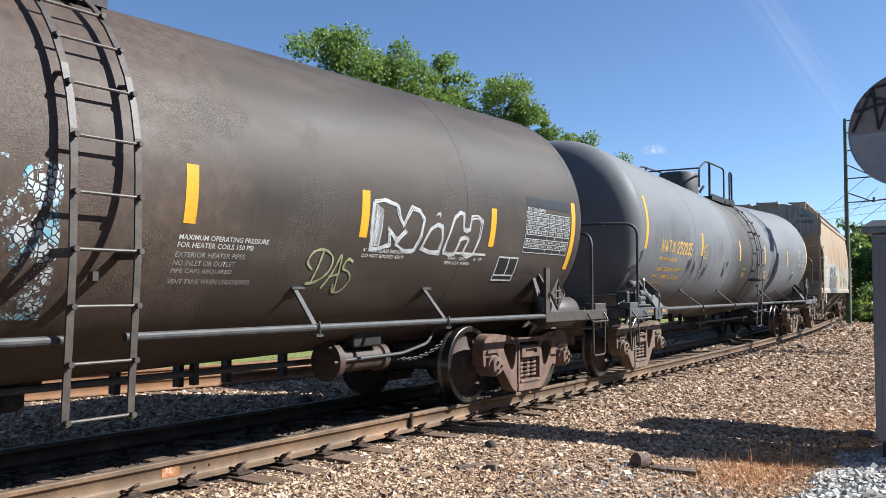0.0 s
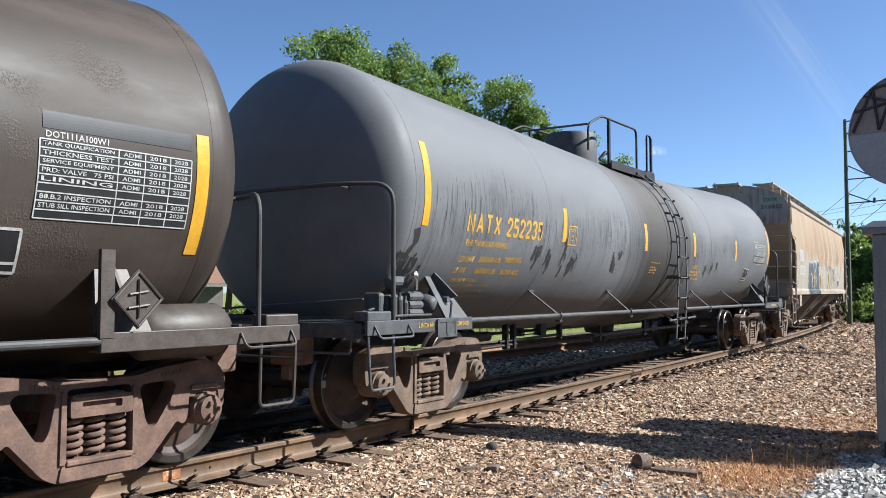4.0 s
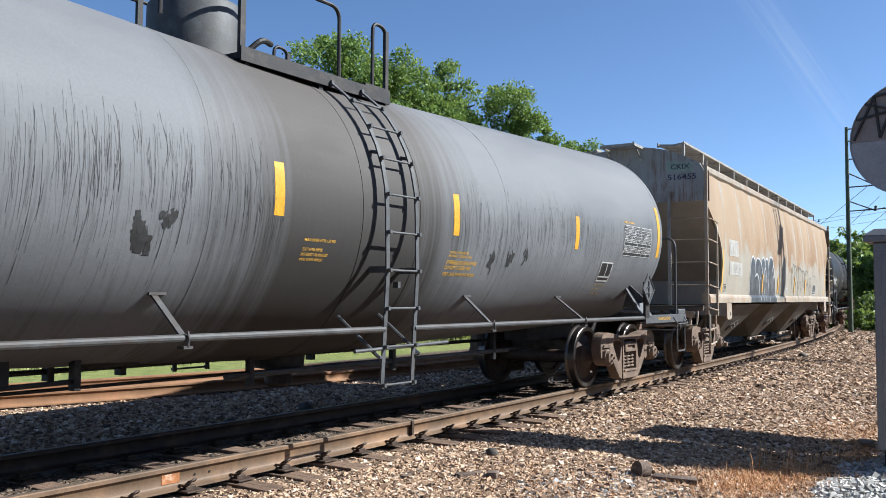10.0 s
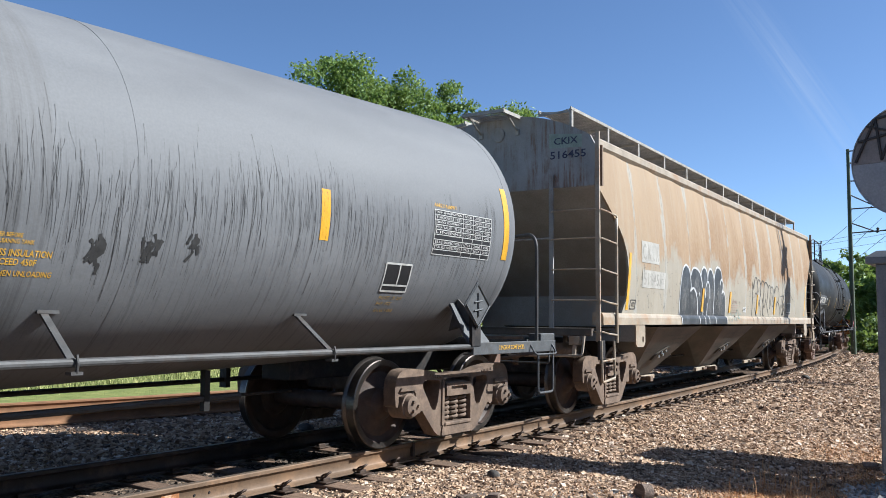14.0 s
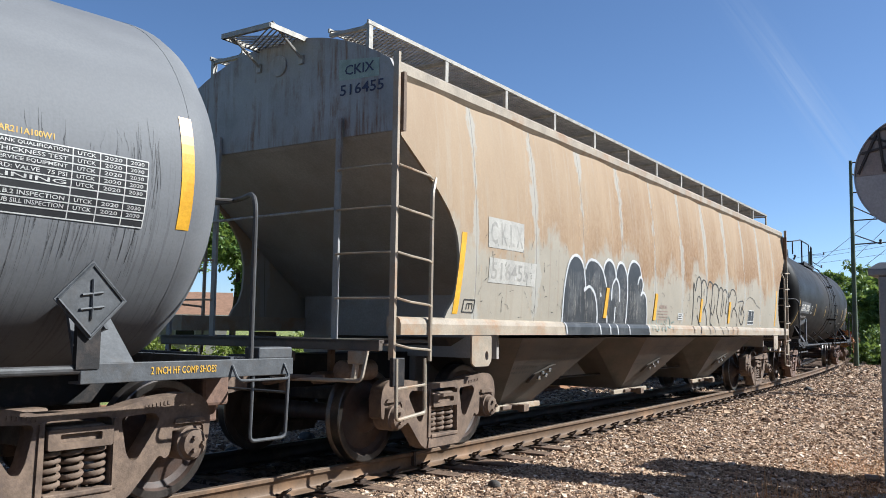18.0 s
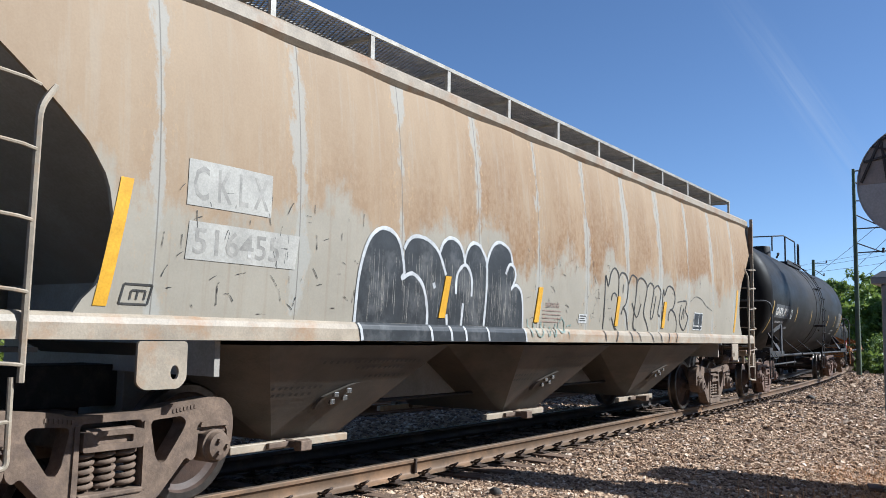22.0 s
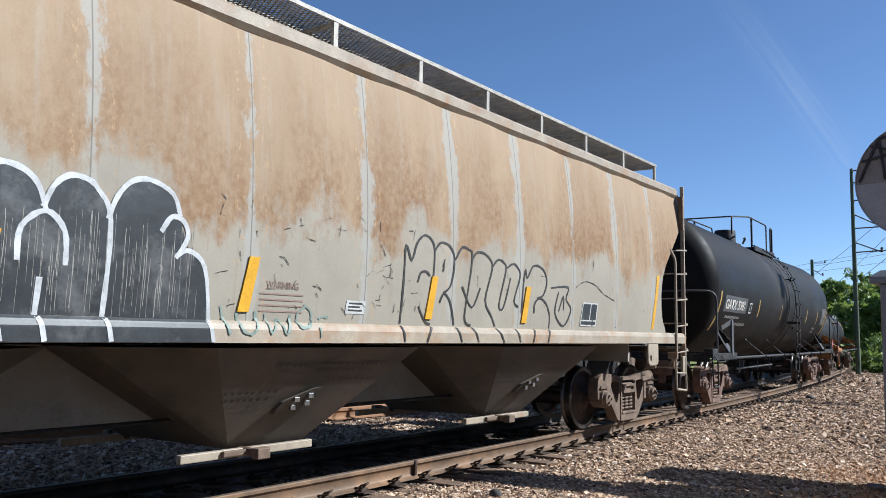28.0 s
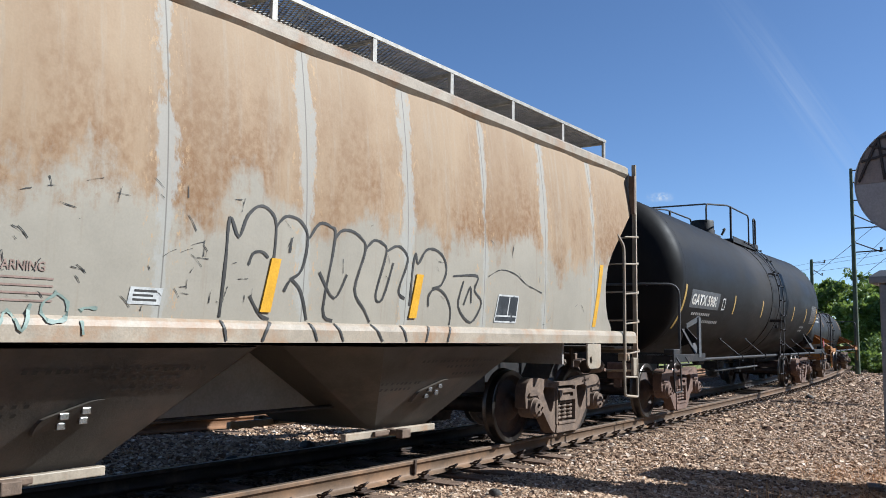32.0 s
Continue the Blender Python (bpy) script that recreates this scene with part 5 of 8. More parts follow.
    for cx, cz, sz in ((-4.78, 1.80, 0.16), (-4.02, 1.86, 0.17), (-3.75, 1.78, 0.14), (-4.45, 1.72, 0.12), (-2.35, 1.80, 0.13), (-2.12, 1.92, 0.07), (-7.45, 1.70, 0.22), (-7.3, 1.5, 0.20), (2.35, 1.80, 0.10), (2.75, 1.83, 0.10), (3.1, 1.86, 0.06)):
        for k in range(9):
            x, z = cx + rnd.gauss(0, sz * 0.32), cz + rnd.gauss(0, sz * 0.5)
            stroke(bm, [(x, z + rnd.uniform(0.02, sz * 0.6)), (x + rnd.uniform(-0.03, 0.03), z), (x + rnd.uniform(-0.06, 0.02), z - rnd.uniform(0.03, sz))], rnd.uniform(0.02, sz * 0.42), side, 0.0014 + k * 0.0002, 3, 0.45)
    for k in range(1500):
        x = rnd.uniform(-7.2, 7.2)
        if -1.0 < x < 1.4:
            continue
        z = 2.36 + rnd.gauss(0, 0.14) + 0.10 * math.sin(x * 1.9) + 0.06 * math.sin(x * 7.3)
        l = rnd.uniform(0.10, 0.6) * (1.6 if rnd.random() < 0.2 else 1)
        j = rnd.uniform(-0.04, 0.04)
        w = rnd.uniform(0.0008, 0.0021) * (1.7 if rnd.random() < 0.12 else 1)
        stroke(bm, [(x, z), (x + j * 0.2, z - l * 0.3), (x + j * 0.9, z - l * 0.65), (x + j, z - l)], w, side, 0.0016 + (k % 7) * 0.0001, 2, 0.6)
    tagged(part("tar", bm, M_TAR, car, "dark tar splashes and thin runs down the flank"), kind="stuff")
    return car


def black_tank_car(second=False):
    if second:
        car = thing("tank_car", "black tank car on a rusty orange-yellow frame, far down the line", "tank car", "freight cars of the train")
    else:
        car = thing("tank_car", "glossy black tank car with a pale stencil panel and yellow dashes", "tank car", "freight cars of the train")
    r, z0, sl, half = (0.90, 1.72, 0.0, 6.2) if second else (1.49, 2.36, 0.010, 6.95)
    t = new("tank", tank_mesh(r, z0, sl, half, 0.52, M_JET))
    t.parent = car
    side = tank_side(r, z0, sl)
    bar = M_ORANGE if second else M_DARK
    for x in (-6.8, 6.8) if not second else (-6.1, 6.1):
        band(car, x, r, z0, sl, 0.05, 0.0015, M_JET)
    lx = 0.7 if not second else 0.3
    for x in (lx - 0.42, lx + 0.42):
        band(car, x, r, z0, sl, 0.06, 0.012, M_DARK, label="black steel hoop")
    tank_ladder(car, lx, r, z0, M_DARK)
    for sd in (-1, 1):
        side_rail(car, -half + 0.9, half - 0.9, 0.98, M_DARK, sd, (-3.1, -0.9, 3.2, 4.9), r, z0, sl, gap=(lx - 0.23, lx + 0.23))
    xt = half - 0.85
    cast = M_CAST_RED if not second else M_CAST
    tank_end(car, -1, xt, half, r, z0, bar, cast, half + 0.75, 2.25)
    tank_end(car, 1, xt, half, r, z0, bar, cast, half + 0.75, 2.25)
    truck(car, -xt, cast)
    truck(car, xt, cast)
    underbody(car, half, M_DARK)
    if not second:
        top_platform(car, lx - 1.3, lx + 1.35, r, z0 + r, M_DARK, lx - 1.0, 0.27, 0.40, lx - 3.4)
    bm = bmesh.new()
    lathe(bm, [(z0 + r, 0.16), (z0 + r + 0.22, 0.16), (z0 + r + 0.28, 0.10)], 16, "z", (lx - 0.48, 0, 0))
    box(bm, lx - 0.85, lx - 0.25, -0.25, 0.25, z0 + r - 0.05, z0 + r + 0.10, 0.02)
    part("valve_cluster", bm, M_DARK, car, "black valves beside the manway")
    if second:
        bm = bmesh.new()
        box(bm, -half - 0.76, -half - 0.72, -1.3, 1.3, 0.72, 1.05, 0.01)
        part("end_panel", bm, M_ORANGE, car, "rusty orange-yellow end panel")
        bm = bmesh.new()
        for a, b in (((-0.7, 0), (-0.7, 0.75)), ((0.7, 0), (0.7, 0.75))):
            tube(bm, [(-half + 0.6, a[0], z0 + r - 0.45), (-half + 0.6, b[0], z0 + r + 0.20)], 0.03, 6)
        tube(bm, [(-half + 0.6, -0.7, z0 + r + 0.20), (-half + 0.6, 0.7, z0 + r + 0.20)], 0.03, 6)
        part("top_frame", bm, M_GREYBAR, car, "pale tubular frame on top")
        for x in (-5.7, -2.0, 2.0, 5.6):
            strip(car, x, 1.85, 2.3, side, 0.07)
        for i, l in enumerate((1.6, 1.2)):
            patch("stencil_bar", [(-4.6, 2.2 - i * 0.14), (-4.6 + l, 2.2 - i * 0.14), (-4.6 + l, 2.14 - i * 0.14), (-4.6, 2.14 - i * 0.14)], side, M_FADED, car, "faded stencil bar", 0.004, 2)
        return car
    patch("reflective_strip", [(-6.80, 2.28), (-6.71, 2.28), (-6.71, 1.52), (-6.80, 1.52)], side, M_TAPE, car, "long yellow reflective tape by the head", 0.004, 12)
    for x in (-3.35, -0.75, 3.1, 5.0):
        patch("reflective_strip", [(x, 2.24), (x + 0.08, 2.24), (x + 0.08, 1.86), (x, 1.86)], side, M_TAPE, car, "faded yellow reflective tape", 0.004, 8)
    for x in (6.72,):
        strip(car, x, 1.5, 2.3, side, 0.10)
    pan = patch("stencil_panel", [(-6.40, 2.22), (-4.50, 2.22), (-4.50, 1.90), (-6.40, 1.90)], side, M_GREYBAR, car, "dark grey stencil panel", 0.003)
    letters("reporting_mark", "GATX 5981", -6.32, -4.70, 1.95, 2.15, side, M_PANEL, pan, "white stencilled characters", 0.006, 0.03)
    bx = lines("stencil_frame", [[(-4.25, 2.13), (-4.07, 2.13), (-4.07, 1.93), (-4.25, 1.93), (-4.25, 2.13)]], 0.03, side, M_WHITE, car, "small white stencil frame", straight=True)
    for x0, x1, z in ((-6.1, -4.9, 1.80), (-5.6, -4.2, 1.67), (4.7, 5.2, 1.72), (4.75, 5.2, 1.62)):
        bm = bmesh.new()
        x = x0
        while x < x1:
            stroke(bm, [(x, z), (x + 0.08, z)], 0.05, side, 0.004, 2)
            x += 0.12
        part("stencil_bar", bm, M_FADED, car, "faded stencil bars")["kind"] = "stuff"
    table_block(car, 5.85, 6.6, 1.85, 2.35, side, M_FADED, M_PLATE, 9, (0.0, 0.48, 0.66, 0.84, 1.0))
    bm = bmesh.new()
    box(bm, -6.28, -6.14, -1.54, -1.50, 1.02, 1.72)
    part("placard_bracket", bm, M_GREYBAR, car)
    bm = bmesh.new()
    rings(bm, [[(-6.22, -1.54, 1.75), (-6.22, -1.52, 1.75), (-6.6, -1.40, 1.60), (-6.6, -1.42, 1.60)], [(-6.22, -1.54, 1.66), (-6.22, -1.52, 1.66), (-6.6, -1.40, 1.52), (-6.6, -1.42, 1.52)]])
    part("bracket_arm", bm, M_GREYBAR, car)
    bm = bmesh.new()
    prism(bm, [(7.3, 1.25), (7.42, 1.10), (7.54, 1.25), (7.42, 1.40)], -1.56, -1.55)
    d = part("placard", bm, M_RED, car, "red and white diamond placard")
    bm = bmesh.new()
    prism(bm, [(7.36, 1.25), (7.42, 1.175), (7.48, 1.25), (7.42, 1.325)], -1.566, -1.56)
    part("placard_centre", bm, M_WHITE, d)
    return car


# ---- covered hopper ----
HOPPER_EDGE = [(3.95, 8.12), (3.22, 8.12), (3.15, 8.13), (2.84, 7.735), (2.72, 7.58), (2.50, 7.34), (2.29, 7.19), (2.02, 7.13), (1.75, 7.16), (1.60, 7.23), (1.46, 7.37)]


def edge_x(z):
    for (za, xa), (zb, xb) in zip(HOPPER_EDGE, HOPPER_EDGE[1:]):
        if z >= zb:
            k = (z - zb) / (za - zb)
            return xb + (xa - xb) * min(max(k, 0), 1)
    return HOPPER_EDGE[-1][1]


def roof_z(y):
    return 3.86 + 0.40 * (1 - (abs(y) / 1.42) ** 2.2)


def grating(bm, x0, x1, y0, y1, z, pitch=0.055):
    """An expanded-metal walkway: a real lattice of thin strips."""
    n = int((x1 - x0) / pitch)
    w = (y1 - y0)
    for k in range(n):
        xa = x0 + k * pitch
        for s in (1, -1):
            a, b = Vector((xa, y0 if s > 0 else y1, z)), Vector((xa + w * 0.55, y1 if s > 0 else y0, z))
            if b.x > x1:
                f = (x1 - a.x) / (b.x - a.x)
                b = a.lerp(b, f)
            d = (b - a).normalized()
            t = Vector((-d.y, d.x, 0)) * 0.0065
            u = Vector((0, 0, 0.005))
            vs = [bm.verts.new(p) for p in (a + t + u, a - t + u, b - t + u, b + t + u, a + t - u, a - t - u, b - t - u, b + t - u)]
            for f in ((0, 1, 2, 3), (7, 6, 5, 4), (0, 3, 7, 4), (1, 5, 6, 2)):
                bm.faces.new([vs[i] for i in f])


def covered_hopper():
    car = thing("hopper_car", "rust-washed cream covered hopper car with dark graffiti, on the rails", "hopper car", "freight cars of the train")
    for sd in (-1, 1):
        bm = bmesh.new()
        zs = [1.425 + 2.335 * k / 26 for k in range(27)]
        loops = []
        for z in zs:
            ex = edge_x(z)
            row = []
            for i in range(121):
                x = -ex + 2 * ex * i / 120
                panel = 0.014 * math.sin(math.pi * ((x + 8.16) % 1.36) / 1.36) ** 2
                row.append((x, sd * (hopper_v(z) + panel - 0.002), z))
            loops.append(row)
        grid = [[bm.verts.new(p) for p in row] for row in loops]
        for a, b in zip(grid, grid[1:]):
            for i in range(120):
                bm.faces.new((a[i], a[i + 1], b[i + 1], b[i]))
        ext = bmesh.ops.extrude_face_region(bm, geom=list(bm.faces))["geom"]
        for g in ext:
            if isinstance(g, bmesh.types.BMVert):
                g.co.y -= sd * 0.03
        part("side_sheet", bm, M_CREAM, car, "faded cream side sheet with a rusty brown wash", 30)
        bm = bmesh.new()
        slab(bm, [(sd * 1.32, 3.70), (sd * 1.45, 3.70), (sd * 1.488, 3.745), (sd * 1.488, 3.835), (sd * 1.44, 3.875), (sd * 1.32, 3.875)], -8.12, 8.12)
        part("top_chord", bm, M_SILL, car, "cream rounded top chord", 40)
        bm = bmesh.new()
        slab(bm, [(sd * 1.52, 1.437), (sd * 1.55, 1.43), (sd * 1.572, 1.41), (sd * 1.585, 1.37), (sd * 1.585, 1.268), (sd * 1.42, 1.268), (sd * 1.42, 1.437)], -8.15, 8.15)
        part("side_sill", bm, M_SILL, car, "cream side sill with rust along its lip")
        for s in (-1, 1):
            bm = bmesh.new()
            bm.free()
            bm = flat_plate(rounded([(s * 6.52, 1.26), (s * 6.92, 1.26), (s * 6.92, 0.98), (s * 6.86, 0.94), (s * 6.58, 0.94), (s * 6.52, 1.0)], 0.03),
                            [[(s * 6.62 + 0.035 * math.cos(a), 1.05 + 0.05 * math.sin(a)) for a in [2 * math.pi * k / 12 for k in range(12)]]], sd * 1.592, sd * 1.57)
            part("jacking_pad", bm, M_SILL, car)
    # roof with hatches
    bm = bmesh.new()
    ys = [-1.42 + 2.84 * k / 20 for k in range(21)]
    slab(bm, [(y, roof_z(y)) for y in ys] + [(y, roof_z(y) - 0.04) for y in ys[::-1]], -8.14, 8.14)
    part("roof", bm, M_SILL, car, "cream arched roof", 30)
    for x in (-6.0, -3.6, -1.2, 1.2, 3.6, 6.0):
        bm = bmesh.new()
        box(bm, x - 1.1, x + 1.1, -0.33, 0.33, 4.24, 4.32, 0.02)
        box(bm, x - 0.5, x - 0.42, -0.42, 0.42, 4.28, 4.35, 0.01)
        part("roof_hatch", bm, M_SILL, car, "cream trough hatch cover")
    for sd in (-1, 1):
        bm = bmesh.new()
        grating(bm, -8.14, 8.14, 0.62 if sd > 0 else -1.12, 1.12 if sd > 0 else -0.62, 4.29)
        tagged(part("running_board", bm, M_MESH, car, "galvanised grating running board"), kind="stuff")
        bm = bmesh.new()
        for y in (0.62, 1.12):
            box(bm, -8.15, 8.15, sd * y - 0.010, sd * y + 0.010, 4.275, 4.315)
        part("running_board_edge", bm, M_MESH, car)
        for k in range(13):
            x = -8.1 + 16.2 * k / 12
            bm = bmesh.new()
            box(bm, x - 0.03, x + 0.03, sd * 1.09, sd * 1.125, roof_z(1.1) - 0.03, 4.295)
            box(bm, x - 0.02, x + 0.02, sd * 0.60, sd * 1.12, 4.24, 4.275)
            part("running_board_post", bm, M_MESH, car)
    for s in (-1, 1):
        bm = bmesh.new()
        grating(bm, min(s * 8.12, s * 8.66), max(s * 8.12, s * 8.66), -0.33, 0.33, 4.25)
        for y in (-0.33, 0.33):
            box(bm, s * 8.12, s * 8.68, y - 0.015, y + 0.015, 4.22, 4.27)
        box(bm, s * 8.65, s * 8.69, -0.34, 0.34, 4.22, 4.27)
        tagged(part("end_walkway", bm, M_MESH, car, "galvanised grating end walkway"), kind="stuff")
        for y in (-0.30, 0.30):
            bm = bmesh.new()
            tube(bm, [(s * 8.62, y, 4.30), (s * 8.18, y, 4.04)], 0.016, 6)
            box(bm, s * 8.15, s * 8.21, y - 0.03, y + 0.03, 3.99, 4.08)
            part("walkway_brace", bm, M_MESH, car)
    # ends
    for s in (-1, 1):
        bm = bmesh.new()
        top = [(y, roof_z(y) + 0.015) for y in ys]
        slab(bm, [(-1.50, 3.17), (-1.50, 3.72)] + top + [(1.50, 3.72), (1.50, 3.17)], s * 8.14, s * 8.18)
        part("end_sheet", bm, M_END, car, "grimy upper end sheet with rust runs")
        bm = bmesh.new()
        rings(bm, [[(s * 8.17, -1.505, 3.18), (s * 8.17, 1.505, 3.18), (s * 8.13, 1.505, 3.14), (s * 8.13, -1.505, 3.14)],
                   [(s * 6.15, -1.525, 1.72), (s * 6.15, 1.525, 1.72), (s * 6.10, 1.525, 1.68), (s * 6.10, -1.525, 1.68)]])
        part("slope_sheet", bm, M_SLOPE, car, "grimy sloping end sheet")
        bm = bmesh.new()
        box(bm, s * 6.15, s * 6.10, -1.44, 1.44, 1.0, 1.74)
        part("bulkhead", bm, M_SLOPE, car)
        bm = bmesh.new()
        box(bm, s * 6.1, s * 8.55, -0.22, 0.22, 0.72, 1.05, 0.01)
        part("draft_sill", bm, M_DARK, car, "black draft sill")
        bm = bmesh.new()
        box(bm, s * 8.30, s * 8.36, -1.50, 1.50, 1.12, 1.22, 0.01)
        box(bm, s * 7.55, s * 8.36, -1.50, 1.50, 1.19, 1.22)
        part("end_sill", bm, M_CREAM_SHADED, car, "grimy end sill and platform, darkened for shade")
        for y, z, r in ((-0.95, 0.92, 0.10), (-0.62, 0.84, 0.06)):
            bm = bmesh.new()
            lathe(bm, [(s * 7.75, r * 0.5), (s * 7.78, r), (s * 8.22, r), (s * 8.26, r * 0.5)], 14, "x", (0, y, z))
            box(bm, s * 7.95, s * 8.02, y - 0.02, y + 0.02, z, 1.20)
            part("brake_cylinder", bm, M_CAST, car, "tan dusty brake cylinder", 40)
        bm = bmesh.new()
        tube(bm, bend([(s * 8.42, -1.42, 1.12), (s * 8.50, -1.42, 0.86), (s * 8.50, -0.35, 0.84), (s * 8.55, -0.2, 0.98)], 0.05), 0.018, 6)
        part("uncoupling_lever", bm, M_SILL, car, "cream uncoupling lever")
        bm = bmesh.new()
        box(bm, s * 8.36, s * 8.44, -1.36, -1.20, 1.00, 1.12, 0.015)
        tube(bm, [(s * 8.40, -1.28, 1.02), (s * 8.44, -1.28, 0.84)], 0.03, 8)
        part("lever_bracket", bm, M_SILL, car, "cream lever bracket")
        bm = bmesh.new()
        box(bm, s * 8.36, s * 8.44, -0.50, 0.10, 1.00, 1.10, 0.015)
        box(bm, s * 8.36, s * 8.42, -0.42, -0.34, 0.70, 1.02, 0.015)
        box(bm, s * 8.36, s * 8.42, -0.10, -0.04, 0.78, 1.02, 0.015)
        tube(bm, bend([(s * 8.46, -0.95, 0.86), (s * 8.50, -0.60, 0.86), (s * 8.50, -0.30, 0.80), (s * 8.46, 0.3, 0.80)], 0.06), 0.028, 8)
        part("brake_step", bm, M_CAST, car, "rusty cream bracket beside the coupler")
        coupler(car, s * 8.40, s, M_CAST)
        hose(car, [(s * 8.4, 0.35, 0.75), (s * 8.65, 0.38, 0.62), (s * 8.82, 0.3, 0.42), (s * 9.0, 0.14, 0.46)])
        for sd in (-1, 1):
            # corner post with side and end ladders
            bm = bmesh.new()
            box(bm, s * 8.20, s * 8.235, sd * 1.51, sd * 1.57, 1.04, 3.90)
            post = part("corner_post", bm, M_SILL if sd < 0 else M_END, car, "cream corner post with ladder rungs")
            bm = bmesh.new()
            box(bm, s * 8.12, s * 8.165, sd * 1.50, sd * 1.585, 3.16, 3.72)
            part("corner_flange", bm, M_CAST, car, "rusty brown corner flange")
            bm = bmesh.new()
            tube(bm, bend([(s * 7.57, sd * 1.55, 2.80), (s * 7.69, sd * 1.60, 2.64), (s * 7.70, sd * 1.60, 1.02)], 0.08), 0.022, 6)
            part("stile", bm, M_SILL, post)
            bm = bmesh.new()
            box(bm, s * 8.20, s * 8.23, sd * 0.82, sd * 0.88, 1.20, 3.35)
            part("stile", bm, M_END, post)
            for z in (1.15, 1.57, 1.99, 2.41, 2.80):
                bm = bmesh.new()
                tube(bm, [(s * 8.22, sd * 1.585, z + 0.03), (s * 8.10, sd * 1.64, z), (s * 7.80, sd * 1.64, z - 0.02), (s * 7.70, sd * 1.61, z - 0.03)], 0.012, 6)
                part("rung", bm, M_SILL, post)
                bm = bmesh.new()
                tube(bm, [(s * 8.26, sd * 1.53, z + 0.03), (s * 8.28, sd * 1.45, z + 0.03), (s * 8.28, sd * 0.9, z + 0.03), (s * 8.22, sd * 0.85, z + 0.03)], 0.011, 6)
                part("rung", bm, M_SILL, post)
            bm = bmesh.new()
            tube(bm, bend([(s * 8.19, sd * 1.57, 1.05), (s * 8.19, sd * 1.58, 0.50), (s * 7.74, sd * 1.58, 0.54), (s * 7.74, sd * 1.57, 1.05)], 0.04), 0.018, 8)
            tube(bm, [(s * 8.19, sd * 1.58, 0.78), (s * 7.74, sd * 1.58, 0.80)], 0.013, 6)
            part("corner_step", bm, M_SILL, car)
            bm = bmesh.new()
            box(bm, s * 8.06, s * 8.24, sd * 1.575, sd * 1.53, 0.80, 1.06, 0.01)
            part("step_bracket", bm, M_DARK if s < 0 else M_SILL, car)
        bm = bmesh.new()
        tube(bm, [(s * 8.26, -0.85, 2.46), (s * 8.26, 1.5, 2.42)], 0.014, 6)
        part("end_grab_rail", bm, M_END, car)
        bm = bmesh.new()
        lathe(bm, [(s * 8.18, 0.11), (s * 8.20, 0.11), (s * 8.205, 0.09)], 20, "x", (0, 0.02, 4.02))
        part("round_cap", bm, M_END, car)
        truck(car, s * 6.77, M_CAST)
    # centre sill and three bays with sloping sheets and outlet gates
    bm = bmesh.new()
    box(bm, -6.1, 6.1, -0.30, 0.30, 0.60, 1.24, 0.01)
    part("centre_sill", bm, M_SLOPE, car)
    for cx in (-4.42, -0.35, 3.72):
        bm = bmesh.new()
        oct_ = lambda w, wc, d, dc, z: [(cx - w, -d, z), (cx + w, -d, z), (cx + wc, -dc, z), (cx + wc, dc, z), (cx + w, d, z), (cx - w, d, z), (cx - wc, dc, z), (cx - wc, -dc, z)]
        hi = oct_(1.24, 1.90, 1.50, 0.85, 1.23)
        lo = oct_(0.44, 0.47, 0.74, 0.70, 0.37)
        rings(bm, [hi, lo])
        bay = part("hopper_bay", bm, M_CREAM_SHADED, car, "grimy cream hopper bay with sloping sheets, darkened for shade")
        for sd in (-1, 1):
            bm = bmesh.new()
            box(bm, cx - 1.02, cx + 0.46, sd * 0.86, sd * 0.80, 0.305, 0.375, 0.008)
            part("gate_frame", bm, M_SILL, bay, "pale outlet gate frame")
            bm = bmesh.new()
            tube(bm, [(cx - 0.35, sd * 0.78, 0.35), (cx - 0.35, sd * 1.05, 0.345)], 0.035, 8)
            box(bm, cx - 0.42, cx - 0.28, sd * 1.0, sd * 1.09, 0.30, 0.39, 0.01)
            box(bm, cx - 0.62, cx - 0.10, sd * 0.90, sd * 0.86, 0.32, 0.37, 0.01)
            part("gate_shaft", bm, M_CAST, bay, "rusty gate-opening shaft")
            bm = bmesh.new()
            k = 0.45
            ny = 1.14
            pts = rounded([(cx - 0.22, 0.76), (cx + 0.10, 0.88), (cx + 0.22, 0.88), (cx + 0.22, 0.74), (cx - 0.05, 0.64), (cx - 0.22, 0.64)], 0.05)
            rings(bm, [[(x, sd * (0.78 + (z - 0.42) * 0.923 + d), z) for x, z in pts] for d in (0.0, 0.045)])
            part("hatch_plate", bm, M_CREAM_SHADED, bay)
            for dx, z in ((-0.08, 0.78), (0.06, 0.81), (-0.06, 0.71), (0.08, 0.74)):
                bm = bmesh.new()
                y = 0.78 + (z - 0.42) * 0.923
                box(bm, cx + dx - 0.03, cx + dx + 0.03, sd * (y + 0.04), sd * (y + 0.075), z - 0.022, z + 0.022, 0.004)
                part("latch", bm, M_SHINE, bay, "bright metal latch")
            bm = bmesh.new()
            bay_side = lambda x, z, lift=0.004: Vector((x, sd * (0.78 + (z - 0.42) * 0.923 + lift), z))
            for z, x0, x1 in ((1.08, -0.5, 0.9), (1.02, 0.0, 0.7), (0.94, 0.2, 0.8), (0.86, -0.9, -0.3), (0.80, -0.85, -0.35)):
                x = cx + x0
                while x < cx + x1:
                    stroke(bm, [(x, z), (x + 0.035, z)], 0.026, bay_side, 0.004, 2)
                    x += random.uniform(0.055, 0.09)
            tagged(part("stencil_bar", bm, M_BLACKTXT, bay, "small black stencil bars"), kind="stuff")
    bm = bmesh.new()
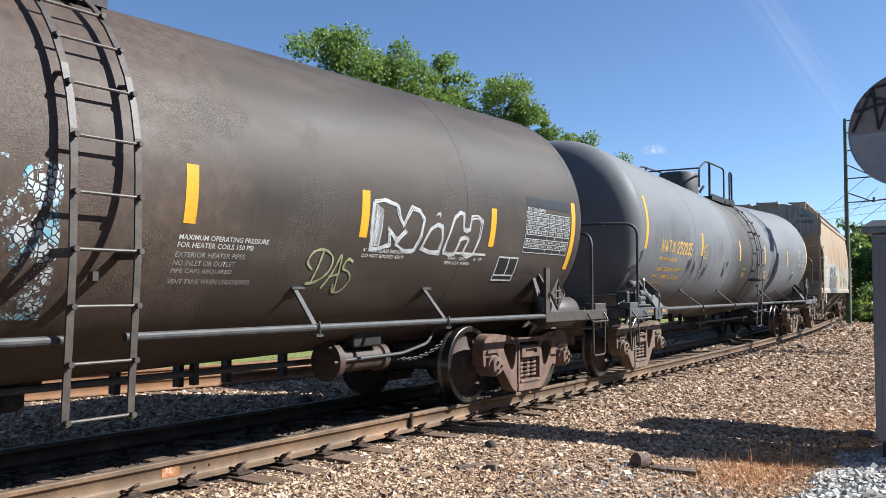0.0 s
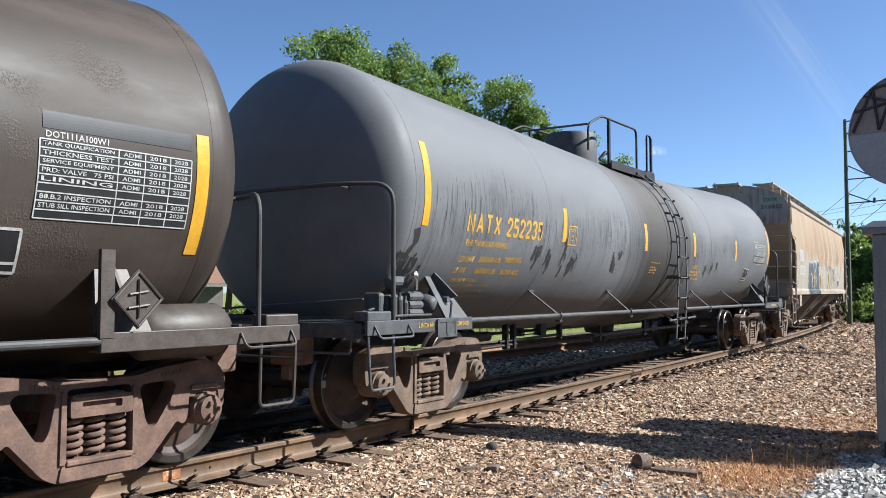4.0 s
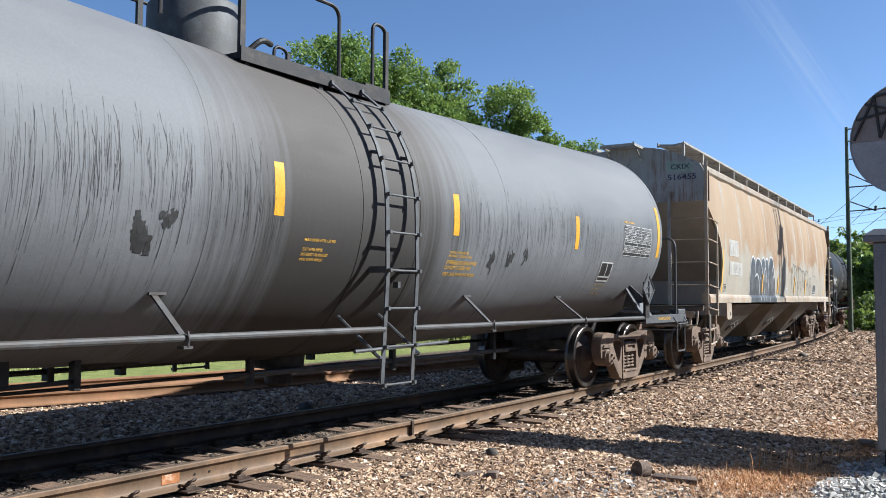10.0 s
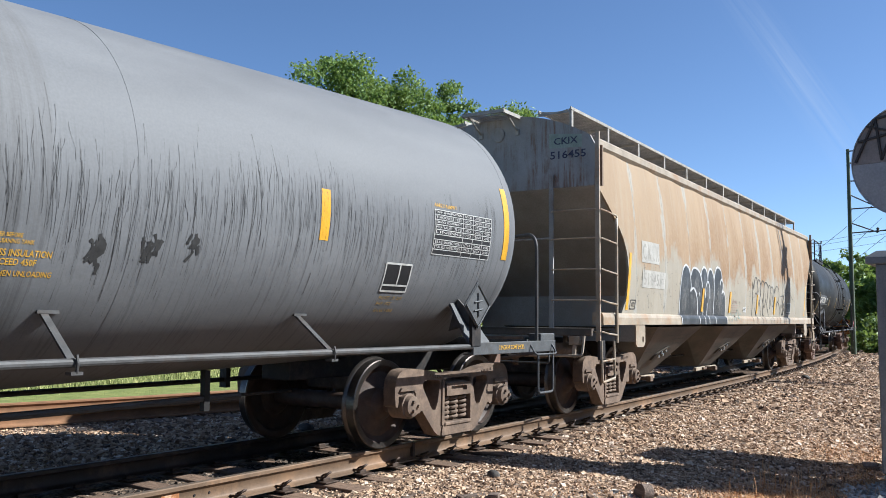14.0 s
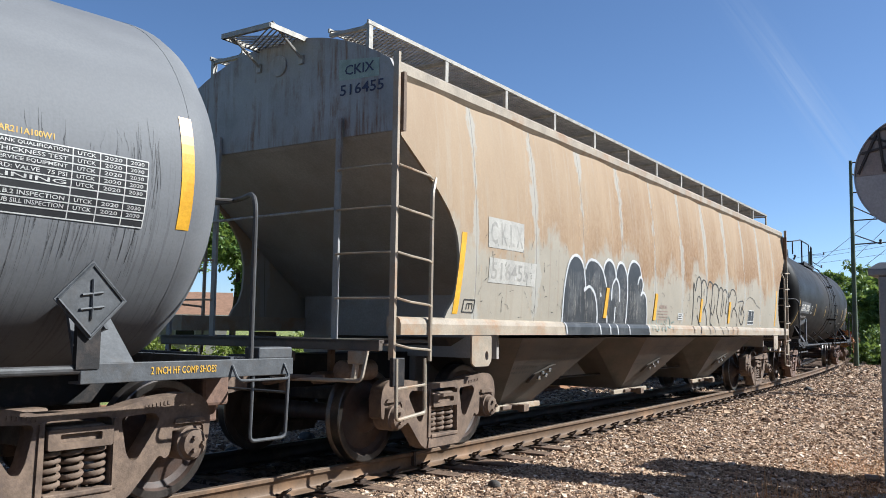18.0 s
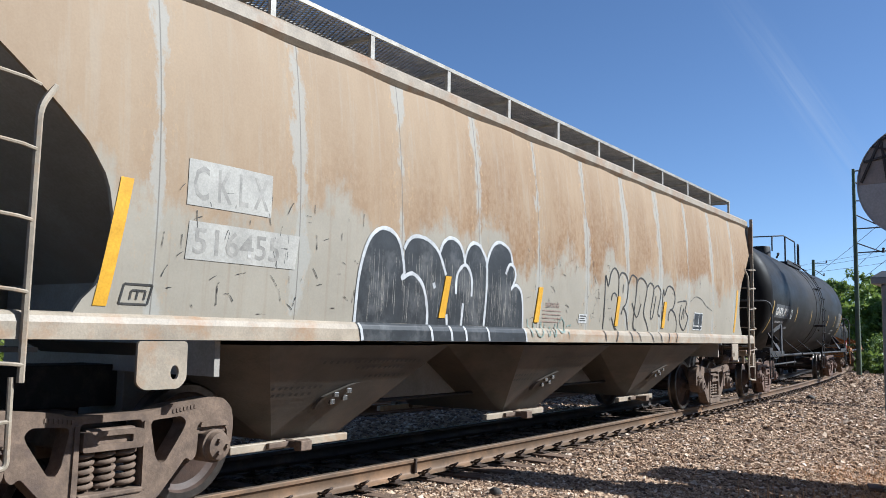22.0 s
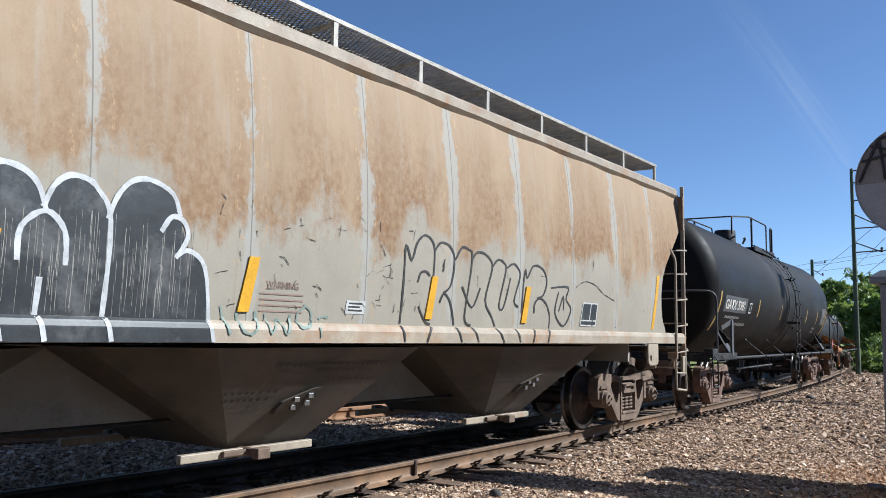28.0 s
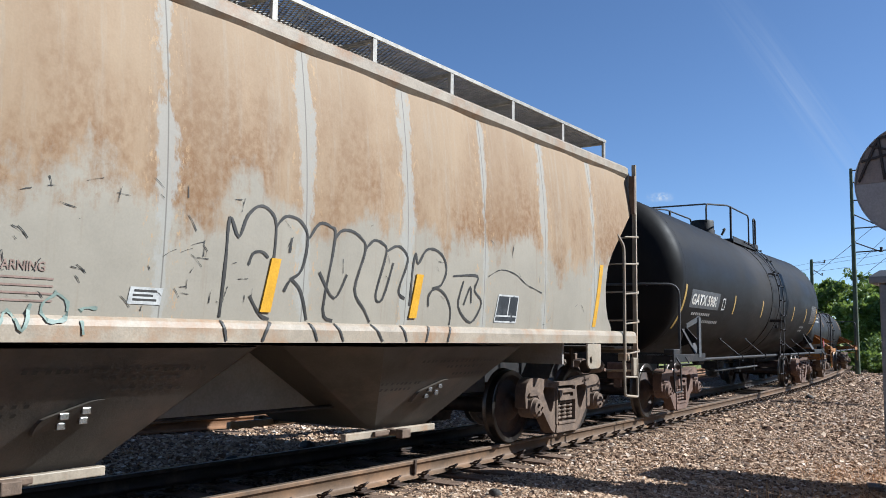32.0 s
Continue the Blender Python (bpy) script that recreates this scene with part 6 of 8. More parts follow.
    tube(bm, [(-6.4, -0.55, 0.62), (6.4, -0.55, 0.62)], 0.02, 8)
    part("brake_pipe", bm, M_DARK, car)
    # paint, tape and graffiti
    S = lambda x, z, lift=0.004: hopper_side(x, z, 0.001 + lift * 0.22)
    for x, dx in ((-7.10, -0.14), (6.96, -0.20)):
        patch("reflective_strip", [(x, 2.32), (x + 0.10, 2.32), (x + 0.10 + dx, 1.48), (x + dx, 1.48)], S, M_YELLOW, car, "long yellow reflective tape by the edge", 0.008, 10)
    for x in (-3.37, -1.37, 0.98, 2.86):
        bm = bmesh.new()
        corners = ((x, 1.92), (x + 0.10, 1.92), (x + 0.02, 1.50), (x - 0.09, 1.50))
        rings(bm, [[hopper_side(*c, lift) for c in corners] for lift in (0.0, 0.014)])
        part("reflective_strip", bm, M_YELLOW, car, "raised yellow reflective marker")
    p1 = patch("paint_patch", [(-6.56, 2.54), (-5.76, 2.54), (-5.77, 2.21), (-6.57, 2.21)], S, M_SOFTW, car, "white overpainted patch", 0.007)
    letters("reporting_mark", "C K L X", -6.52, -5.80, 2.25, 2.50, S, M_SOFTG, p1, "worn grey stencilled letters", 0.011)
    p2 = patch("paint_patch", [(-6.54, 2.10), (-5.44, 2.10), (-5.48, 1.83), (-6.56, 1.83)], S, M_SOFTW, car, "white overpainted patch", 0.007)
    letters("reporting_mark", "516455", -6.50, -5.66, 1.87, 2.06, S, M_SOFTG, p2, "worn grey stencilled figures", 0.011)
    lines("stencil_frame", [[(-7.02, 1.63), (-6.80, 1.63), (-6.83, 1.50), (-7.05, 1.50), (-7.02, 1.63)], [(-6.97, 1.53), (-6.96, 1.59), (-6.85, 1.59), (-6.86, 1.53)], [(-6.92, 1.53), (-6.91, 1.59)]], 0.014, S, M_BLACKTXT, car, "small black stencil frame", 0.008, straight=True)
    notice_square(car, [(4.37, 1.79), (4.78, 1.79), (4.74, 1.50), (4.30, 1.50)], lambda x, z, l=0: S(x, z, l + 0.006), M_WHITE, M_GRAFFD)
    q = patch("stencil_square", [(-0.24, 1.635), (0.02, 1.635), (0.0, 1.52), (-0.26, 1.52)], S, M_WHITE, car, "small white stencil square", 0.008)
    lines("stencil_bar", [[(-0.21, 1.61), (-0.03, 1.61)], [(-0.22, 1.58), (-0.06, 1.58)], [(-0.22, 1.55), (-0.03, 1.55)]], 0.016, S, M_BLACKTXT, q, "", 0.011)
    letters("lettering", "WARNING", -1.18, -0.84, 1.69, 1.75, S, M_FAINTRED, car, "small faded red warning lettering", 0.009)
    for i in range(4):
        patch("stencil_bar", [(-1.24, 1.655 - i * 0.045), (-0.78, 1.655 - i * 0.045), (-0.78, 1.643 - i * 0.045), (-1.24, 1.643 - i * 0.045)], S, M_FAINTRED, car, "faint pale stencil bar", 0.008, 2)
    END = lambda y, z, lift=0.004: Vector((-8.18 - lift, -y, z))
    m = patch("paint_patch", [(0.80, 3.95), (1.30, 3.90), (1.30, 3.72), (0.80, 3.74)], END, M_MINT, car, "pale green painted patch", 0.004)
    letters("reporting_mark", "CKIX", 0.88, 1.24, 3.78, 3.88, END, M_NAVY, m, "dark stencilled letters", 0.008)
    letters("reporting_mark", "516455", 0.82, 1.36, 3.58, 3.69, END, M_NAVY, car, "navy stencilled figures", 0.006)
    SL = lambda y, z, lift=0.004: Vector((-8.17 + (3.18 - z) * 1.384 - lift, -y, z))
    for s_, a, b, z in (("SPRG 7 OC", 0.92, 1.28, 2.93), ("SPRG 7 IC", 0.94, 1.34, 2.85), ("SPRG 2    06A", 0.96, 1.40, 2.77), ("36 IN  WHEELS", 0.98, 1.42, 2.69)):
        letters("lettering", s_, a, b, z, z + 0.045, SL, M_BLACKTXT, car, "black stencilled lettering", 0.008)
    # filled charcoal bubble letters with white outlines, running on over the sill
    x0, sx, zb = -4.72, 2.99, 1.43
    shapes = [[(-4.72, 1.43), (-4.71, 1.77), (-4.66, 2.0), (-4.56, 2.19), (-4.39, 2.29), (-4.20, 2.26), (-4.09, 2.13), (-4.03, 1.90), (-4.0, 1.43)],
              [(-4.06, 1.43), (-4.05, 2.13), (-3.98, 2.22), (-3.86, 2.27), (-3.67, 2.25), (-3.50, 2.15), (-3.36, 1.93), (-3.29, 1.43)],
              [(-3.52, 1.43), (-3.48, 2.14), (-3.42, 2.25), (-3.30, 2.31), (-3.16, 2.29), (-3.06, 2.21), (-3.0, 2.06), (-2.99, 1.43)],
              [(-3.04, 1.43), (-3.02, 2.08), (-2.96, 2.22), (-2.86, 2.30), (-2.74, 2.295), (-2.66, 2.24), (-2.56, 2.05), (-2.57, 1.43)],
              [(-2.60, 1.43), (-2.58, 2.06), (-2.52, 2.22), (-2.42, 2.33), (-2.28, 2.36), (-2.10, 2.29), (-2.03, 2.14), (-1.96, 1.94), (-1.79, 1.80), (-1.72, 1.43)]]
    for k, sh in enumerate(shapes):
        bm = bmesh.new()
        fine = []
        V2 = [Vector(p) for p in sh]
        for i in range(len(V2) - 1):
            a, b, c, d = V2[max(i - 1, 0)], V2[i], V2[i + 1], V2[min(i + 2, len(V2) - 1)]
            for j in range(5):
                t = j / 5
                fine.append(0.5 * ((2 * b) + (c - a) * t + (2 * a - 5 * b + 4 * c - d) * t * t + (3 * b - a - 3 * c + d) * t ** 3))
        fine.append(V2[-1])
        # columns of quads from the sill up to the outline
        lo, hi = min(p.x for p in fine), max(p.x for p in fine)
        cols = 26
        prev = None
        for i in range(cols + 1):
            x = lo + (hi - lo) * i / cols
            zt = zb
            for a, b in zip(fine, fine[1:]):
                if min(a.x, b.x) <= x <= max(a.x, b.x) and abs(b.x - a.x) > 1e-6:
                    zt = max(zt, a.y + (b.y - a.y) * (x - a.x) / (b.x - a.x))
            col = [bm.verts.new(S(x, zb + (zt - zb) * j / 4, 0.009 + 0.0004 * k)) for j in range(5)]
            if prev:
                for j in range(4):
                    bm.faces.new((prev[j], col[j], col[j + 1], prev[j + 1]))
            prev = col
        part("graffiti_fill", bm, M_GRAFFD, car, "charcoal spray-painted bubble letter")
    outl = [shapes[0][:8], [(-4.03, 1.90), (-4.07, 1.85), (-3.91, 1.91), (-3.74, 1.81), (-3.65, 1.60), (-3.63, 1.43)], shapes[1][1:7],
            shapes[2][1:7], [(-3.16, 1.75), (-3.15, 1.95), (-3.0, 2.06), (-2.87, 1.95), (-2.85, 1.74)], shapes[3][1:], [(-3.01, 1.66), (-3.02, 1.43)],
            shapes[4][1:7], [(-2.18, 2.02), (-2.10, 2.13), (-2.0, 2.11), (-1.96, 2.0), (-2.05, 1.85)], [(-2.05, 1.86), (-1.94, 1.91), (-1.79, 1.80), (-1.72, 1.43)], [(-3.31, 1.54), (-3.29, 1.43)], [(-3.57, 1.84), (-3.54, 1.79)]]
    for o in outl:
        lines("graffiti_outline", [o], 0.036, S, M_GRAFF, car, "white spray-painted outline", 0.013, 0.15)
    def SILL(x, z, lift=0.004):
        """Point on the rounded face of the near side sill."""
        y = 1.585
        for (za, ya), (zb, yb) in zip(((1.37, 1.585), (1.41, 1.572), (1.43, 1.55)), ((1.41, 1.572), (1.43, 1.55), (1.437, 1.52))):
            if z > za:
                y = ya + (yb - ya) * min(1.0, (z - za) / (zb - za))
        return Vector((x, -y - lift, z))
    patch("graffiti_fill", [(x0 + 0.01, 1.432), (x0 + sx * 0.995, 1.432), (x0 + sx * 1.01, 1.272), (x0 + 0.05, 1.272)], SILL, M_GRAFFD, car, "charcoal spray paint running over the sill", 0.006, 16)
    for a in (0.01, 0.365, 0.48, 0.57, 0.72, 0.995):
        lines("graffiti_outline", [[(x0 + a * sx, 1.43), (x0 + a * sx + 0.02, 1.37), (x0 + a * sx + 0.04, 1.275)]], 0.035, SILL, M_GRAFF, car, "white spray paint running over the sill", 0.009)
    # thin dark outline letters further on
    thin = [[(0.51, 1.45), (0.53, 1.85), (0.55, 2.19), (0.64, 2.05), (0.72, 2.22), (0.84, 2.31), (0.96, 2.28), (1.02, 2.17), (1.0, 1.85), (0.95, 1.70)], [(0.75, 1.85), (0.79, 1.94), (0.88, 1.96), (0.95, 1.92)],
            [(1.02, 2.17), (1.10, 2.25), (1.18, 2.27), (1.30, 2.24), (1.38, 2.12), (1.33, 1.86), (1.20, 1.76), (1.14, 1.67)], [(1.20, 1.78), (1.33, 1.68), (1.42, 1.45)], [(0.78, 1.62), (0.90, 1.48), (1.0, 1.45)], [(1.20, 2.10), (1.18, 1.98)],
            [(1.40, 2.12), (1.51, 2.25), (1.64, 2.24), (1.70, 2.15), (1.60, 1.55), (1.72, 1.45)], [(1.53, 1.85), (1.72, 1.64), (1.86, 1.85)], [(1.70, 2.15), (1.78, 2.22), (1.90, 2.23), (2.03, 2.18), (2.09, 2.08), (1.97, 1.73), (2.12, 1.55), (2.20, 1.45)],
            [(2.10, 2.10), (2.21, 2.18), (2.34, 2.16), (2.39, 2.08), (2.26, 1.70), (2.36, 1.66), (2.50, 2.0)], [(2.40, 2.10), (2.55, 2.16), (2.66, 2.13), (2.72, 2.03), (2.60, 1.75), (2.70, 1.68)],
            [(2.78, 1.62), (2.80, 1.95), (2.84, 2.12), (2.88, 2.02), (3.0, 2.16), (3.14, 2.18), (3.28, 2.12), (3.34, 1.99), (3.26, 1.84), (3.12, 1.80)], [(3.07, 1.62), (3.07, 1.73), (3.18, 1.80), (3.34, 1.74), (3.44, 1.60), (3.44, 1.45)],
            [(3.46, 1.94), (3.93, 1.97), (3.88, 1.82), (4.03, 1.69), (3.84, 1.48), (3.58, 1.64), (3.66, 1.90)], [(3.68, 1.66), (3.80, 1.85), (3.82, 1.68)]]
    for o in thin:
        lines("graffiti", [o], 0.024, S, M_BLACKTXT, car, "thin dark spray-painted letters", 0.010, 0.25)
    for a, b in ((0.51, 0.55), (1.0, 0.90), (1.42, 1.50), (1.72, 1.82), (2.20, 2.34), (2.62, 2.70), (3.07, 3.00), (3.44, 3.36)):
        lines("graffiti", [[(a, 1.43), ((a + b) / 2, 1.375), (b, 1.28)]], 0.022, SILL, M_BLACKTXT, car, "thin dark spray paint running over the sill", 0.008, 0.3)
    # crack in the paint that wanders towards the end
    lines("paint_crack", [[(4.15, 1.98), (4.40, 2.07), (4.70, 2.04), (4.95, 1.94), (5.15, 1.90), (5.35, 1.86)]], 0.010, S, M_BLACKTXT, car, "dark cracked line in the paint", 0.010, 0.6)
    teal = lambda pts: [(-1.62 + a * 1.15, 1.30 + b * 0.28) for a, b in pts]
    over = lambda x, z, lift=0.004: SILL(x, z, lift) if z < 1.437 else S(x, z, lift)
    for o in ([(0.0, 0.85), (0.03, 0.45), (0.06, 0.1)], [(0.14, 0.75), (0.16, 0.25), (0.24, 0.12), (0.30, 0.35), (0.30, 0.75)], [(0.38, 0.70), (0.42, 0.15), (0.50, 0.55), (0.56, 0.12), (0.62, 0.70)],
              [(0.76, 0.95), (0.68, 0.70), (0.70, 0.35), (0.80, 0.40), (0.82, 0.75), (0.74, 0.98)], [(0.90, 0.05), (0.90, 0.60), (1.0, 0.65)]):
        lines("graffiti", [teal(o)], 0.020, over, M_GRAFFT, car, "faint teal spray-painted tag", 0.010, 0.5)
    rnd = random.Random(8)
    bm = bmesh.new()
    for k in range(150):
        x, z = rnd.uniform(-4.6, -1.85), rnd.uniform(1.62, 2.15)
        l = rnd.uniform(0.08, 0.5)
        stroke(bm, [(x, min(z, 2.1)), (x + rnd.uniform(-0.006, 0.006), max(z - l * 0.5, 1.45)), (x, max(z - l, 1.44))], rnd.uniform(0.0015, 0.004), S, 0.012, 2, 0.7)
    tagged(part("paint_run", bm, M_SOFTG, car, "pale thin runs over the dark graffiti"), kind="stuff")
    rnd = random.Random(3)
    bm = bmesh.new()
    for k in range(150):
        x, z = rnd.choice((rnd.uniform(-6.9, -4.6), rnd.uniform(-1.7, 0.6), rnd.uniform(-6.9, 6.5))), rnd.uniform(1.45, 2.35)
        a, l = rnd.choice((1.4, 1.6, 0.2, 2.4)) + rnd.gauss(0, 0.2), rnd.uniform(0.02, 0.13)
        stroke(bm, [(x, z), (x + l * math.cos(a) * 0.5, z + l * math.sin(a) * 0.6), (x + l * math.cos(a), z + l * math.sin(a))], rnd.uniform(0.003, 0.006), S, 0.009, 2, 0.8)
    tagged(part("scratch", bm, M_BLACKTXT, car, "dark scratches and scuffs on the flank"), kind="stuff")
    return car


# ---- ground, ballast and track ----
def ballast_sheet():
    m, nt, b = material("gravel_bed", 0.95)
    v = coords(nt, space="Object")
    vor = nt.nodes.new("ShaderNodeTexVoronoi")
    vor.inputs["Scale"].default_value = 26
    nt.links.new(v, vor.inputs["Vector"])
    bw = nt.nodes.new("ShaderNodeSeparateColor")
    nt.links.new(vor.outputs["Color"], bw.inputs[0])
    stone = ramp(nt, bw.outputs[0], [(0.0, (0.04, 0.028, 0.02)), (0.35, (0.11, 0.073, 0.046)), (0.7, (0.18, 0.125, 0.08)), (1.0, (0.28, 0.21, 0.15))])
    # shade in the crevices between stones, multiplied into the bed colour
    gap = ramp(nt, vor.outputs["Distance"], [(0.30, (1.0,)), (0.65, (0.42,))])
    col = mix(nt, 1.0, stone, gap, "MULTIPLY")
    sep = nt.nodes.new("ShaderNodeSeparateXYZ")
    nt.links.new(v, sep.inputs[0])
    grass = ramp(nt, noise_tex(nt, v, 3.0, 6, 0.7), [(0.3, (0.10, 0.13, 0.03)), (0.55, (0.20, 0.22, 0.06)), (0.75, (0.30, 0.26, 0.10))])
    k = nt.nodes.new("ShaderNodeMath")
    k.operation = "MULTIPLY_ADD"
    nt.links.new(noise_tex(nt, v, 0.7, 4), k.inputs[0])
    k.inputs[1].default_value = 2.0
    nt.links.new(sep.outputs[1], k.inputs[2])
    col = mix(nt, map_range(nt, k.outputs[0], 9.3, 10.2, 0.0, 1.0), col, grass)
    nt.links.new(col, b.inputs["Base Color"])
    bump(nt, b, gap, 0.9, 0.03)
    return m


def stone_material(name, stops):
    m, nt, b = material(name, 0.9)
    g = nt.nodes.new("ShaderNodeNewGeometry")
    col = ramp(nt, g.outputs["Random Per Island"], stops)
    fine = noise_tex(nt, coords(nt), 70, 3)
    col = mix(nt, 0.35, col, ramp(nt, fine, [(0.3, (0.45,)), (0.7, (1.0,))]), "MULTIPLY")
    nt.links.new(col, b.inputs["Base Color"])
    return m


def wood_material(name, dark, light):
    m, nt, b = material(name, 0.85)
    grain = noise_tex(nt, coords(nt, (14, 1.2, 14)), 3.0, 6, 0.7)
    o = nt.nodes.new("ShaderNodeObjectInfo")
    col = ramp(nt, grain, [(0.3, dark), (0.7, light)])
    col = mix(nt, 0.5, col, ramp(nt, o.outputs["Random"], [(0.0, (0.5,)), (1.0, (1.0,))]), "MULTIPLY")
    nt.links.new(col, b.inputs["Base Color"])
    bump(nt, b, grain, 0.6, 0.02)
    return m


M_BED = ballast_sheet()
M_STONE = stone_material("ballast_stone", [(0.0, (0.07, 0.05, 0.037)), (0.2, (0.18, 0.112, 0.068)), (0.5, (0.335, 0.222, 0.138)), (0.85, (0.50, 0.352, 0.228)), (1.0, (0.70, 0.58, 0.46))])
# darker ballast colours: the train's shade between the rails is painted in
M_STONE_SHADED = stone_material("shade_dark_stone", [(0.0, (0.014, 0.012, 0.010)), (0.5, (0.055, 0.042, 0.032)), (0.9, (0.13, 0.098, 0.072)), (1.0, (0.26, 0.20, 0.15))])
M_STONE_W = stone_material("white_gravel_stone", [(0.0, (0.13, 0.12, 0.108)), (0.4, (0.34, 0.325, 0.295)), (1.0, (0.68, 0.65, 0.60))])
M_STONE_G = stone_material("grey_gravel_stone", [(0.0, (0.09, 0.09, 0.09)), (0.6, (0.22, 0.21, 0.20)), (1.0, (0.40, 0.38, 0.36))])
M_RAIL = plain("worn_brown_rail", (0.18, 0.116, 0.070), 0.6, 0.1, 0.25, 3.0, (0.22, 0.13, 0.07), 50, 0.15)
M_RAIL_TOP = plain("polished_rail_head", (0.185, 0.135, 0.095), 0.5, 0.2, 0.2, 4.0, bmp=0.03)
M_RUST = plain("orange_rusty_rail", (0.30, 0.160, 0.080), 0.8, 0.0, 0.25, 4.0, (0.24, 0.12, 0.06), 60, 0.25)
M_TIE = wood_material("weathered_tie_wood", (0.075, 0.048, 0.032), (0.235, 0.155, 0.105))
# far rail's steel, with the shadow under the train put into its colour
M_RAIL_SHADED = plain("shade_dark_rail", (0.040, 0.032, 0.028), 0.55, 0.0, 0.35, 5.0, (0.075, 0.05, 0.036), 50, 0.15)
M_CLIP = plain("dark_clip_steel", (0.085, 0.058, 0.043), 0.6, 0.3, 0.4, 20)
M_SPOT = plain("bright_orange_rust", (0.42, 0.17, 0.06), 0.7, 0, 0.3, 20, (0.55, 0.40, 0.28), 60)

axis_x = [-600.0, -250, -120, -60, -30, -15]
while axis_x[-1] < 30:
    axis_x.append(axis_x[-1] + (0.30 if -1 < axis_x[-1] < 22 else 1.0))
while axis_x[-1] < 3500:
    axis_x.append(axis_x[-1] * 1.12)
axis_y = [-900.0, -300, -120, -50, -25, -14]
while axis_y[-1] < 16:
    axis_y.append(axis_y[-1] + (0.28 if -7 < axis_y[-1] < 10 else 0.8))
while axis_y[-1] < 3500:
    axis_y.append(axis_y[-1] * 1.14)
gv = [(x, y, ground_z(x, y)) for x in axis_x for y in axis_y]
ny = len(axis_y)
gf = [(i * ny + j, (i + 1) * ny + j, (i + 1) * ny + j + 1, i * ny + j + 1) for i in range(len(axis_x) - 1) for j in range(ny - 1)]
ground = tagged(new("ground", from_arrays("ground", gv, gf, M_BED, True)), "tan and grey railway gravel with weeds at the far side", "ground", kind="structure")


def scatter(name, spots, mat, label, seed, flat=0.85):
    """Broken stones at (x, y, z, size), joined."""
    rs = np.random.RandomState(seed)
    bm = bmesh.new()
    bmesh.ops.create_cube(bm, size=1.3)
    bmesh.ops.triangulate(bm, faces=list(bm.faces))
    base = np.array([v.co[:] for v in bm.verts])
    tri = np.array([[v.index for v in f.verts] for f in bm.faces])
    bm.free()
    S = np.asarray(spots, dtype=float)
    n, nv = len(S), len(base)
    sh = np.stack([(base + rs.uniform(-0.36, 0.36, (nv, 3))) * rs.uniform(0.7, 1.35, (1, 3)) for _ in range(24)])
    ang = rs.uniform(0, 2 * math.pi, (n, 3))
    c, s = np.cos(ang), np.sin(ang)
    pts = sh[rs.randint(0, 24, n)].copy()
    for ax, (i, j) in enumerate(((1, 2), (0, 2), (0, 1))):
        a, b = pts[:, :, i].copy(), pts[:, :, j].copy()
        pts[:, :, i] = a * c[:, ax:ax + 1] - b * s[:, ax:ax + 1]
        pts[:, :, j] = a * s[:, ax:ax + 1] + b * c[:, ax:ax + 1]
    pts *= S[:, None, 3:4]
    pts[:, :, 2] *= flat
    pts += S[:, None, :3]
    faces = (tri[None] + (np.arange(n) * nv)[:, None, None]).reshape(-1, 3)
    me = bpy.data.meshes.new(name)
    me.vertices.add(n * nv)
    me.vertices.foreach_set("co", pts.reshape(-1))
    me.loops.add(faces.size)
    me.loops.foreach_set("vertex_index", faces.reshape(-1).astype(np.int32))
    me.polygons.add(len(faces))
    me.polygons.foreach_set("loop_start", np.arange(0, faces.size, 3, dtype=np.int32))
    me.update(calc_edges=True)
    me.shade_flat()
    me.materials.append(mat)
    return tagged(new(name, me), label, "gravel", kind="stuff")


def track_v(x, y):
    q = max(x - CURVE_START, 0.0)
    return y - CURVE * q * q / 2


def white_area(x, y):
    return x > 7.4 and y < -4.60 - 0.2 * max(0.0, x - 10.2) + 0.06 * math.sin(x * 5) + 0.03 * math.sin(x * 13)


def spread(x0, x1, y0, y1, per_m2, lo, hi, seed, test=None):
    rs = random.Random(seed)
    out = []
    for _ in range(int((x1 - x0) * (y1 - y0) * per_m2)):
        x, y = rs.uniform(x0, x1), rs.uniform(y0, y1)
        v = track_v(x, y)
        if abs(abs(v) - 0.755) < 0.10 or (test and not test(x, y)):
            continue
        u = x
        tie = ((u / 0.52) % 1.0) < 0.40
        z = ground_z(x, y)
        if abs(v) < 1.30:
            if tie and rs.random() < (0.45 if abs(v) > 0.95 else 0.75):
                continue
            z -= 0.015
        sz = rs.uniform(lo, hi) * (1.5 if rs.random() < 0.04 else 1.0)
        out.append((x, y, z + sz * rs.uniform(0.0, 0.35), sz))
    return out


beside = lambda x, y: not white_area(x, y) and 0.82 * x + 0.574 * (y + 6.455) > 6.0 and y > -6.4 + 0.10 * x
near = spread(3.2, 9.5, -4.9, -0.6, 3600, 0.011, 0.024, 1, beside)
near += spread(9.5, 16, -5.6, -0.6, 1900, 0.013, 0.029, 2, beside)
near += spread(16, 30, -5.0, 0.4, 480, 0.020, 0.042, 3, beside)
near += spread(30, 52, -3.5, 2.0, 110, 0.03, 0.06, 4)
near += spread(2.0, 14, 0.95, 5.4, 800, 0.016, 0.034, 5)
near += spread(14, 26, 0.95, 5.4, 220, 0.022, 0.045, 6)
near += spread(-7, 17, -9.5, -0.6, 30, 0.014, 0.034, 13, lambda x, y: not beside(x, y) and not white_area(x, y))
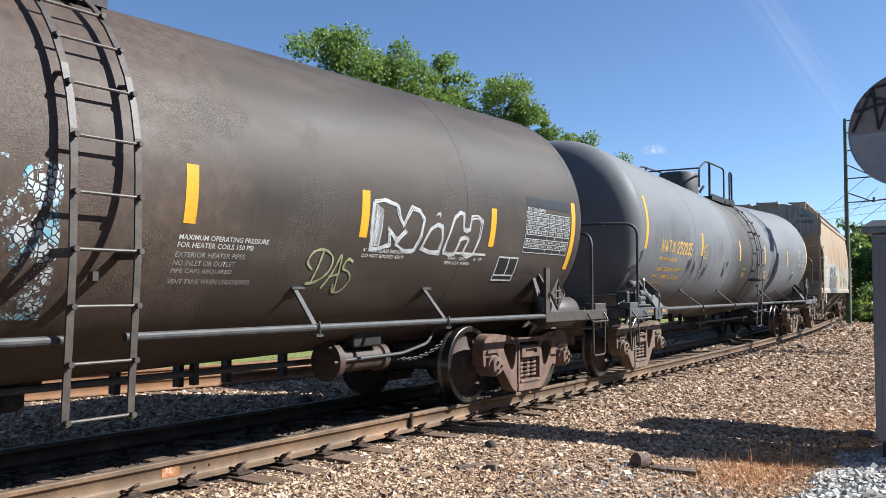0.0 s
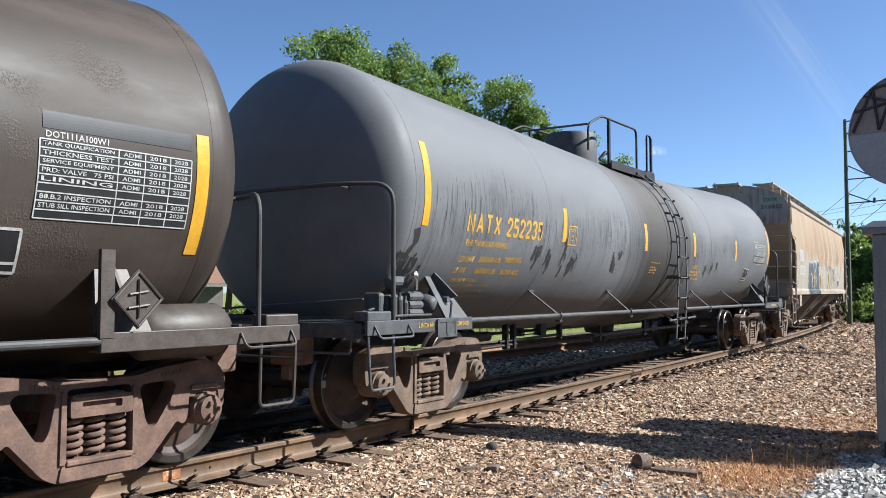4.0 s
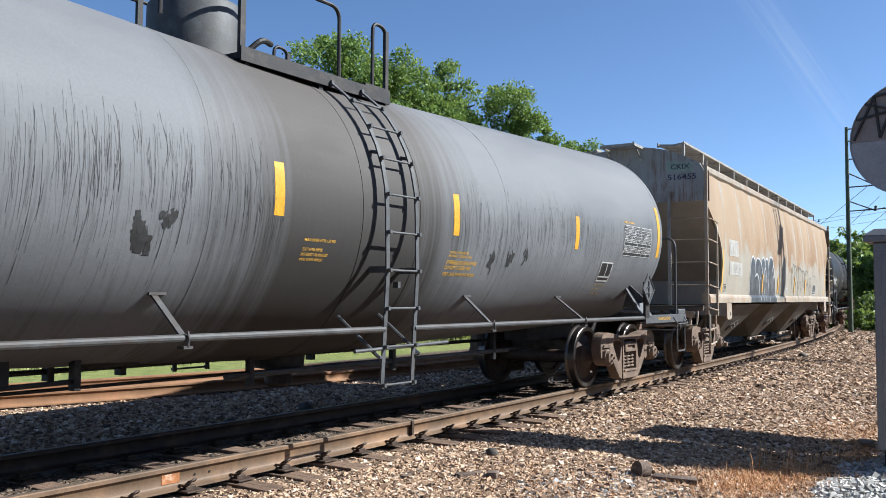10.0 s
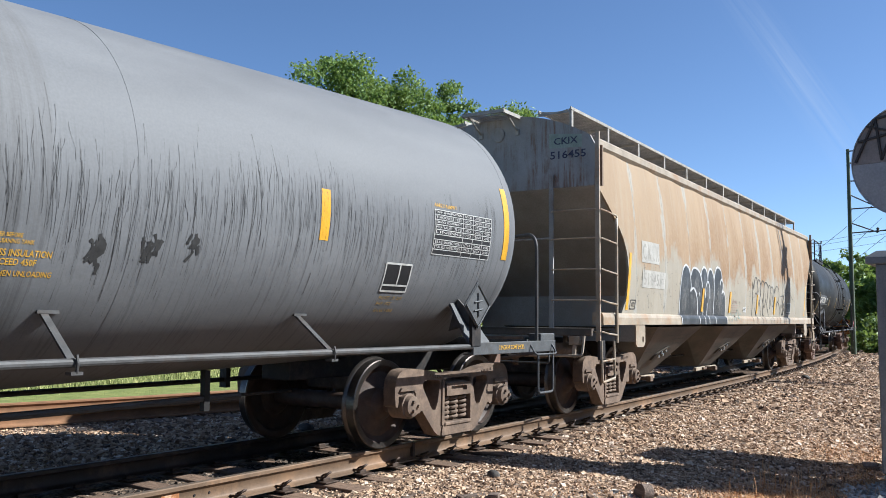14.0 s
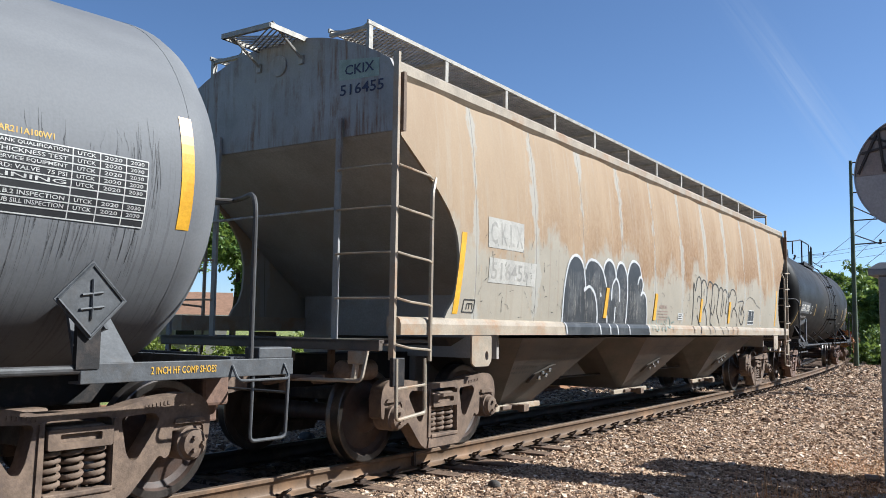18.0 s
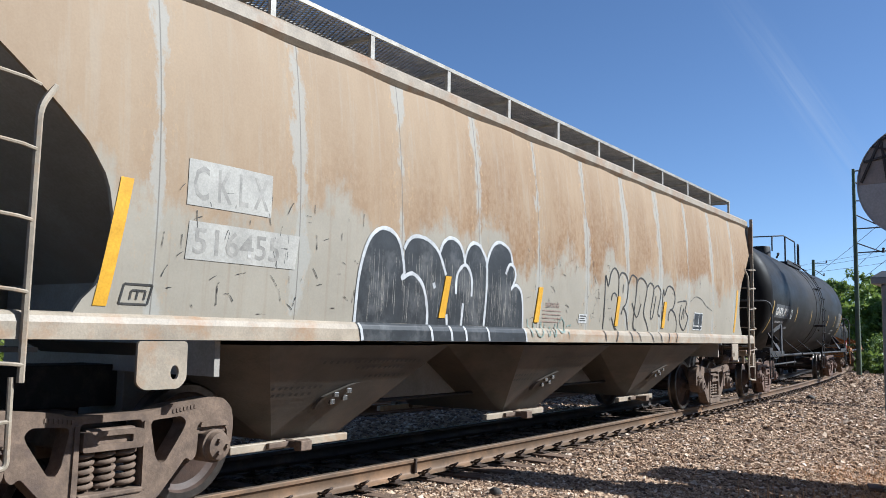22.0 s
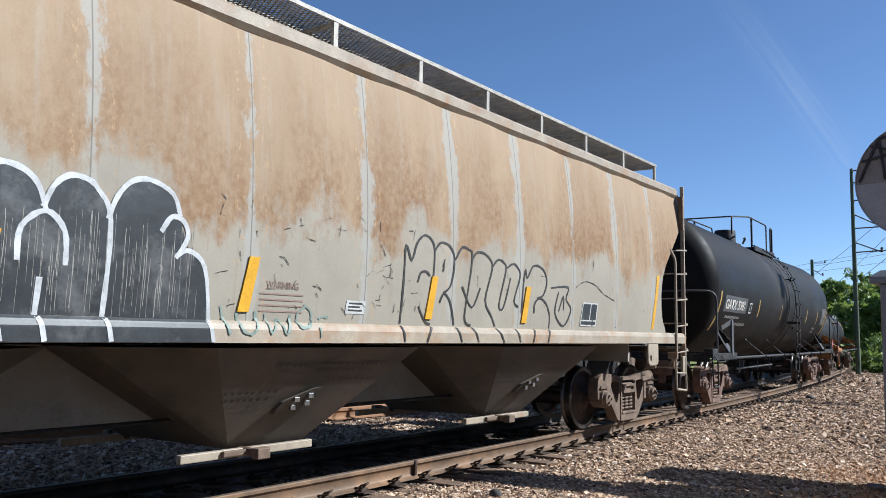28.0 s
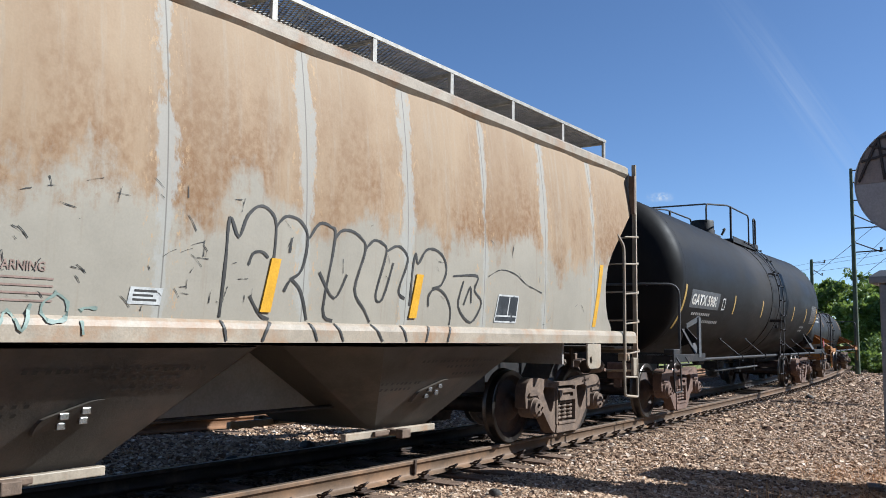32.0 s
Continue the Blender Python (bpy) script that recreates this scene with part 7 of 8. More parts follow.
# stones under the train, their colour darkened to deepen its shadow
scatter("shade_dark_ballast", spread(2.0, 16, -0.68, 0.95, 900, 0.013, 0.03, 7), M_STONE_SHADED, "ballast between the rails, coloured dark for the train's shade", 14)
scatter("ballast", near, M_STONE, "tan broken-stone railway ballast", 9)
scatter("white_gravel", spread(7.4, 13.0, -6.0, -4.4, 1200, 0.012, 0.040, 8, white_area), M_STONE_W, "pale grey-white crushed gravel beside the cabinet", 10)
scatter("grey_gravel", [s for s in spread(6.2, 8.3, -4.9, -2.4, 1500, 0.008, 0.024, 12) if math.hypot((s[0] - 6.9) * 0.8, s[1] + 3.6) < 1.0 and random.random() < 0.7], M_STONE_G, "dark grey fine gravel", 11)

# the main track: rails, ties, plates and clips
track = thing("track", "brown worn rails on dark weathered wooden ties", "railway track", kind="structure")
siding_track = thing("siding", "orange rusty rails of an unused second track", "railway track", kind="structure")


def polish(ob):
    ob.data.materials.append(M_RAIL_TOP)
    for p in ob.data.polygons:
        if p.normal.z > 0.75 and p.center.z > -0.02:
            p.material_index = 1


# the far rail takes the shade-darkened colour, the near rail the plain brown
for v in (-0.755, 0.755):
    polish(lay_rail("rail", on_track, v, -14, 130, 0.8, M_RAIL if v < 0 else M_RAIL_SHADED, "worn brown rail with a bright head" if v < 0 else "far rail darkened for the train's shade, with a worn head", track))
    lay_rail("rail", siding, v, -14, 60, 0.8, M_RUST, "orange rusty rail", siding_track)

bm = bmesh.new()
box(bm, -0.115, 0.115, -1.32, 1.32, -0.40, -0.196, 0.012)
tie_me = mesh_of(bm, "tie", M_TIE)
bm = bmesh.new()
box(bm, -0.09, 0.09, -0.19, 0.17, -0.198, -0.184, 0.004)
for s in (-1, 1):
    box(bm, -0.05, 0.05, s * 0.10 - 0.02, s * 0.10 + 0.02, -0.19, -0.155, 0.006)
plate_me = mesh_of(bm, "tie_plate", M_CLIP)
bm = bmesh.new()
tube(bm, bend([(-0.05, 0.02, -0.155), (-0.055, -0.08, -0.150), (-0.03, -0.11, -0.105), (0.02, -0.10, -0.10), (0.035, -0.05, -0.125), (0.04, 0.03, -0.15), (0.07, 0.03, -0.16)], 0.04, 3), 0.0105, 6)
clip_me = mesh_of(bm, "rail_clip", M_CLIP, 60)
rnd = random.Random(21)
k = 0
u = -8.0
while u < 100:
    p, a = on_track(u)
    shared("tie", tie_me, track, pose(p.x + rnd.uniform(-0.02, 0.02), p.y + rnd.uniform(-0.05, 0.05), rnd.uniform(-0.030, -0.008), 0, 0, math.degrees(a) + rnd.uniform(-1.5, 1.5)))
    if 0 < u < 42:
        for v, turn in ((-0.755, 0), (0.755, 180)):
            p, a = on_track(u, v)
            shared("tie_plate", plate_me, track, pose(p.x, p.y, 0, 0, 0, math.degrees(a) + turn))
            if v < 0:
                q, _ = on_track(u, v - 0.055)
                shared("rail_clip", clip_me, track, pose(q.x, q.y, 0.0, 0, 0, math.degrees(a)))
    u += 0.52
u = -6.0
while u < 34:
    p, a = siding(u)
    shared("tie", tie_me, siding_track, pose(p.x, p.y, rnd.uniform(-0.015, 0.0), 0, 0, math.degrees(a) + rnd.uniform(-2, 2)))
    u += 0.55
# joint bar with bolts, and the bright rust patch on the near rail
bm = bmesh.new()
box(bm, 4.28, 4.45, -0.755 - 0.0125, -0.755 - 0.0095, -0.135, -0.052)
part("rust_patch", bm, M_SPOT, track, "bright orange rust patch on the rail web")
for x in (4.60, 4.75):
    bm = bmesh.new()
    lathe(bm, [(-0.769, 0.010), (-0.764, 0.012)], 10, "y", (x, 0, -0.10))
    part("bolt_hole", bm, M_DARK, track)
bm = bmesh.new()
box(bm, 7.48, 7.51, -0.796, -0.75, -0.15, 0.0005)
part("rail_weld", bm, M_CLIP, track, "dark weld across the rail")

# ---- loose things on the gravel ----
M_OLDWOOD = wood_material("grey_brown_old_wood", (0.05, 0.035, 0.028), (0.20, 0.145, 0.11))


def plank(name, label, x, y, l, w, h, turn, lift=0.0):
    bm = bmesh.new()
    box(bm, -l / 2, l / 2, -w / 2, w / 2, 0, h, min(h, w) * 0.18)
    for v in bm.verts:
        v.co += Vector((0.0, 0.012 * math.sin(v.co.x * 9), 0.012 * noise.noise(v.co * 7 + Vector((x, y, 0)))))
    ob = tagged(new(name, mesh_of(bm, name, M_OLDWOOD, 40)), label, "debris")
    ob.matrix_basis = pose(x, y, ground_z(x, y) - 0.01 + lift, 0, 3, turn)
    return ob


bm = bmesh.new()
lathe(bm, [(-0.06, 0.04), (-0.055, 0.085), (0.055, 0.085), (0.06, 0.04)], 14, "x")
stub = tagged(new("wood_stub", mesh_of(bm, "wood_stub", M_OLDWOOD, 40)), "dark short wooden stub standing in the gravel", "debris")
stub.matrix_basis = pose(7.82, -3.27, ground_z(7.82, -3.27) + 0.06, 0, 8, -30)
plank("broken_plank", "grey-brown broken piece of old tie", 7.92, -3.56, 0.40, 0.15, 0.07, -70)
plank("broken_plank", "small weathered wood scrap", 6.55, -2.15, 0.30, 0.08, 0.05, -20)
plank("broken_plank", "small weathered wood scrap", 6.15, -1.75, 0.26, 0.06, 0.04, 15)
plank("broken_plank", "weathered board lying in the gravel", 12.2, -2.35, 0.5, 0.07, 0.03, 40)
plank("broken_plank", "rusty-brown board by the cabinet", 12.0, -4.55, 0.6, 0.16, 0.07, 10)


def boulder(name, label, x, y, r, mat, seed):
    bm = bmesh.new()
    bmesh.ops.create_icosphere(bm, subdivisions=3, radius=r)
    for v in bm.verts:
        v.co *= 1 + 0.32 * noise.noise(v.co * 9 + Vector((seed, 0, 0)))
        v.co.z *= 0.75
    ob = tagged(new(name, mesh_of(bm, name, mat, 30)), label, "stone")
    ob.location = (x, y, ground_z(x, y) + r * 0.45)
    return ob


M_ROCK = plain("dark_stone", (0.09, 0.080, 0.070), 0.85, 0, 0.4, 14, None, 60, 0.5)
boulder("rock", "dark grey rough stone among the ballast", 7.40, -1.86, 0.065, M_ROCK, 2)
plank("broken_plank", "short brown block of old wood", 6.62, -2.35, 0.17, 0.10, 0.08, 20)
boulder("rock", "large dark stone on the far gravel", 24.8, -1.0, 0.11, M_ROCK, 4)
boulder("rock", "dark stone beside the rail", 8.6, 1.9, 0.10, M_ROCK, 9)
boulder("rock", "dark stone beside the rail", 7.2, 1.8, 0.08, M_ROCK, 11)


# ---- weeds ----
def blade_material(name, stops):
    m, nt, b = material(name, 0.7)
    g = nt.nodes.new("ShaderNodeNewGeometry")
    nt.links.new(ramp(nt, g.outputs["Random Per Island"], stops), b.inputs["Base Color"])
    b.inputs["Subsurface Weight"].default_value = 0.0
    return m


M_DRY = blade_material("dry_orange_grass", [(0.0, (0.34, 0.145, 0.05)), (0.5, (0.54, 0.28, 0.115)), (1.0, (0.68, 0.44, 0.23))])
M_GRASS = blade_material("green_weeds", [(0.0, (0.11, 0.13, 0.035)), (0.5, (0.22, 0.24, 0.07)), (1.0, (0.38, 0.36, 0.15))])


def grass(name, spots, mat, label, seed, hmin, hmax, width, lean=0.5):
    rs = np.random.RandomState(seed)
    P = np.asarray(spots, float)
    n = len(P)
    h, a, l = rs.uniform(hmin, hmax, n), rs.uniform(0, 6.28, n), rs.uniform(0, lean, n)
    d = np.stack([np.cos(a), np.sin(a), 0 * a], 1)
    w = np.stack([-np.sin(a), np.cos(a), 0 * a], 1) * (width * rs.uniform(0.6, 1.4, n))[:, None]
    up = np.array([0, 0, 1.0])
    mid = P + d * (h * l * 0.35)[:, None] + up * (h * 0.6)[:, None]
    tip = P + d * (h * l)[:, None] + up * h[:, None]
    V = np.stack([P - w, P + w, mid + w * 0.7, mid - w * 0.7, tip], 1).reshape(-1, 3)
    F = []
    for i in range(n):
        j = i * 5
        F += [(j, j + 1, j + 2, j + 3), (j + 3, j + 2, j + 4)]
    return tagged(new(name, from_arrays(name, V.tolist(), F, mat)), label, "weeds", kind="stuff")


rs = random.Random(31)
dry = []
for cx, cy, sx, sy, n in ((8.75, -4.05, 0.50, 0.22, 4200), (9.6, -4.35, 0.5, 0.2, 2200), (10.8, -4.65, 0.55, 0.2, 1800), (12.9, -4.3, 0.7, 0.4, 2600), (6.8, -2.9, 0.5, 0.4, 700), (8.0, -3.9, 0.4, 0.3, 900)):
    for _ in range(n):
        x, y = rs.gauss(cx, sx), rs.gauss(cy, sy)
        dry.append((x, y, ground_z(x, y) - 0.01))
grass("dry_grass", dry, M_DRY, "low dry orange-brown grass in the gravel", 3, 0.02, 0.11, 0.0024, 1.6)
tall = [(9.7 + rs.gauss(0, 0.25), -3.95 + rs.gauss(0, 0.2), -0.43) for _ in range(40)] + [(9.5 + rs.gauss(0, 0.6), -4.1 + rs.gauss(0, 0.3), -0.45) for _ in range(60)]
grass("dry_stalks", tall, M_DRY, "thin dry stalks standing in the gravel", 4, 0.10, 0.30, 0.0028, 0.4)
tuft = [(6.0 + rs.gauss(0, 0.18), -0.35 + rs.gauss(0, 0.07), -0.23) for _ in range(160)]
grass("grass_tuft", tuft, M_GRASS, "small green tuft between the rails", 5, 0.04, 0.10, 0.004, 1.0)
strip_g = []
for _ in range(26000):
    x, y = rs.uniform(0, 46), rs.uniform(12.3, 21)
    strip_g.append((x, y, ground_z(x, y) - 0.02))
grass("verge_weeds", strip_g, M_GRASS, "bright yellow-green weeds along the far verge", 6, 0.06, 0.26, 0.010, 0.9)


# ---- trees, hedge and house behind the line ----
M_BARK = plain("grey_brown_bark", (0.12, 0.095, 0.075), 0.9, 0, 0.4, 5, None, 25, 0.6)


def leaf_material(name, stops):
    m, nt, b = material(name, 0.5)
    g = nt.nodes.new("ShaderNodeNewGeometry")
    col = ramp(nt, g.outputs["Random Per Island"], stops)
    nt.links.new(col, b.inputs["Base Color"])
    tr = nt.nodes.new("ShaderNodeBsdfTranslucent")
    nt.links.new(mix(nt, 0.5, col, (0.30, 0.36, 0.06)), tr.inputs["Color"])
    ms = nt.nodes.new("ShaderNodeMixShader")
    ms.inputs[0].default_value = 0.35
    nt.links.new(b.outputs[0], ms.inputs[1])
    nt.links.new(tr.outputs[0], ms.inputs[2])
    nt.links.new(ms.outputs[0], nt.nodes["Material Output"].inputs[0])
    return m


M_LEAF = leaf_material("fresh_green_leaves", [(0.0, (0.055, 0.105, 0.026)), (0.5, (0.125, 0.210, 0.048)), (1.0, (0.235, 0.325, 0.085))])
M_LEAF_D = leaf_material("dark_green_leaves", [(0.0, (0.05, 0.09, 0.024)), (0.6, (0.10, 0.165, 0.036)), (1.0, (0.17, 0.24, 0.06))])
M_LEAF_Y = leaf_material("yellow_green_leaves", [(0.0, (0.10, 0.14, 0.025)), (0.6, (0.20, 0.24, 0.05)), (1.0, (0.32, 0.34, 0.09))])


def leaves(name, clumps, per, size, mat, parent, seed, label=""):
    """Clumps of separate leaves: (centre, radius); each leaf is a bent diamond."""
    rs = np.random.RandomState(seed)
    C = np.repeat(np.array([c for c, _ in clumps]), per, 0)
    R = np.repeat(np.array([r for _, r in clumps]), per)
    n = len(C)
    d = rs.normal(size=(n, 3))
    d /= np.linalg.norm(d, axis=1)[:, None]
    p = C + d * (R * rs.uniform(0.35, 1.08, n))[:, None] * np.array([1, 1, 0.8])
    a = rs.normal(size=(n, 3)) + d * 0.5
    a /= np.linalg.norm(a, axis=1)[:, None]
    b = np.cross(a, rs.normal(size=(n, 3)))
    b /= np.linalg.norm(b, axis=1)[:, None]
    c = np.cross(a, b)
    s = (size * rs.uniform(0.6, 1.5, n))[:, None]
    V = np.stack([p - a * s, p + b * s * 0.55 + c * s * 0.18, p + a * s, p - b * s * 0.55 + c * s * 0.18], 1).reshape(-1, 3)
    F = [(i, i + 1, i + 2, i + 3) for i in range(0, 4 * n, 4)]
    ob = new(name, from_arrays(name, V.tolist(), F, mat))
    ob.parent = parent
    if label:
        ob["label"] = label
    return ob


def tree(name, x, y, base, height, spread_r, seed, mat, label, start=0.3, n_clump=70, per=95, size=0.13):
    rs = random.Random(seed)
    root = thing(name, label, "tree", "trees behind the line")
    root.location = (x, y, base)
    bm = bmesh.new()
    pts, cur = [], Vector((0, 0, -0.2))
    for i in range(9):
        pts.append(cur.copy())
        cur += Vector((rs.uniform(-0.12, 0.12), rs.uniform(-0.12, 0.12), height * 0.82 / 8))
    r0 = 0.02 * height
    loops = []
    for i, p in enumerate(pts):
        r = r0 * (1 - i / 9.5)
        loops.append([p + Vector((r * math.cos(2 * math.pi * k / 9), r * math.sin(2 * math.pi * k / 9), 0)) for k in range(9)])
    rings(bm, loops)
    part("trunk", bm, M_BARK, root, "", 60)
    clumps = []
    for k in range(13):
        f = start + (0.95 - start) * (k + rs.random() * 0.6) / 13
        i = min(int(f * 8), 7)
        o = pts[i].lerp(pts[i + 1], f * 8 - i) if f * 8 < 8 else pts[-1]
        o = Vector((o.x, o.y, f * height * 0.82))
        a = rs.uniform(0, 6.28)
        reach = spread_r * (1.0 - 0.75 * abs(f - 0.5)) * rs.uniform(0.6, 1.05)
        tip = o + Vector((reach * math.cos(a), reach * math.sin(a), height * rs.uniform(0.08, 0.20)))
        midp = o.lerp(tip, 0.5) + Vector((0, 0, height * 0.02))
        bm = bmesh.new()
        lp = []
        for q, rr in ((o, r0 * 0.42), (midp, r0 * 0.28), (tip, r0 * 0.08)):
            lp.append([q + Vector((rr * math.cos(2 * math.pi * t / 6), rr * 0.4 * math.sin(2 * math.pi * t / 6), rr * math.sin(2 * math.pi * t / 6))) for t in range(6)])
        rings(bm, lp)
        part("limb", bm, M_BARK, root)
        for _ in range(n_clump // 13):
            q = o.lerp(tip, rs.uniform(0.35, 1.12)) + Vector((rs.gauss(0, spread_r * 0.16), rs.gauss(0, spread_r * 0.16), rs.gauss(0.1, height * 0.045)))
            clumps.append((tuple(q), rs.uniform(0.09, 0.17) * spread_r + 0.22))
    for _ in range(6):
        clumps.append(((pts[-1].x + rs.gauss(0, 0.4), pts[-1].y + rs.gauss(0, 0.4), height * rs.uniform(0.84, 0.97)), rs.uniform(0.3, 0.6)))
    tagged(leaves("crown", clumps, per, size, mat, root, seed), kind="stuff")
    return root


def shrub(name, x, y, base, w, h, seed, mat, label, n=18, per=110, size=0.07, category="bush"):
    rs = random.Random(seed)
    root = thing(name, label, category, "bushes")
    root.location = (x, y, base)
    bm = bmesh.new()
    for _ in range(5):
        a = rs.uniform(0, 6.28)
        tube(bm, [(0.1 * math.cos(a), 0.1 * math.sin(a), -0.1), (w * 0.3 * math.cos(a), w * 0.3 * math.sin(a), h * 0.6)], 0.03, 5)
    part("stems", bm, M_BARK, root)
    cl = [((rs.gauss(0, w * 0.33), rs.gauss(0, w * 0.33), rs.uniform(0.15, 0.85) * h), rs.uniform(0.14, 0.28) * h + 0.12) for _ in range(n)]
    tagged(leaves("foliage", cl, per, size, mat, root, seed), kind="stuff")
    return root


T = "tall leafy green tree behind the train"
tree("tree", 28.2, 18.9, -0.5, 14.0, 4.0, 101, M_LEAF, T, n_clump=156, per=230, size=0.078)
tree("tree", 30.4, 17.3, -0.5, 12.6, 3.2, 102, M_LEAF, T, n_clump=117, per=230, size=0.078)
tree("tree", 33.0, 17.2, -0.5, 13.4, 3.2, 103, M_LEAF, T, n_clump=117, per=230, size=0.078)
tree("tree", 36.2, 15.6, -0.5, 12.9, 3.2, 104, M_LEAF, T, n_clump=117, per=230, size=0.078)
tree("tree", 40.0, 15.0, -0.5, 11.4, 3.0, 105, M_LEAF, T, n_clump=104, per=230, size=0.078)
tree("tree", 43.4, 14.6, -0.5, 10.7, 2.8, 106, M_LEAF, T, n_clump=91, per=230, size=0.078)
tree("tree", 51.0, 16.4, -0.5, 10.6, 2.4, 107, M_LEAF, T)
L_T = "spreading green tree beyond the verge"
tree("tree", 20.5, 34.0, -0.5, 11.0, 4.4, 111, M_LEAF, L_T, 0.36, 104, 110, 0.15)
tree("tree", 26.0, 33.0, -0.5, 12.0, 4.2, 112, M_LEAF_D, L_T, 0.36, 104, 110, 0.15)
tree("tree", 15.5, 36.0, -0.5, 11.5, 4.6, 113, M_LEAF_D, L_T, 0.36, 104, 110, 0.15)
tree("tree", 31.5, 30.0, -0.5, 10.5, 4.0, 114, M_LEAF_D, L_T, 0.36, 91, 110, 0.15)
tree("tree", 38.0, 27.0, -0.5, 10.5, 4.0, 115, M_LEAF_D, L_T, 0.36, 91, 110, 0.15)
tree("tree", 20.0, 21.5, -0.5, 9.8, 3.4, 116, M_LEAF_D, "dark leafy tree standing by the verge", 0.42, 104, 110, 0.12)
tree("tree", 17.0, 23.5, -0.5, 9.0, 3.2, 117, M_LEAF_D, "dark leafy tree standing by the verge", 0.42, 78, 110, 0.12)
R_T = "dense green tree beside the far curve"
for i, (x, y, h, r, m) in enumerate(((92, 14.2, 8.4, 3.6, M_LEAF), (86, 10.2, 7.6, 3.4, M_LEAF_D), (78, 5.9, 6.6, 3.0, M_LEAF_D), (70, 3.4, 6.3, 2.8, M_LEAF), (96, 8.0, 8.5, 3.8, M_LEAF_D), (64, 1.6, 5.8, 2.6, M_LEAF_D), (104, 18.5, 9.5, 4.2, M_LEAF), (84, 5.0, 7.2, 3.2, M_LEAF), (100, 13.0, 8.2, 4.0, M_LEAF_D))):
    tree("tree", x, y, -0.5, h, r, 121 + i, m, R_T, 0.08, 78, 90, 0.19)
for i, (x, y, w, h) in enumerate(((50, 1.6, 2.2, 1.5), (54, 1.2, 2.4, 1.9), (58, 1.9, 2.6, 2.2), (47, 0.2, 1.6, 0.9), (63, 3.6, 2.6, 2.0), (52, -0.6, 2.0, 1.2))):
    shrub("bush", x, y - 0.4, -0.45, w, h, 141 + i, M_LEAF_D, "dark green bush on the bank by the line", 18, 110, 0.11)
for i in range(9):
    shrub("hedge_bush", 13.0 + i * 2.2, 21.8 - i * 0.9 + (i % 2) * 0.7, -0.5, 1.9, 1.2 + 0.2 * (i % 3), 161 + i, M_LEAF_Y, "bright yellow-green bush along the verge", 20, 110, 0.085)


# unseen tree row behind the camera, added to cut skylight in the shadows
for i in range(11):
    tree("tree", -26.0 + i * 8.5 + (i % 3) * 1.3, -25.5 - (i % 2) * 3.0, -0.5, 10.5 + (i * 7 % 5) * 0.6, 4.6, 181 + i, M_LEAF_D, "dense dark green tree added out of view to block skylight", 0.05, 78, 45, 0.34)


def house():
    M_ROOF = plain("brown_shingles", (0.33, 0.19, 0.12), 0.85, 0, 0.25, 3.0, (0.24, 0.14, 0.09), 30, 0.3)
    M_WALL = plain("pale_siding", (0.50, 0.47, 0.42), 0.7, 0, 0.2, 3.0)
    M_GLASS = plain("dark_window_glass", (0.03, 0.035, 0.04), 0.1, 0, 0.2, 3.0, bmp=0.0)
    h = thing("house", "single-storey house with a brown shingle roof behind the trees", "house")
    h.matrix_basis = pose(31.5, 44.5, -0.6, 0, 0, -38)
    bm = bmesh.new()
    box(bm, -19, 9, -4, 4, 0, 2.5)
    part("wall", bm, M_WALL, h)
    bm = bmesh.new()
    rings(bm, [[(x, -4.6, 2.42), (x, 0, 3.95), (x, 4.6, 2.42), (x, 4.6, 2.54), (x, 0, 4.08), (x, -4.6, 2.54)] for x in (-19.5, 9.5)])
    part("roof", bm, M_ROOF, h, "brown shingle roof")
    bm = bmesh.new()
    box(bm, -19.5, 9.5, -4.66, -4.60, 2.32, 2.52)
    part("gutter", bm, M_PANEL, h)
    for x in (-15, -11, -6, -2, 2.5, 6.5):
        bm = bmesh.new()
        box(bm, x - 0.65, x + 0.65, -4.06, -4.0, 0.9, 2.1, 0.02)
        w = part("window_frame", bm, M_PANEL, h)
        bm = bmesh.new()
        box(bm, x - 0.55, x + 0.55, -4.075, -4.06, 1.0, 2.0)
        part("pane", bm, M_GLASS, w)


house()

# ---- poles, wires, cabinet and disc ----
M_POLE = plain("greenish_weathered_pole", (0.15, 0.19, 0.125), 0.85, 0, 0.3, 2.0, (0.09, 0.08, 0.06), 30, 0.3)
M_CABINET = plain("grey_cabinet_steel", (0.27, 0.27, 0.28), 0.45, 0.3, 0.15, 2.0, (0.20, 0.19, 0.18), 40, 0.05)
M_DISC = plain("pale_grey_sheet_metal", (0.46, 0.45, 0.45), 0.5, 0.1, 0.15, 2.0, None, 40, 0.04)
M_DISC_T = plain("weathered_tan_sheet", (0.36, 0.31, 0.28), 0.65, 0.1, 0.25, 3.0, (0.28, 0.22, 0.18), 40, 0.06)
M_STRUT = plain("dark_strut_steel", (0.07, 0.06, 0.055), 0.6, 0.2, 0.3, 8)


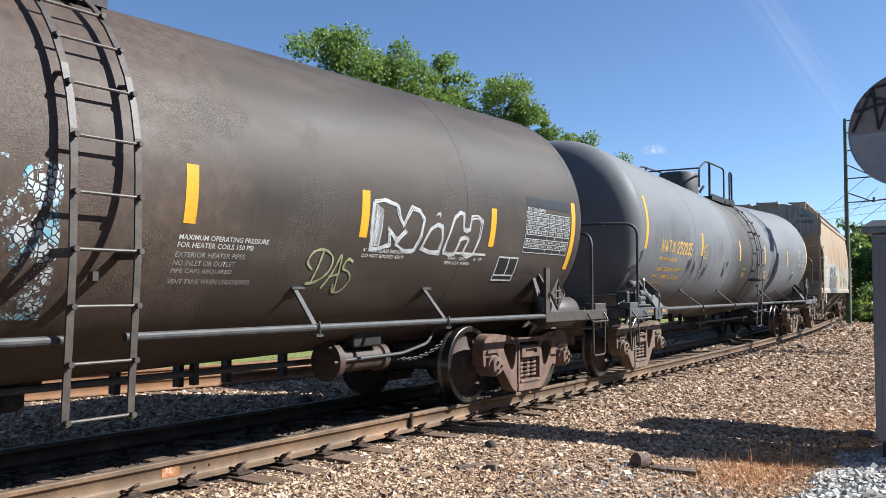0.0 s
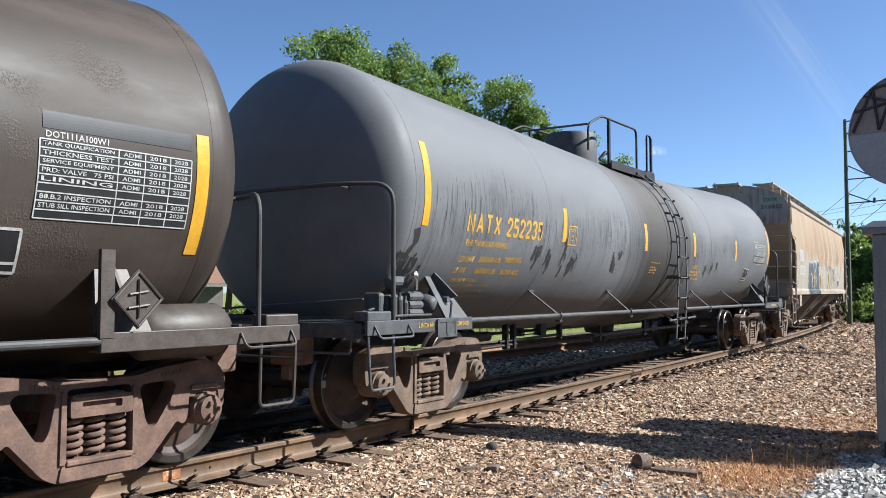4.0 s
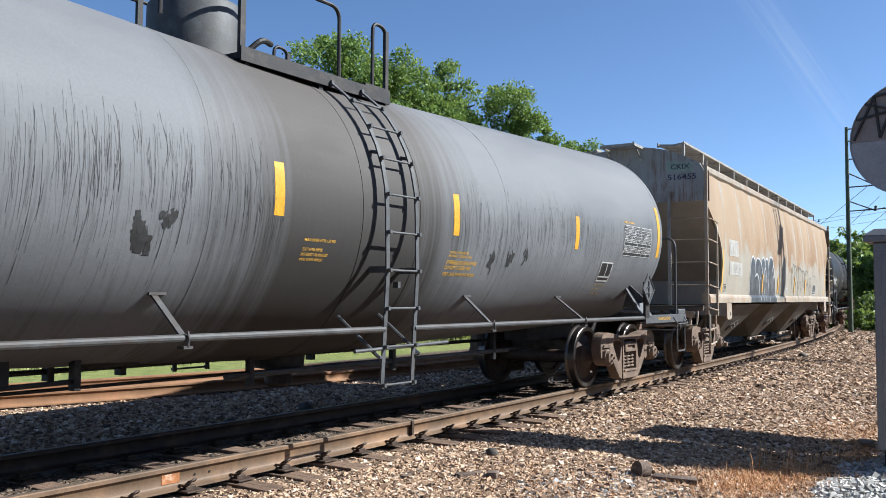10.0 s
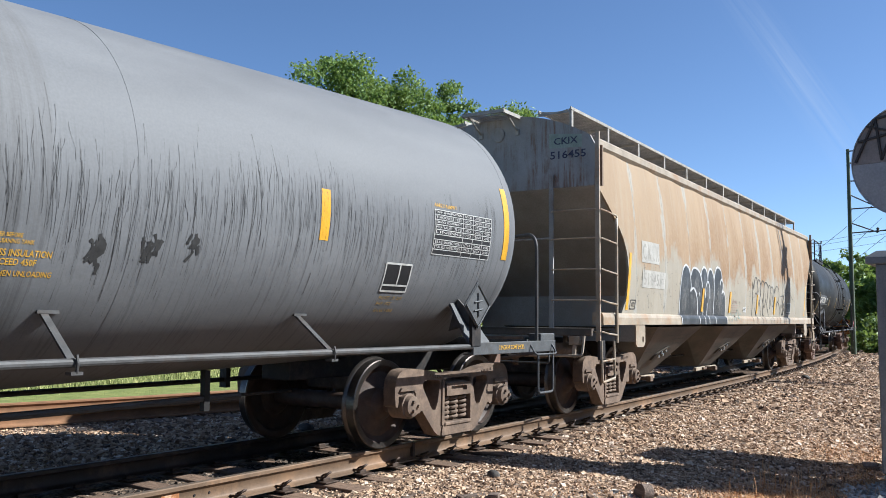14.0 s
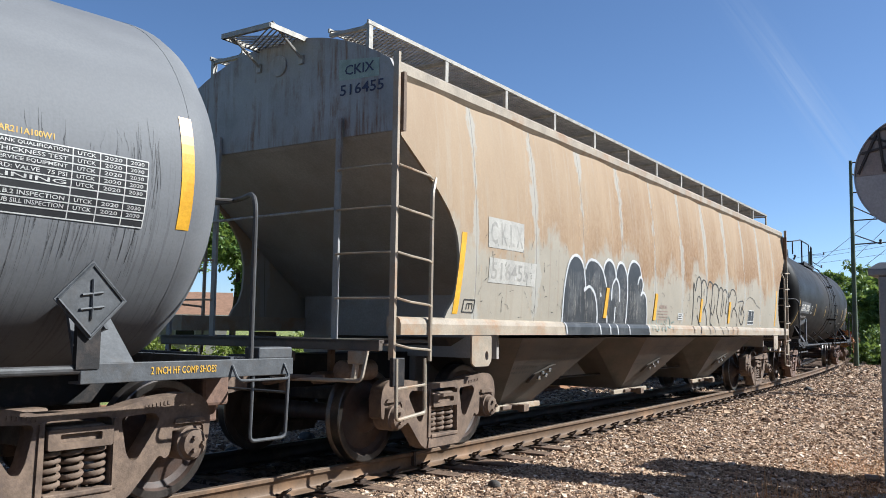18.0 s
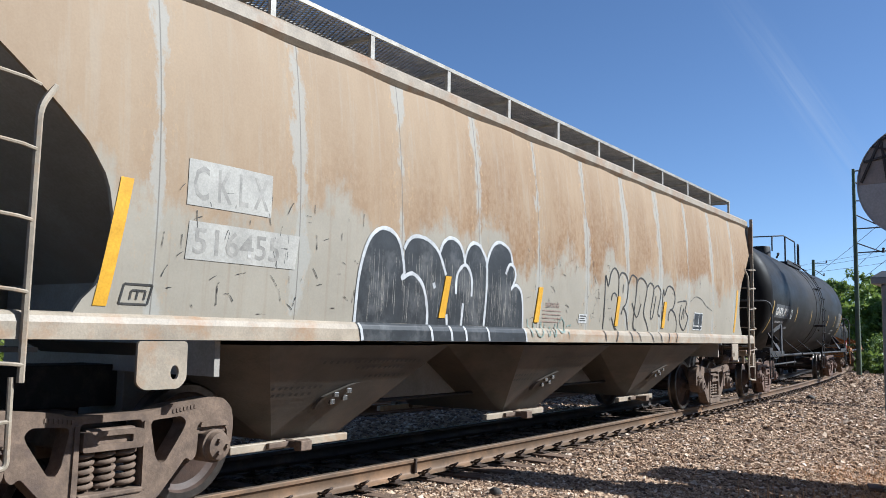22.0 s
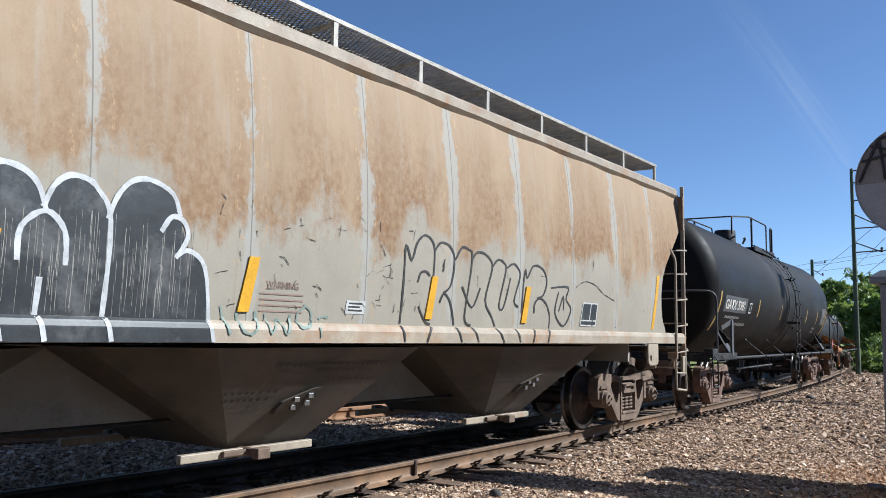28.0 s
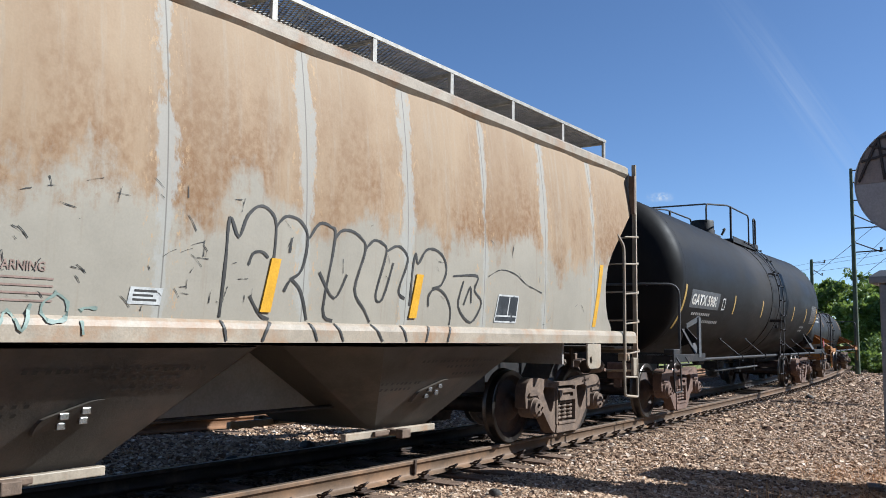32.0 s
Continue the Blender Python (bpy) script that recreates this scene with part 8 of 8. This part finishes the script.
def pole(name, x, y, top, r, label, arms):
    root = thing(name, label, "utility pole", "utility poles")
    root.location = (x, y, -0.45)
    h = top + 0.45
    bm = bmesh.new()
    lathe(bm, [(-0.3, r * 1.25), (h * 0.5, r), (h, r * 0.72)], 14, "z")
    part("shaft", bm, M_POLE, root, "", 50)
    for z, l, tilt in arms:
        bm = bmesh.new()
        tube(bm, [(0, 0, z + 0.45), (l * 0.25, -l, z + 0.45 + tilt)], 0.030, 6)
        arm = part("arm", bm, M_STRUT, root)
        bm = bmesh.new()
        lathe(bm, [(0.0, 0.05), (0.04, 0.08), (0.12, 0.05), (0.20, 0.07), (0.24, 0.02)], 10, "z", (l * 0.25, -l, z + 0.45 + tilt))
        part("insulator", bm, M_STRUT, arm)
    return root


pole("utility_pole", 44.36, 1.12, 9.6, 0.098, "tall greenish-grey utility pole with short arms",
     ((9.5, 0.55, 0.02), (9.0, 0.5, -0.4), (8.05, 0.45, 0.0), (7.4, 0.9, -0.5), (6.7, 1.1, 0.05), (6.05, 1.15, -0.5), (5.55, 1.7, 0.1)))
pole("utility_pole", 78.2, 10.25, 8.3, 0.17, "distant dark utility pole", ((8.0, 1.0, 0.0), (7.5, 0.8, -0.6)))


def wire(a, b, sag, r=0.012):
    a, b = Vector(a), Vector(b)
    bm = bmesh.new()
    pts = [a.lerp(b, k / 14) - Vector((0, 0, sag * 4 * (k / 14) * (1 - k / 14))) for k in range(15)]
    tube(bm, pts, r, 5)
    return tagged(new("wire", mesh_of(bm, "wire", M_STRUT)), "thin dark overhead wire strung between poles", "wire", "overhead wires")


for a, b, s in (((44.4, -0.1, 7.0), (95, 21, 3.4), 0.4), ((44.6, -0.2, 6.2), (100, 19, 2.4), 0.4), ((44.8, -0.6, 5.6), (96, 17.5, 2.6), 0.4),
                ((78, 10.2, 8.0), (60, -14, 10.4), 0.3), ((78, 10.2, 7.7), (60, -14, 10.0), 0.3), ((78, 10.2, 7.2), (60, -14, 9.1), 0.3),
                ((78, 10.2, 8.0), (140, 60, 9.0), 0.6), ((78, 10.2, 7.5), (140, 60, 8.5), 0.6)):
    wire(a, b, s)

cab = thing("signal_cabinet", "tall grey steel relay cabinet with an overhanging lid, on the gravel", "cabinet")
cab.matrix_basis = pose(10.90, -5.40, -0.37)
bm = bmesh.new()
box(bm, -0.52, 0.30, -0.22, 0.475, 0.08, 2.34, 0.015)
part("body", bm, M_CABINET, cab)
bm = bmesh.new()
box(bm, -0.57, 0.34, -0.30, 0.57, 2.34, 2.415, 0.012)
rings(bm, [[(-0.57, -0.30, 2.415), (0.34, -0.30, 2.415), (0.34, 0.57, 2.415), (-0.57, 0.57, 2.415)], [(-0.47, -0.20, 2.49), (0.24, -0.20, 2.49), (0.24, 0.47, 2.49), (-0.47, 0.47, 2.49)]])
part("lid", bm, M_CABINET, cab, "overhanging steel lid")
bm = bmesh.new()
box(bm, -0.44, 0.22, -0.16, 0.42, -0.22, 0.08)
part("plinth", bm, M_STRUT, cab)
bm = bmesh.new()
box(bm, -0.535, -0.52, -0.15, 0.40, 0.2, 2.24, 0.006)
d = part("door", bm, M_CABINET, cab)
bm = bmesh.new()
box(bm, -0.57, -0.535, 0.28, 0.31, 1.1, 1.35, 0.005)
part("handle", bm, M_STRUT, d)

disc = thing("disc_panel", "large round grey and tan panel with dark crossing bars", "round panel")
disc.matrix_basis = pose(11.32, -5.225, -0.51, 0, 0, -10)
R_D, Z_D = 0.681, 3.765
bm = bmesh.new()
lo = [(R_D * math.cos(a), Z_D + R_D * math.sin(a)) for a in [math.pi + math.pi * k / 32 for k in range(33)]]
slab(bm, [(y, z) for y, z in lo], -0.012, 0.012)
part("lower_plate", bm, M_DISC, disc, "plain pale grey lower half")
bm = bmesh.new()
hi = [(R_D * math.cos(a), Z_D + 0.004 + R_D * math.sin(a)) for a in [math.pi * k / 32 for k in range(33)]]
slab(bm, hi, -0.004, 0.02)
part("upper_plate", bm, M_DISC_T, disc, "weathered tan upper half")
# thin dark bars that cross the upper half
for a, b in (((-0.66, 0.03), (-0.50, 0.44)), ((-0.50, 0.44), (-0.30, 0.03)), ((-0.50, 0.44), (-0.24, 0.62)), ((-0.62, 0.25), (-0.10, 0.40)), ((-0.30, 0.03), (-0.24, 0.62)), ((-0.24, 0.62), (0.02, 0.03)),
             ((-0.30, 0.03), (0.10, 0.67)), ((0.02, 0.03), (0.10, 0.67)), ((0.10, 0.67), (0.34, 0.03)), ((-0.10, 0.40), (0.60, 0.28)), ((0.34, 0.03), (0.40, 0.54)), ((0.40, 0.54), (0.64, 0.03)), ((-0.44, 0.14), (0.50, 0.46)), ((-0.24, 0.62), (0.40, 0.54))):
    bm = bmesh.new()
    p, q = Vector((-0.02, a[0], Z_D + a[1])), Vector((-0.02, b[0], Z_D + b[1]))
    w = Vector((0, -(q - p).z, (q - p).y)).normalized() * 0.013
    d = Vector((-0.012, 0, 0))
    rings(bm, [[p + w + d, p - w + d, p - w - d, p + w - d], [q + w + d, q - w + d, q - w - d, q + w - d]])
    part("strut", bm, M_STRUT, disc)
bm = bmesh.new()
lp = [[(dx, (R_D + dr) * math.cos(2 * math.pi * k / 64), Z_D + (R_D + dr) * math.sin(2 * math.pi * k / 64)) for k in range(64)] for dx, dr in ((-0.02, 0.0), (-0.02, 0.012), (0.02, 0.012), (0.02, 0.0))]
rings(bm, lp, close=True)
part("rim", bm, M_DISC, disc)
bm = bmesh.new()
lathe(bm, [(-0.1, 0.055), (Z_D + 0.6, 0.05)], 14, "z", (0.09, 0.02, 0))
part("post", bm, M_STRUT, disc, "dark steel post")
bm = bmesh.new()
box(bm, -0.06, 0.08, -0.22, 0.10, Z_D - 0.36, Z_D - 0.30, 0.006)
tube(bm, [(-0.03, -0.05, Z_D - 0.30), (-0.03, -0.16, Z_D - 0.60)], 0.018, 6)
box(bm, -0.05, 0.08, -0.03, 0.05, Z_D - 0.32, Z_D + 0.06, 0.006)
part("bracket", bm, M_STRUT, disc)

# hidden second cabinet, added to widen the shadow on the gravel
box_2 = thing("shadow_cabinet", "unseen grey steel cabinet added behind the relay cabinet for its shadow", "cabinet")
box_2.matrix_basis = pose(12.12, -5.24, -0.48)
bm = bmesh.new()
box(bm, -0.40, 0.40, -0.25, 0.45, 0.06, 2.46, 0.015)
part("body", bm, M_CABINET, box_2)
bm = bmesh.new()
box(bm, -0.46, 0.46, -0.30, 0.50, 2.46, 2.58, 0.012)
part("lid", bm, M_CABINET, box_2)
bm = bmesh.new()
box(bm, -0.36, 0.36, -0.22, 0.42, -0.05, 0.06)
part("plinth", bm, M_STRUT, box_2)

# a signal mast with a ladder stands out of view and lays its shadow on the passing cars
mast = thing("signal_mast", "slim steel signal mast with a ladder beside the track", "signal mast")
mast.location = (25.85, -4.1, -0.85)
bm = bmesh.new()
lathe(bm, [(-0.2, 0.09), (8.6, 0.07)], 12, "z")
part("shaft", bm, M_CABINET, mast)
for y in (-0.55, -0.20):
    bm = bmesh.new()
    tube(bm, [(-0.2, y, 0.0), (-0.2, y, 8.4)], 0.03, 6)
    part("stile", bm, M_CABINET, mast)
for k in range(27):
    bm = bmesh.new()
    tube(bm, [(-0.2, -0.55, 0.3 + k * 0.30), (-0.2, -0.20, 0.3 + k * 0.30)], 0.016, 6)
    part("rung", bm, M_CABINET, mast)
bm = bmesh.new()
box(bm, -0.35, 0.15, -0.62, 0.22, 7.02, 7.07)
part("platform", bm, M_STRUT, mast)
bm = bmesh.new()
box(bm, -0.20, 0.14, -0.22, 0.20, 5.55, 6.25, 0.03)
part("signal_head", bm, M_STRUT, mast)
bm = bmesh.new()
box(bm, -0.10, 0.10, -0.12, 0.14, 2.6, 5.0, 0.02)
part("cable_box", bm, M_CABINET, mast)

# ---- a faint high streak of cloud and two small white puffs ----
def cloud_material(name, amount, stretch):
    m, nt, b = material(name, 1.0)
    b.inputs["Base Color"].default_value = (0.0, 0.0, 0.0, 1)
    b.inputs["Specular IOR Level"].default_value = 0.0
    b.inputs["Emission Color"].default_value = (0.95, 0.97, 1.0, 1)
    b.inputs["Emission Strength"].default_value = 0.33
    v = coords(nt, (1, 1, 1), "Generated")
    sep = nt.nodes.new("ShaderNodeSeparateXYZ")
    nt.links.new(v, sep.inputs[0])
    fac = None
    for i in (0, 2):
        pp = nt.nodes.new("ShaderNodeMath")
        pp.operation = "PINGPONG"
        nt.links.new(sep.outputs[i], pp.inputs[0])
        pp.inputs[1].default_value = 0.5
        e = map_range(nt, pp.outputs[0], 0.02, 0.5, 0.0, 1.0)
        if fac is None:
            fac = e
        else:
            k = nt.nodes.new("ShaderNodeMath")
            k.operation = "MULTIPLY"
            nt.links.new(fac, k.inputs[0])
            nt.links.new(e, k.inputs[1])
            fac = k.outputs[0]
    k = nt.nodes.new("ShaderNodeMath")
    k.operation = "MULTIPLY"
    nt.links.new(fac, k.inputs[0])
    nt.links.new(map_range(nt, noise_tex(nt, coords(nt, stretch, "Generated"), 3.0, 6), 0.35, 0.65, 0.0, amount), k.inputs[1])
    nt.links.new(k.outputs[0], b.inputs["Alpha"])
    return m


def cloud(name, az, el, dist, w, h, roll, mat, label):
    a, e = radians(az), radians(el)
    p = EYE + Vector((math.cos(a) * math.cos(e), math.sin(a) * math.cos(e), math.sin(e))) * dist
    vs = [(dist * w * (i / 8 - 0.5), dist * 0.002 * math.sin(i), dist * h * (j / 8 - 0.5)) for i in range(9) for j in range(9)]
    fs = [(i * 9 + j, (i + 1) * 9 + j, (i + 1) * 9 + j + 1, i * 9 + j + 1) for i in range(8) for j in range(8)]
    ob = tagged(new(name, from_arrays(name, vs, fs, mat, True)), label, "cloud", kind="structure")
    ob.matrix_world = Matrix.Translation(p) @ pose(0, 0, 0, 0, 0, az - 90) @ pose(0, 0, 0, -el, 0, 0) @ pose(0, 0, 0, 0, roll, 0)
    ob.visible_shadow = False
    return ob


cloud("backdrop_cloud_1", 21.1, 9.15, 3000, 0.034, 0.013, 3, cloud_material("small_puff", 1.6, (1.5, 1, 1.0)), "small white puff of cloud in a clear sky")
cloud("backdrop_cloud_2", 12.4, 14.9, 3500, 0.055, 0.44, -28, cloud_material("faint_streak", 0.20, (2.5, 1, 0.8)), "faint thin streak of high cloud")
# ---- the train and its way ----
CARS = [(brown_tank_car(), 3.1, 6.42), (grey_tank_car(), 20.2, 6.87), (covered_hopper(), 38.01, 6.77), (black_tank_car(), 55.51, 6.1), (black_tank_car(True), 71.81, 5.35)]
TRAVEL = [(0, 0.01), (1, 1.552), (2, 3.085), (3, 4.603), (5.5, 8.182), (6.5, 9.594), (7.5, 10.966), (8.5, 12.289), (9.5, 13.598), (10.5, 14.888), (11.5, 16.17), (12.5, 17.428), (13.5, 18.673), (14.5, 19.846), (16.5, 22.136), (17.5, 23.203), (18.5, 24.294), (19.5, 25.306), (20.5, 26.299), (21.5, 27.251), (22.5, 28.164), (23.5, 29.065), (24.5, 29.884), (25.5, 30.63), (27.5, 31.944), (28.5, 32.552), (29.5, 33.116), (30.5, 33.65), (31.5, 34.145), (32, 34.39)]


def travel(t):
    """Metres rolled at t seconds: smooth through the table."""
    i = max(k for k, (a, _) in enumerate(TRAVEL) if a <= t) if t < 32 else len(TRAVEL) - 2
    i = min(i, len(TRAVEL) - 2)
    slope = lambda k: (TRAVEL[min(k + 1, len(TRAVEL) - 1)][1] - TRAVEL[max(k - 1, 0)][1]) / (TRAVEL[min(k + 1, len(TRAVEL) - 1)][0] - TRAVEL[max(k - 1, 0)][0])
    (t0, a), (t1, b) = TRAVEL[i], TRAVEL[i + 1]
    w = t1 - t0
    s = (t - t0) / w
    return (2 * s ** 3 - 3 * s ** 2 + 1) * a + (s ** 3 - 2 * s ** 2 + s) * w * slope(i) + (3 * s ** 2 - 2 * s ** 3) * b + (s ** 3 - s ** 2) * w * slope(i + 1)


def motions():
    """The train rolls towards the camera and slows; each wheelset turns with it."""
    steps = [k * 0.5 for k in range(65)]
    for car, at, b in CARS:
        rows = []
        for t in steps:
            p, q = on_track(at - travel(t) - b)[0], on_track(at - travel(t) + b)[0]
            m, d = (p + q) / 2, q - p
            rows.append((t, pose(m.x, m.y, 0, 0, 0, math.degrees(math.atan2(d.y, d.x)))))
        walk(car, rows)
    turns = [k * 0.4 for k in range(81)]
    for w, dx in ROLLING:
        start = (dx * 53) % 360
        walk(w, [(t, Matrix.Translation((dx, 0, 0.457)) @ Matrix.Rotation(radians(start) - travel(t) / 0.457, 4, "Y")) for t in turns])


motions()
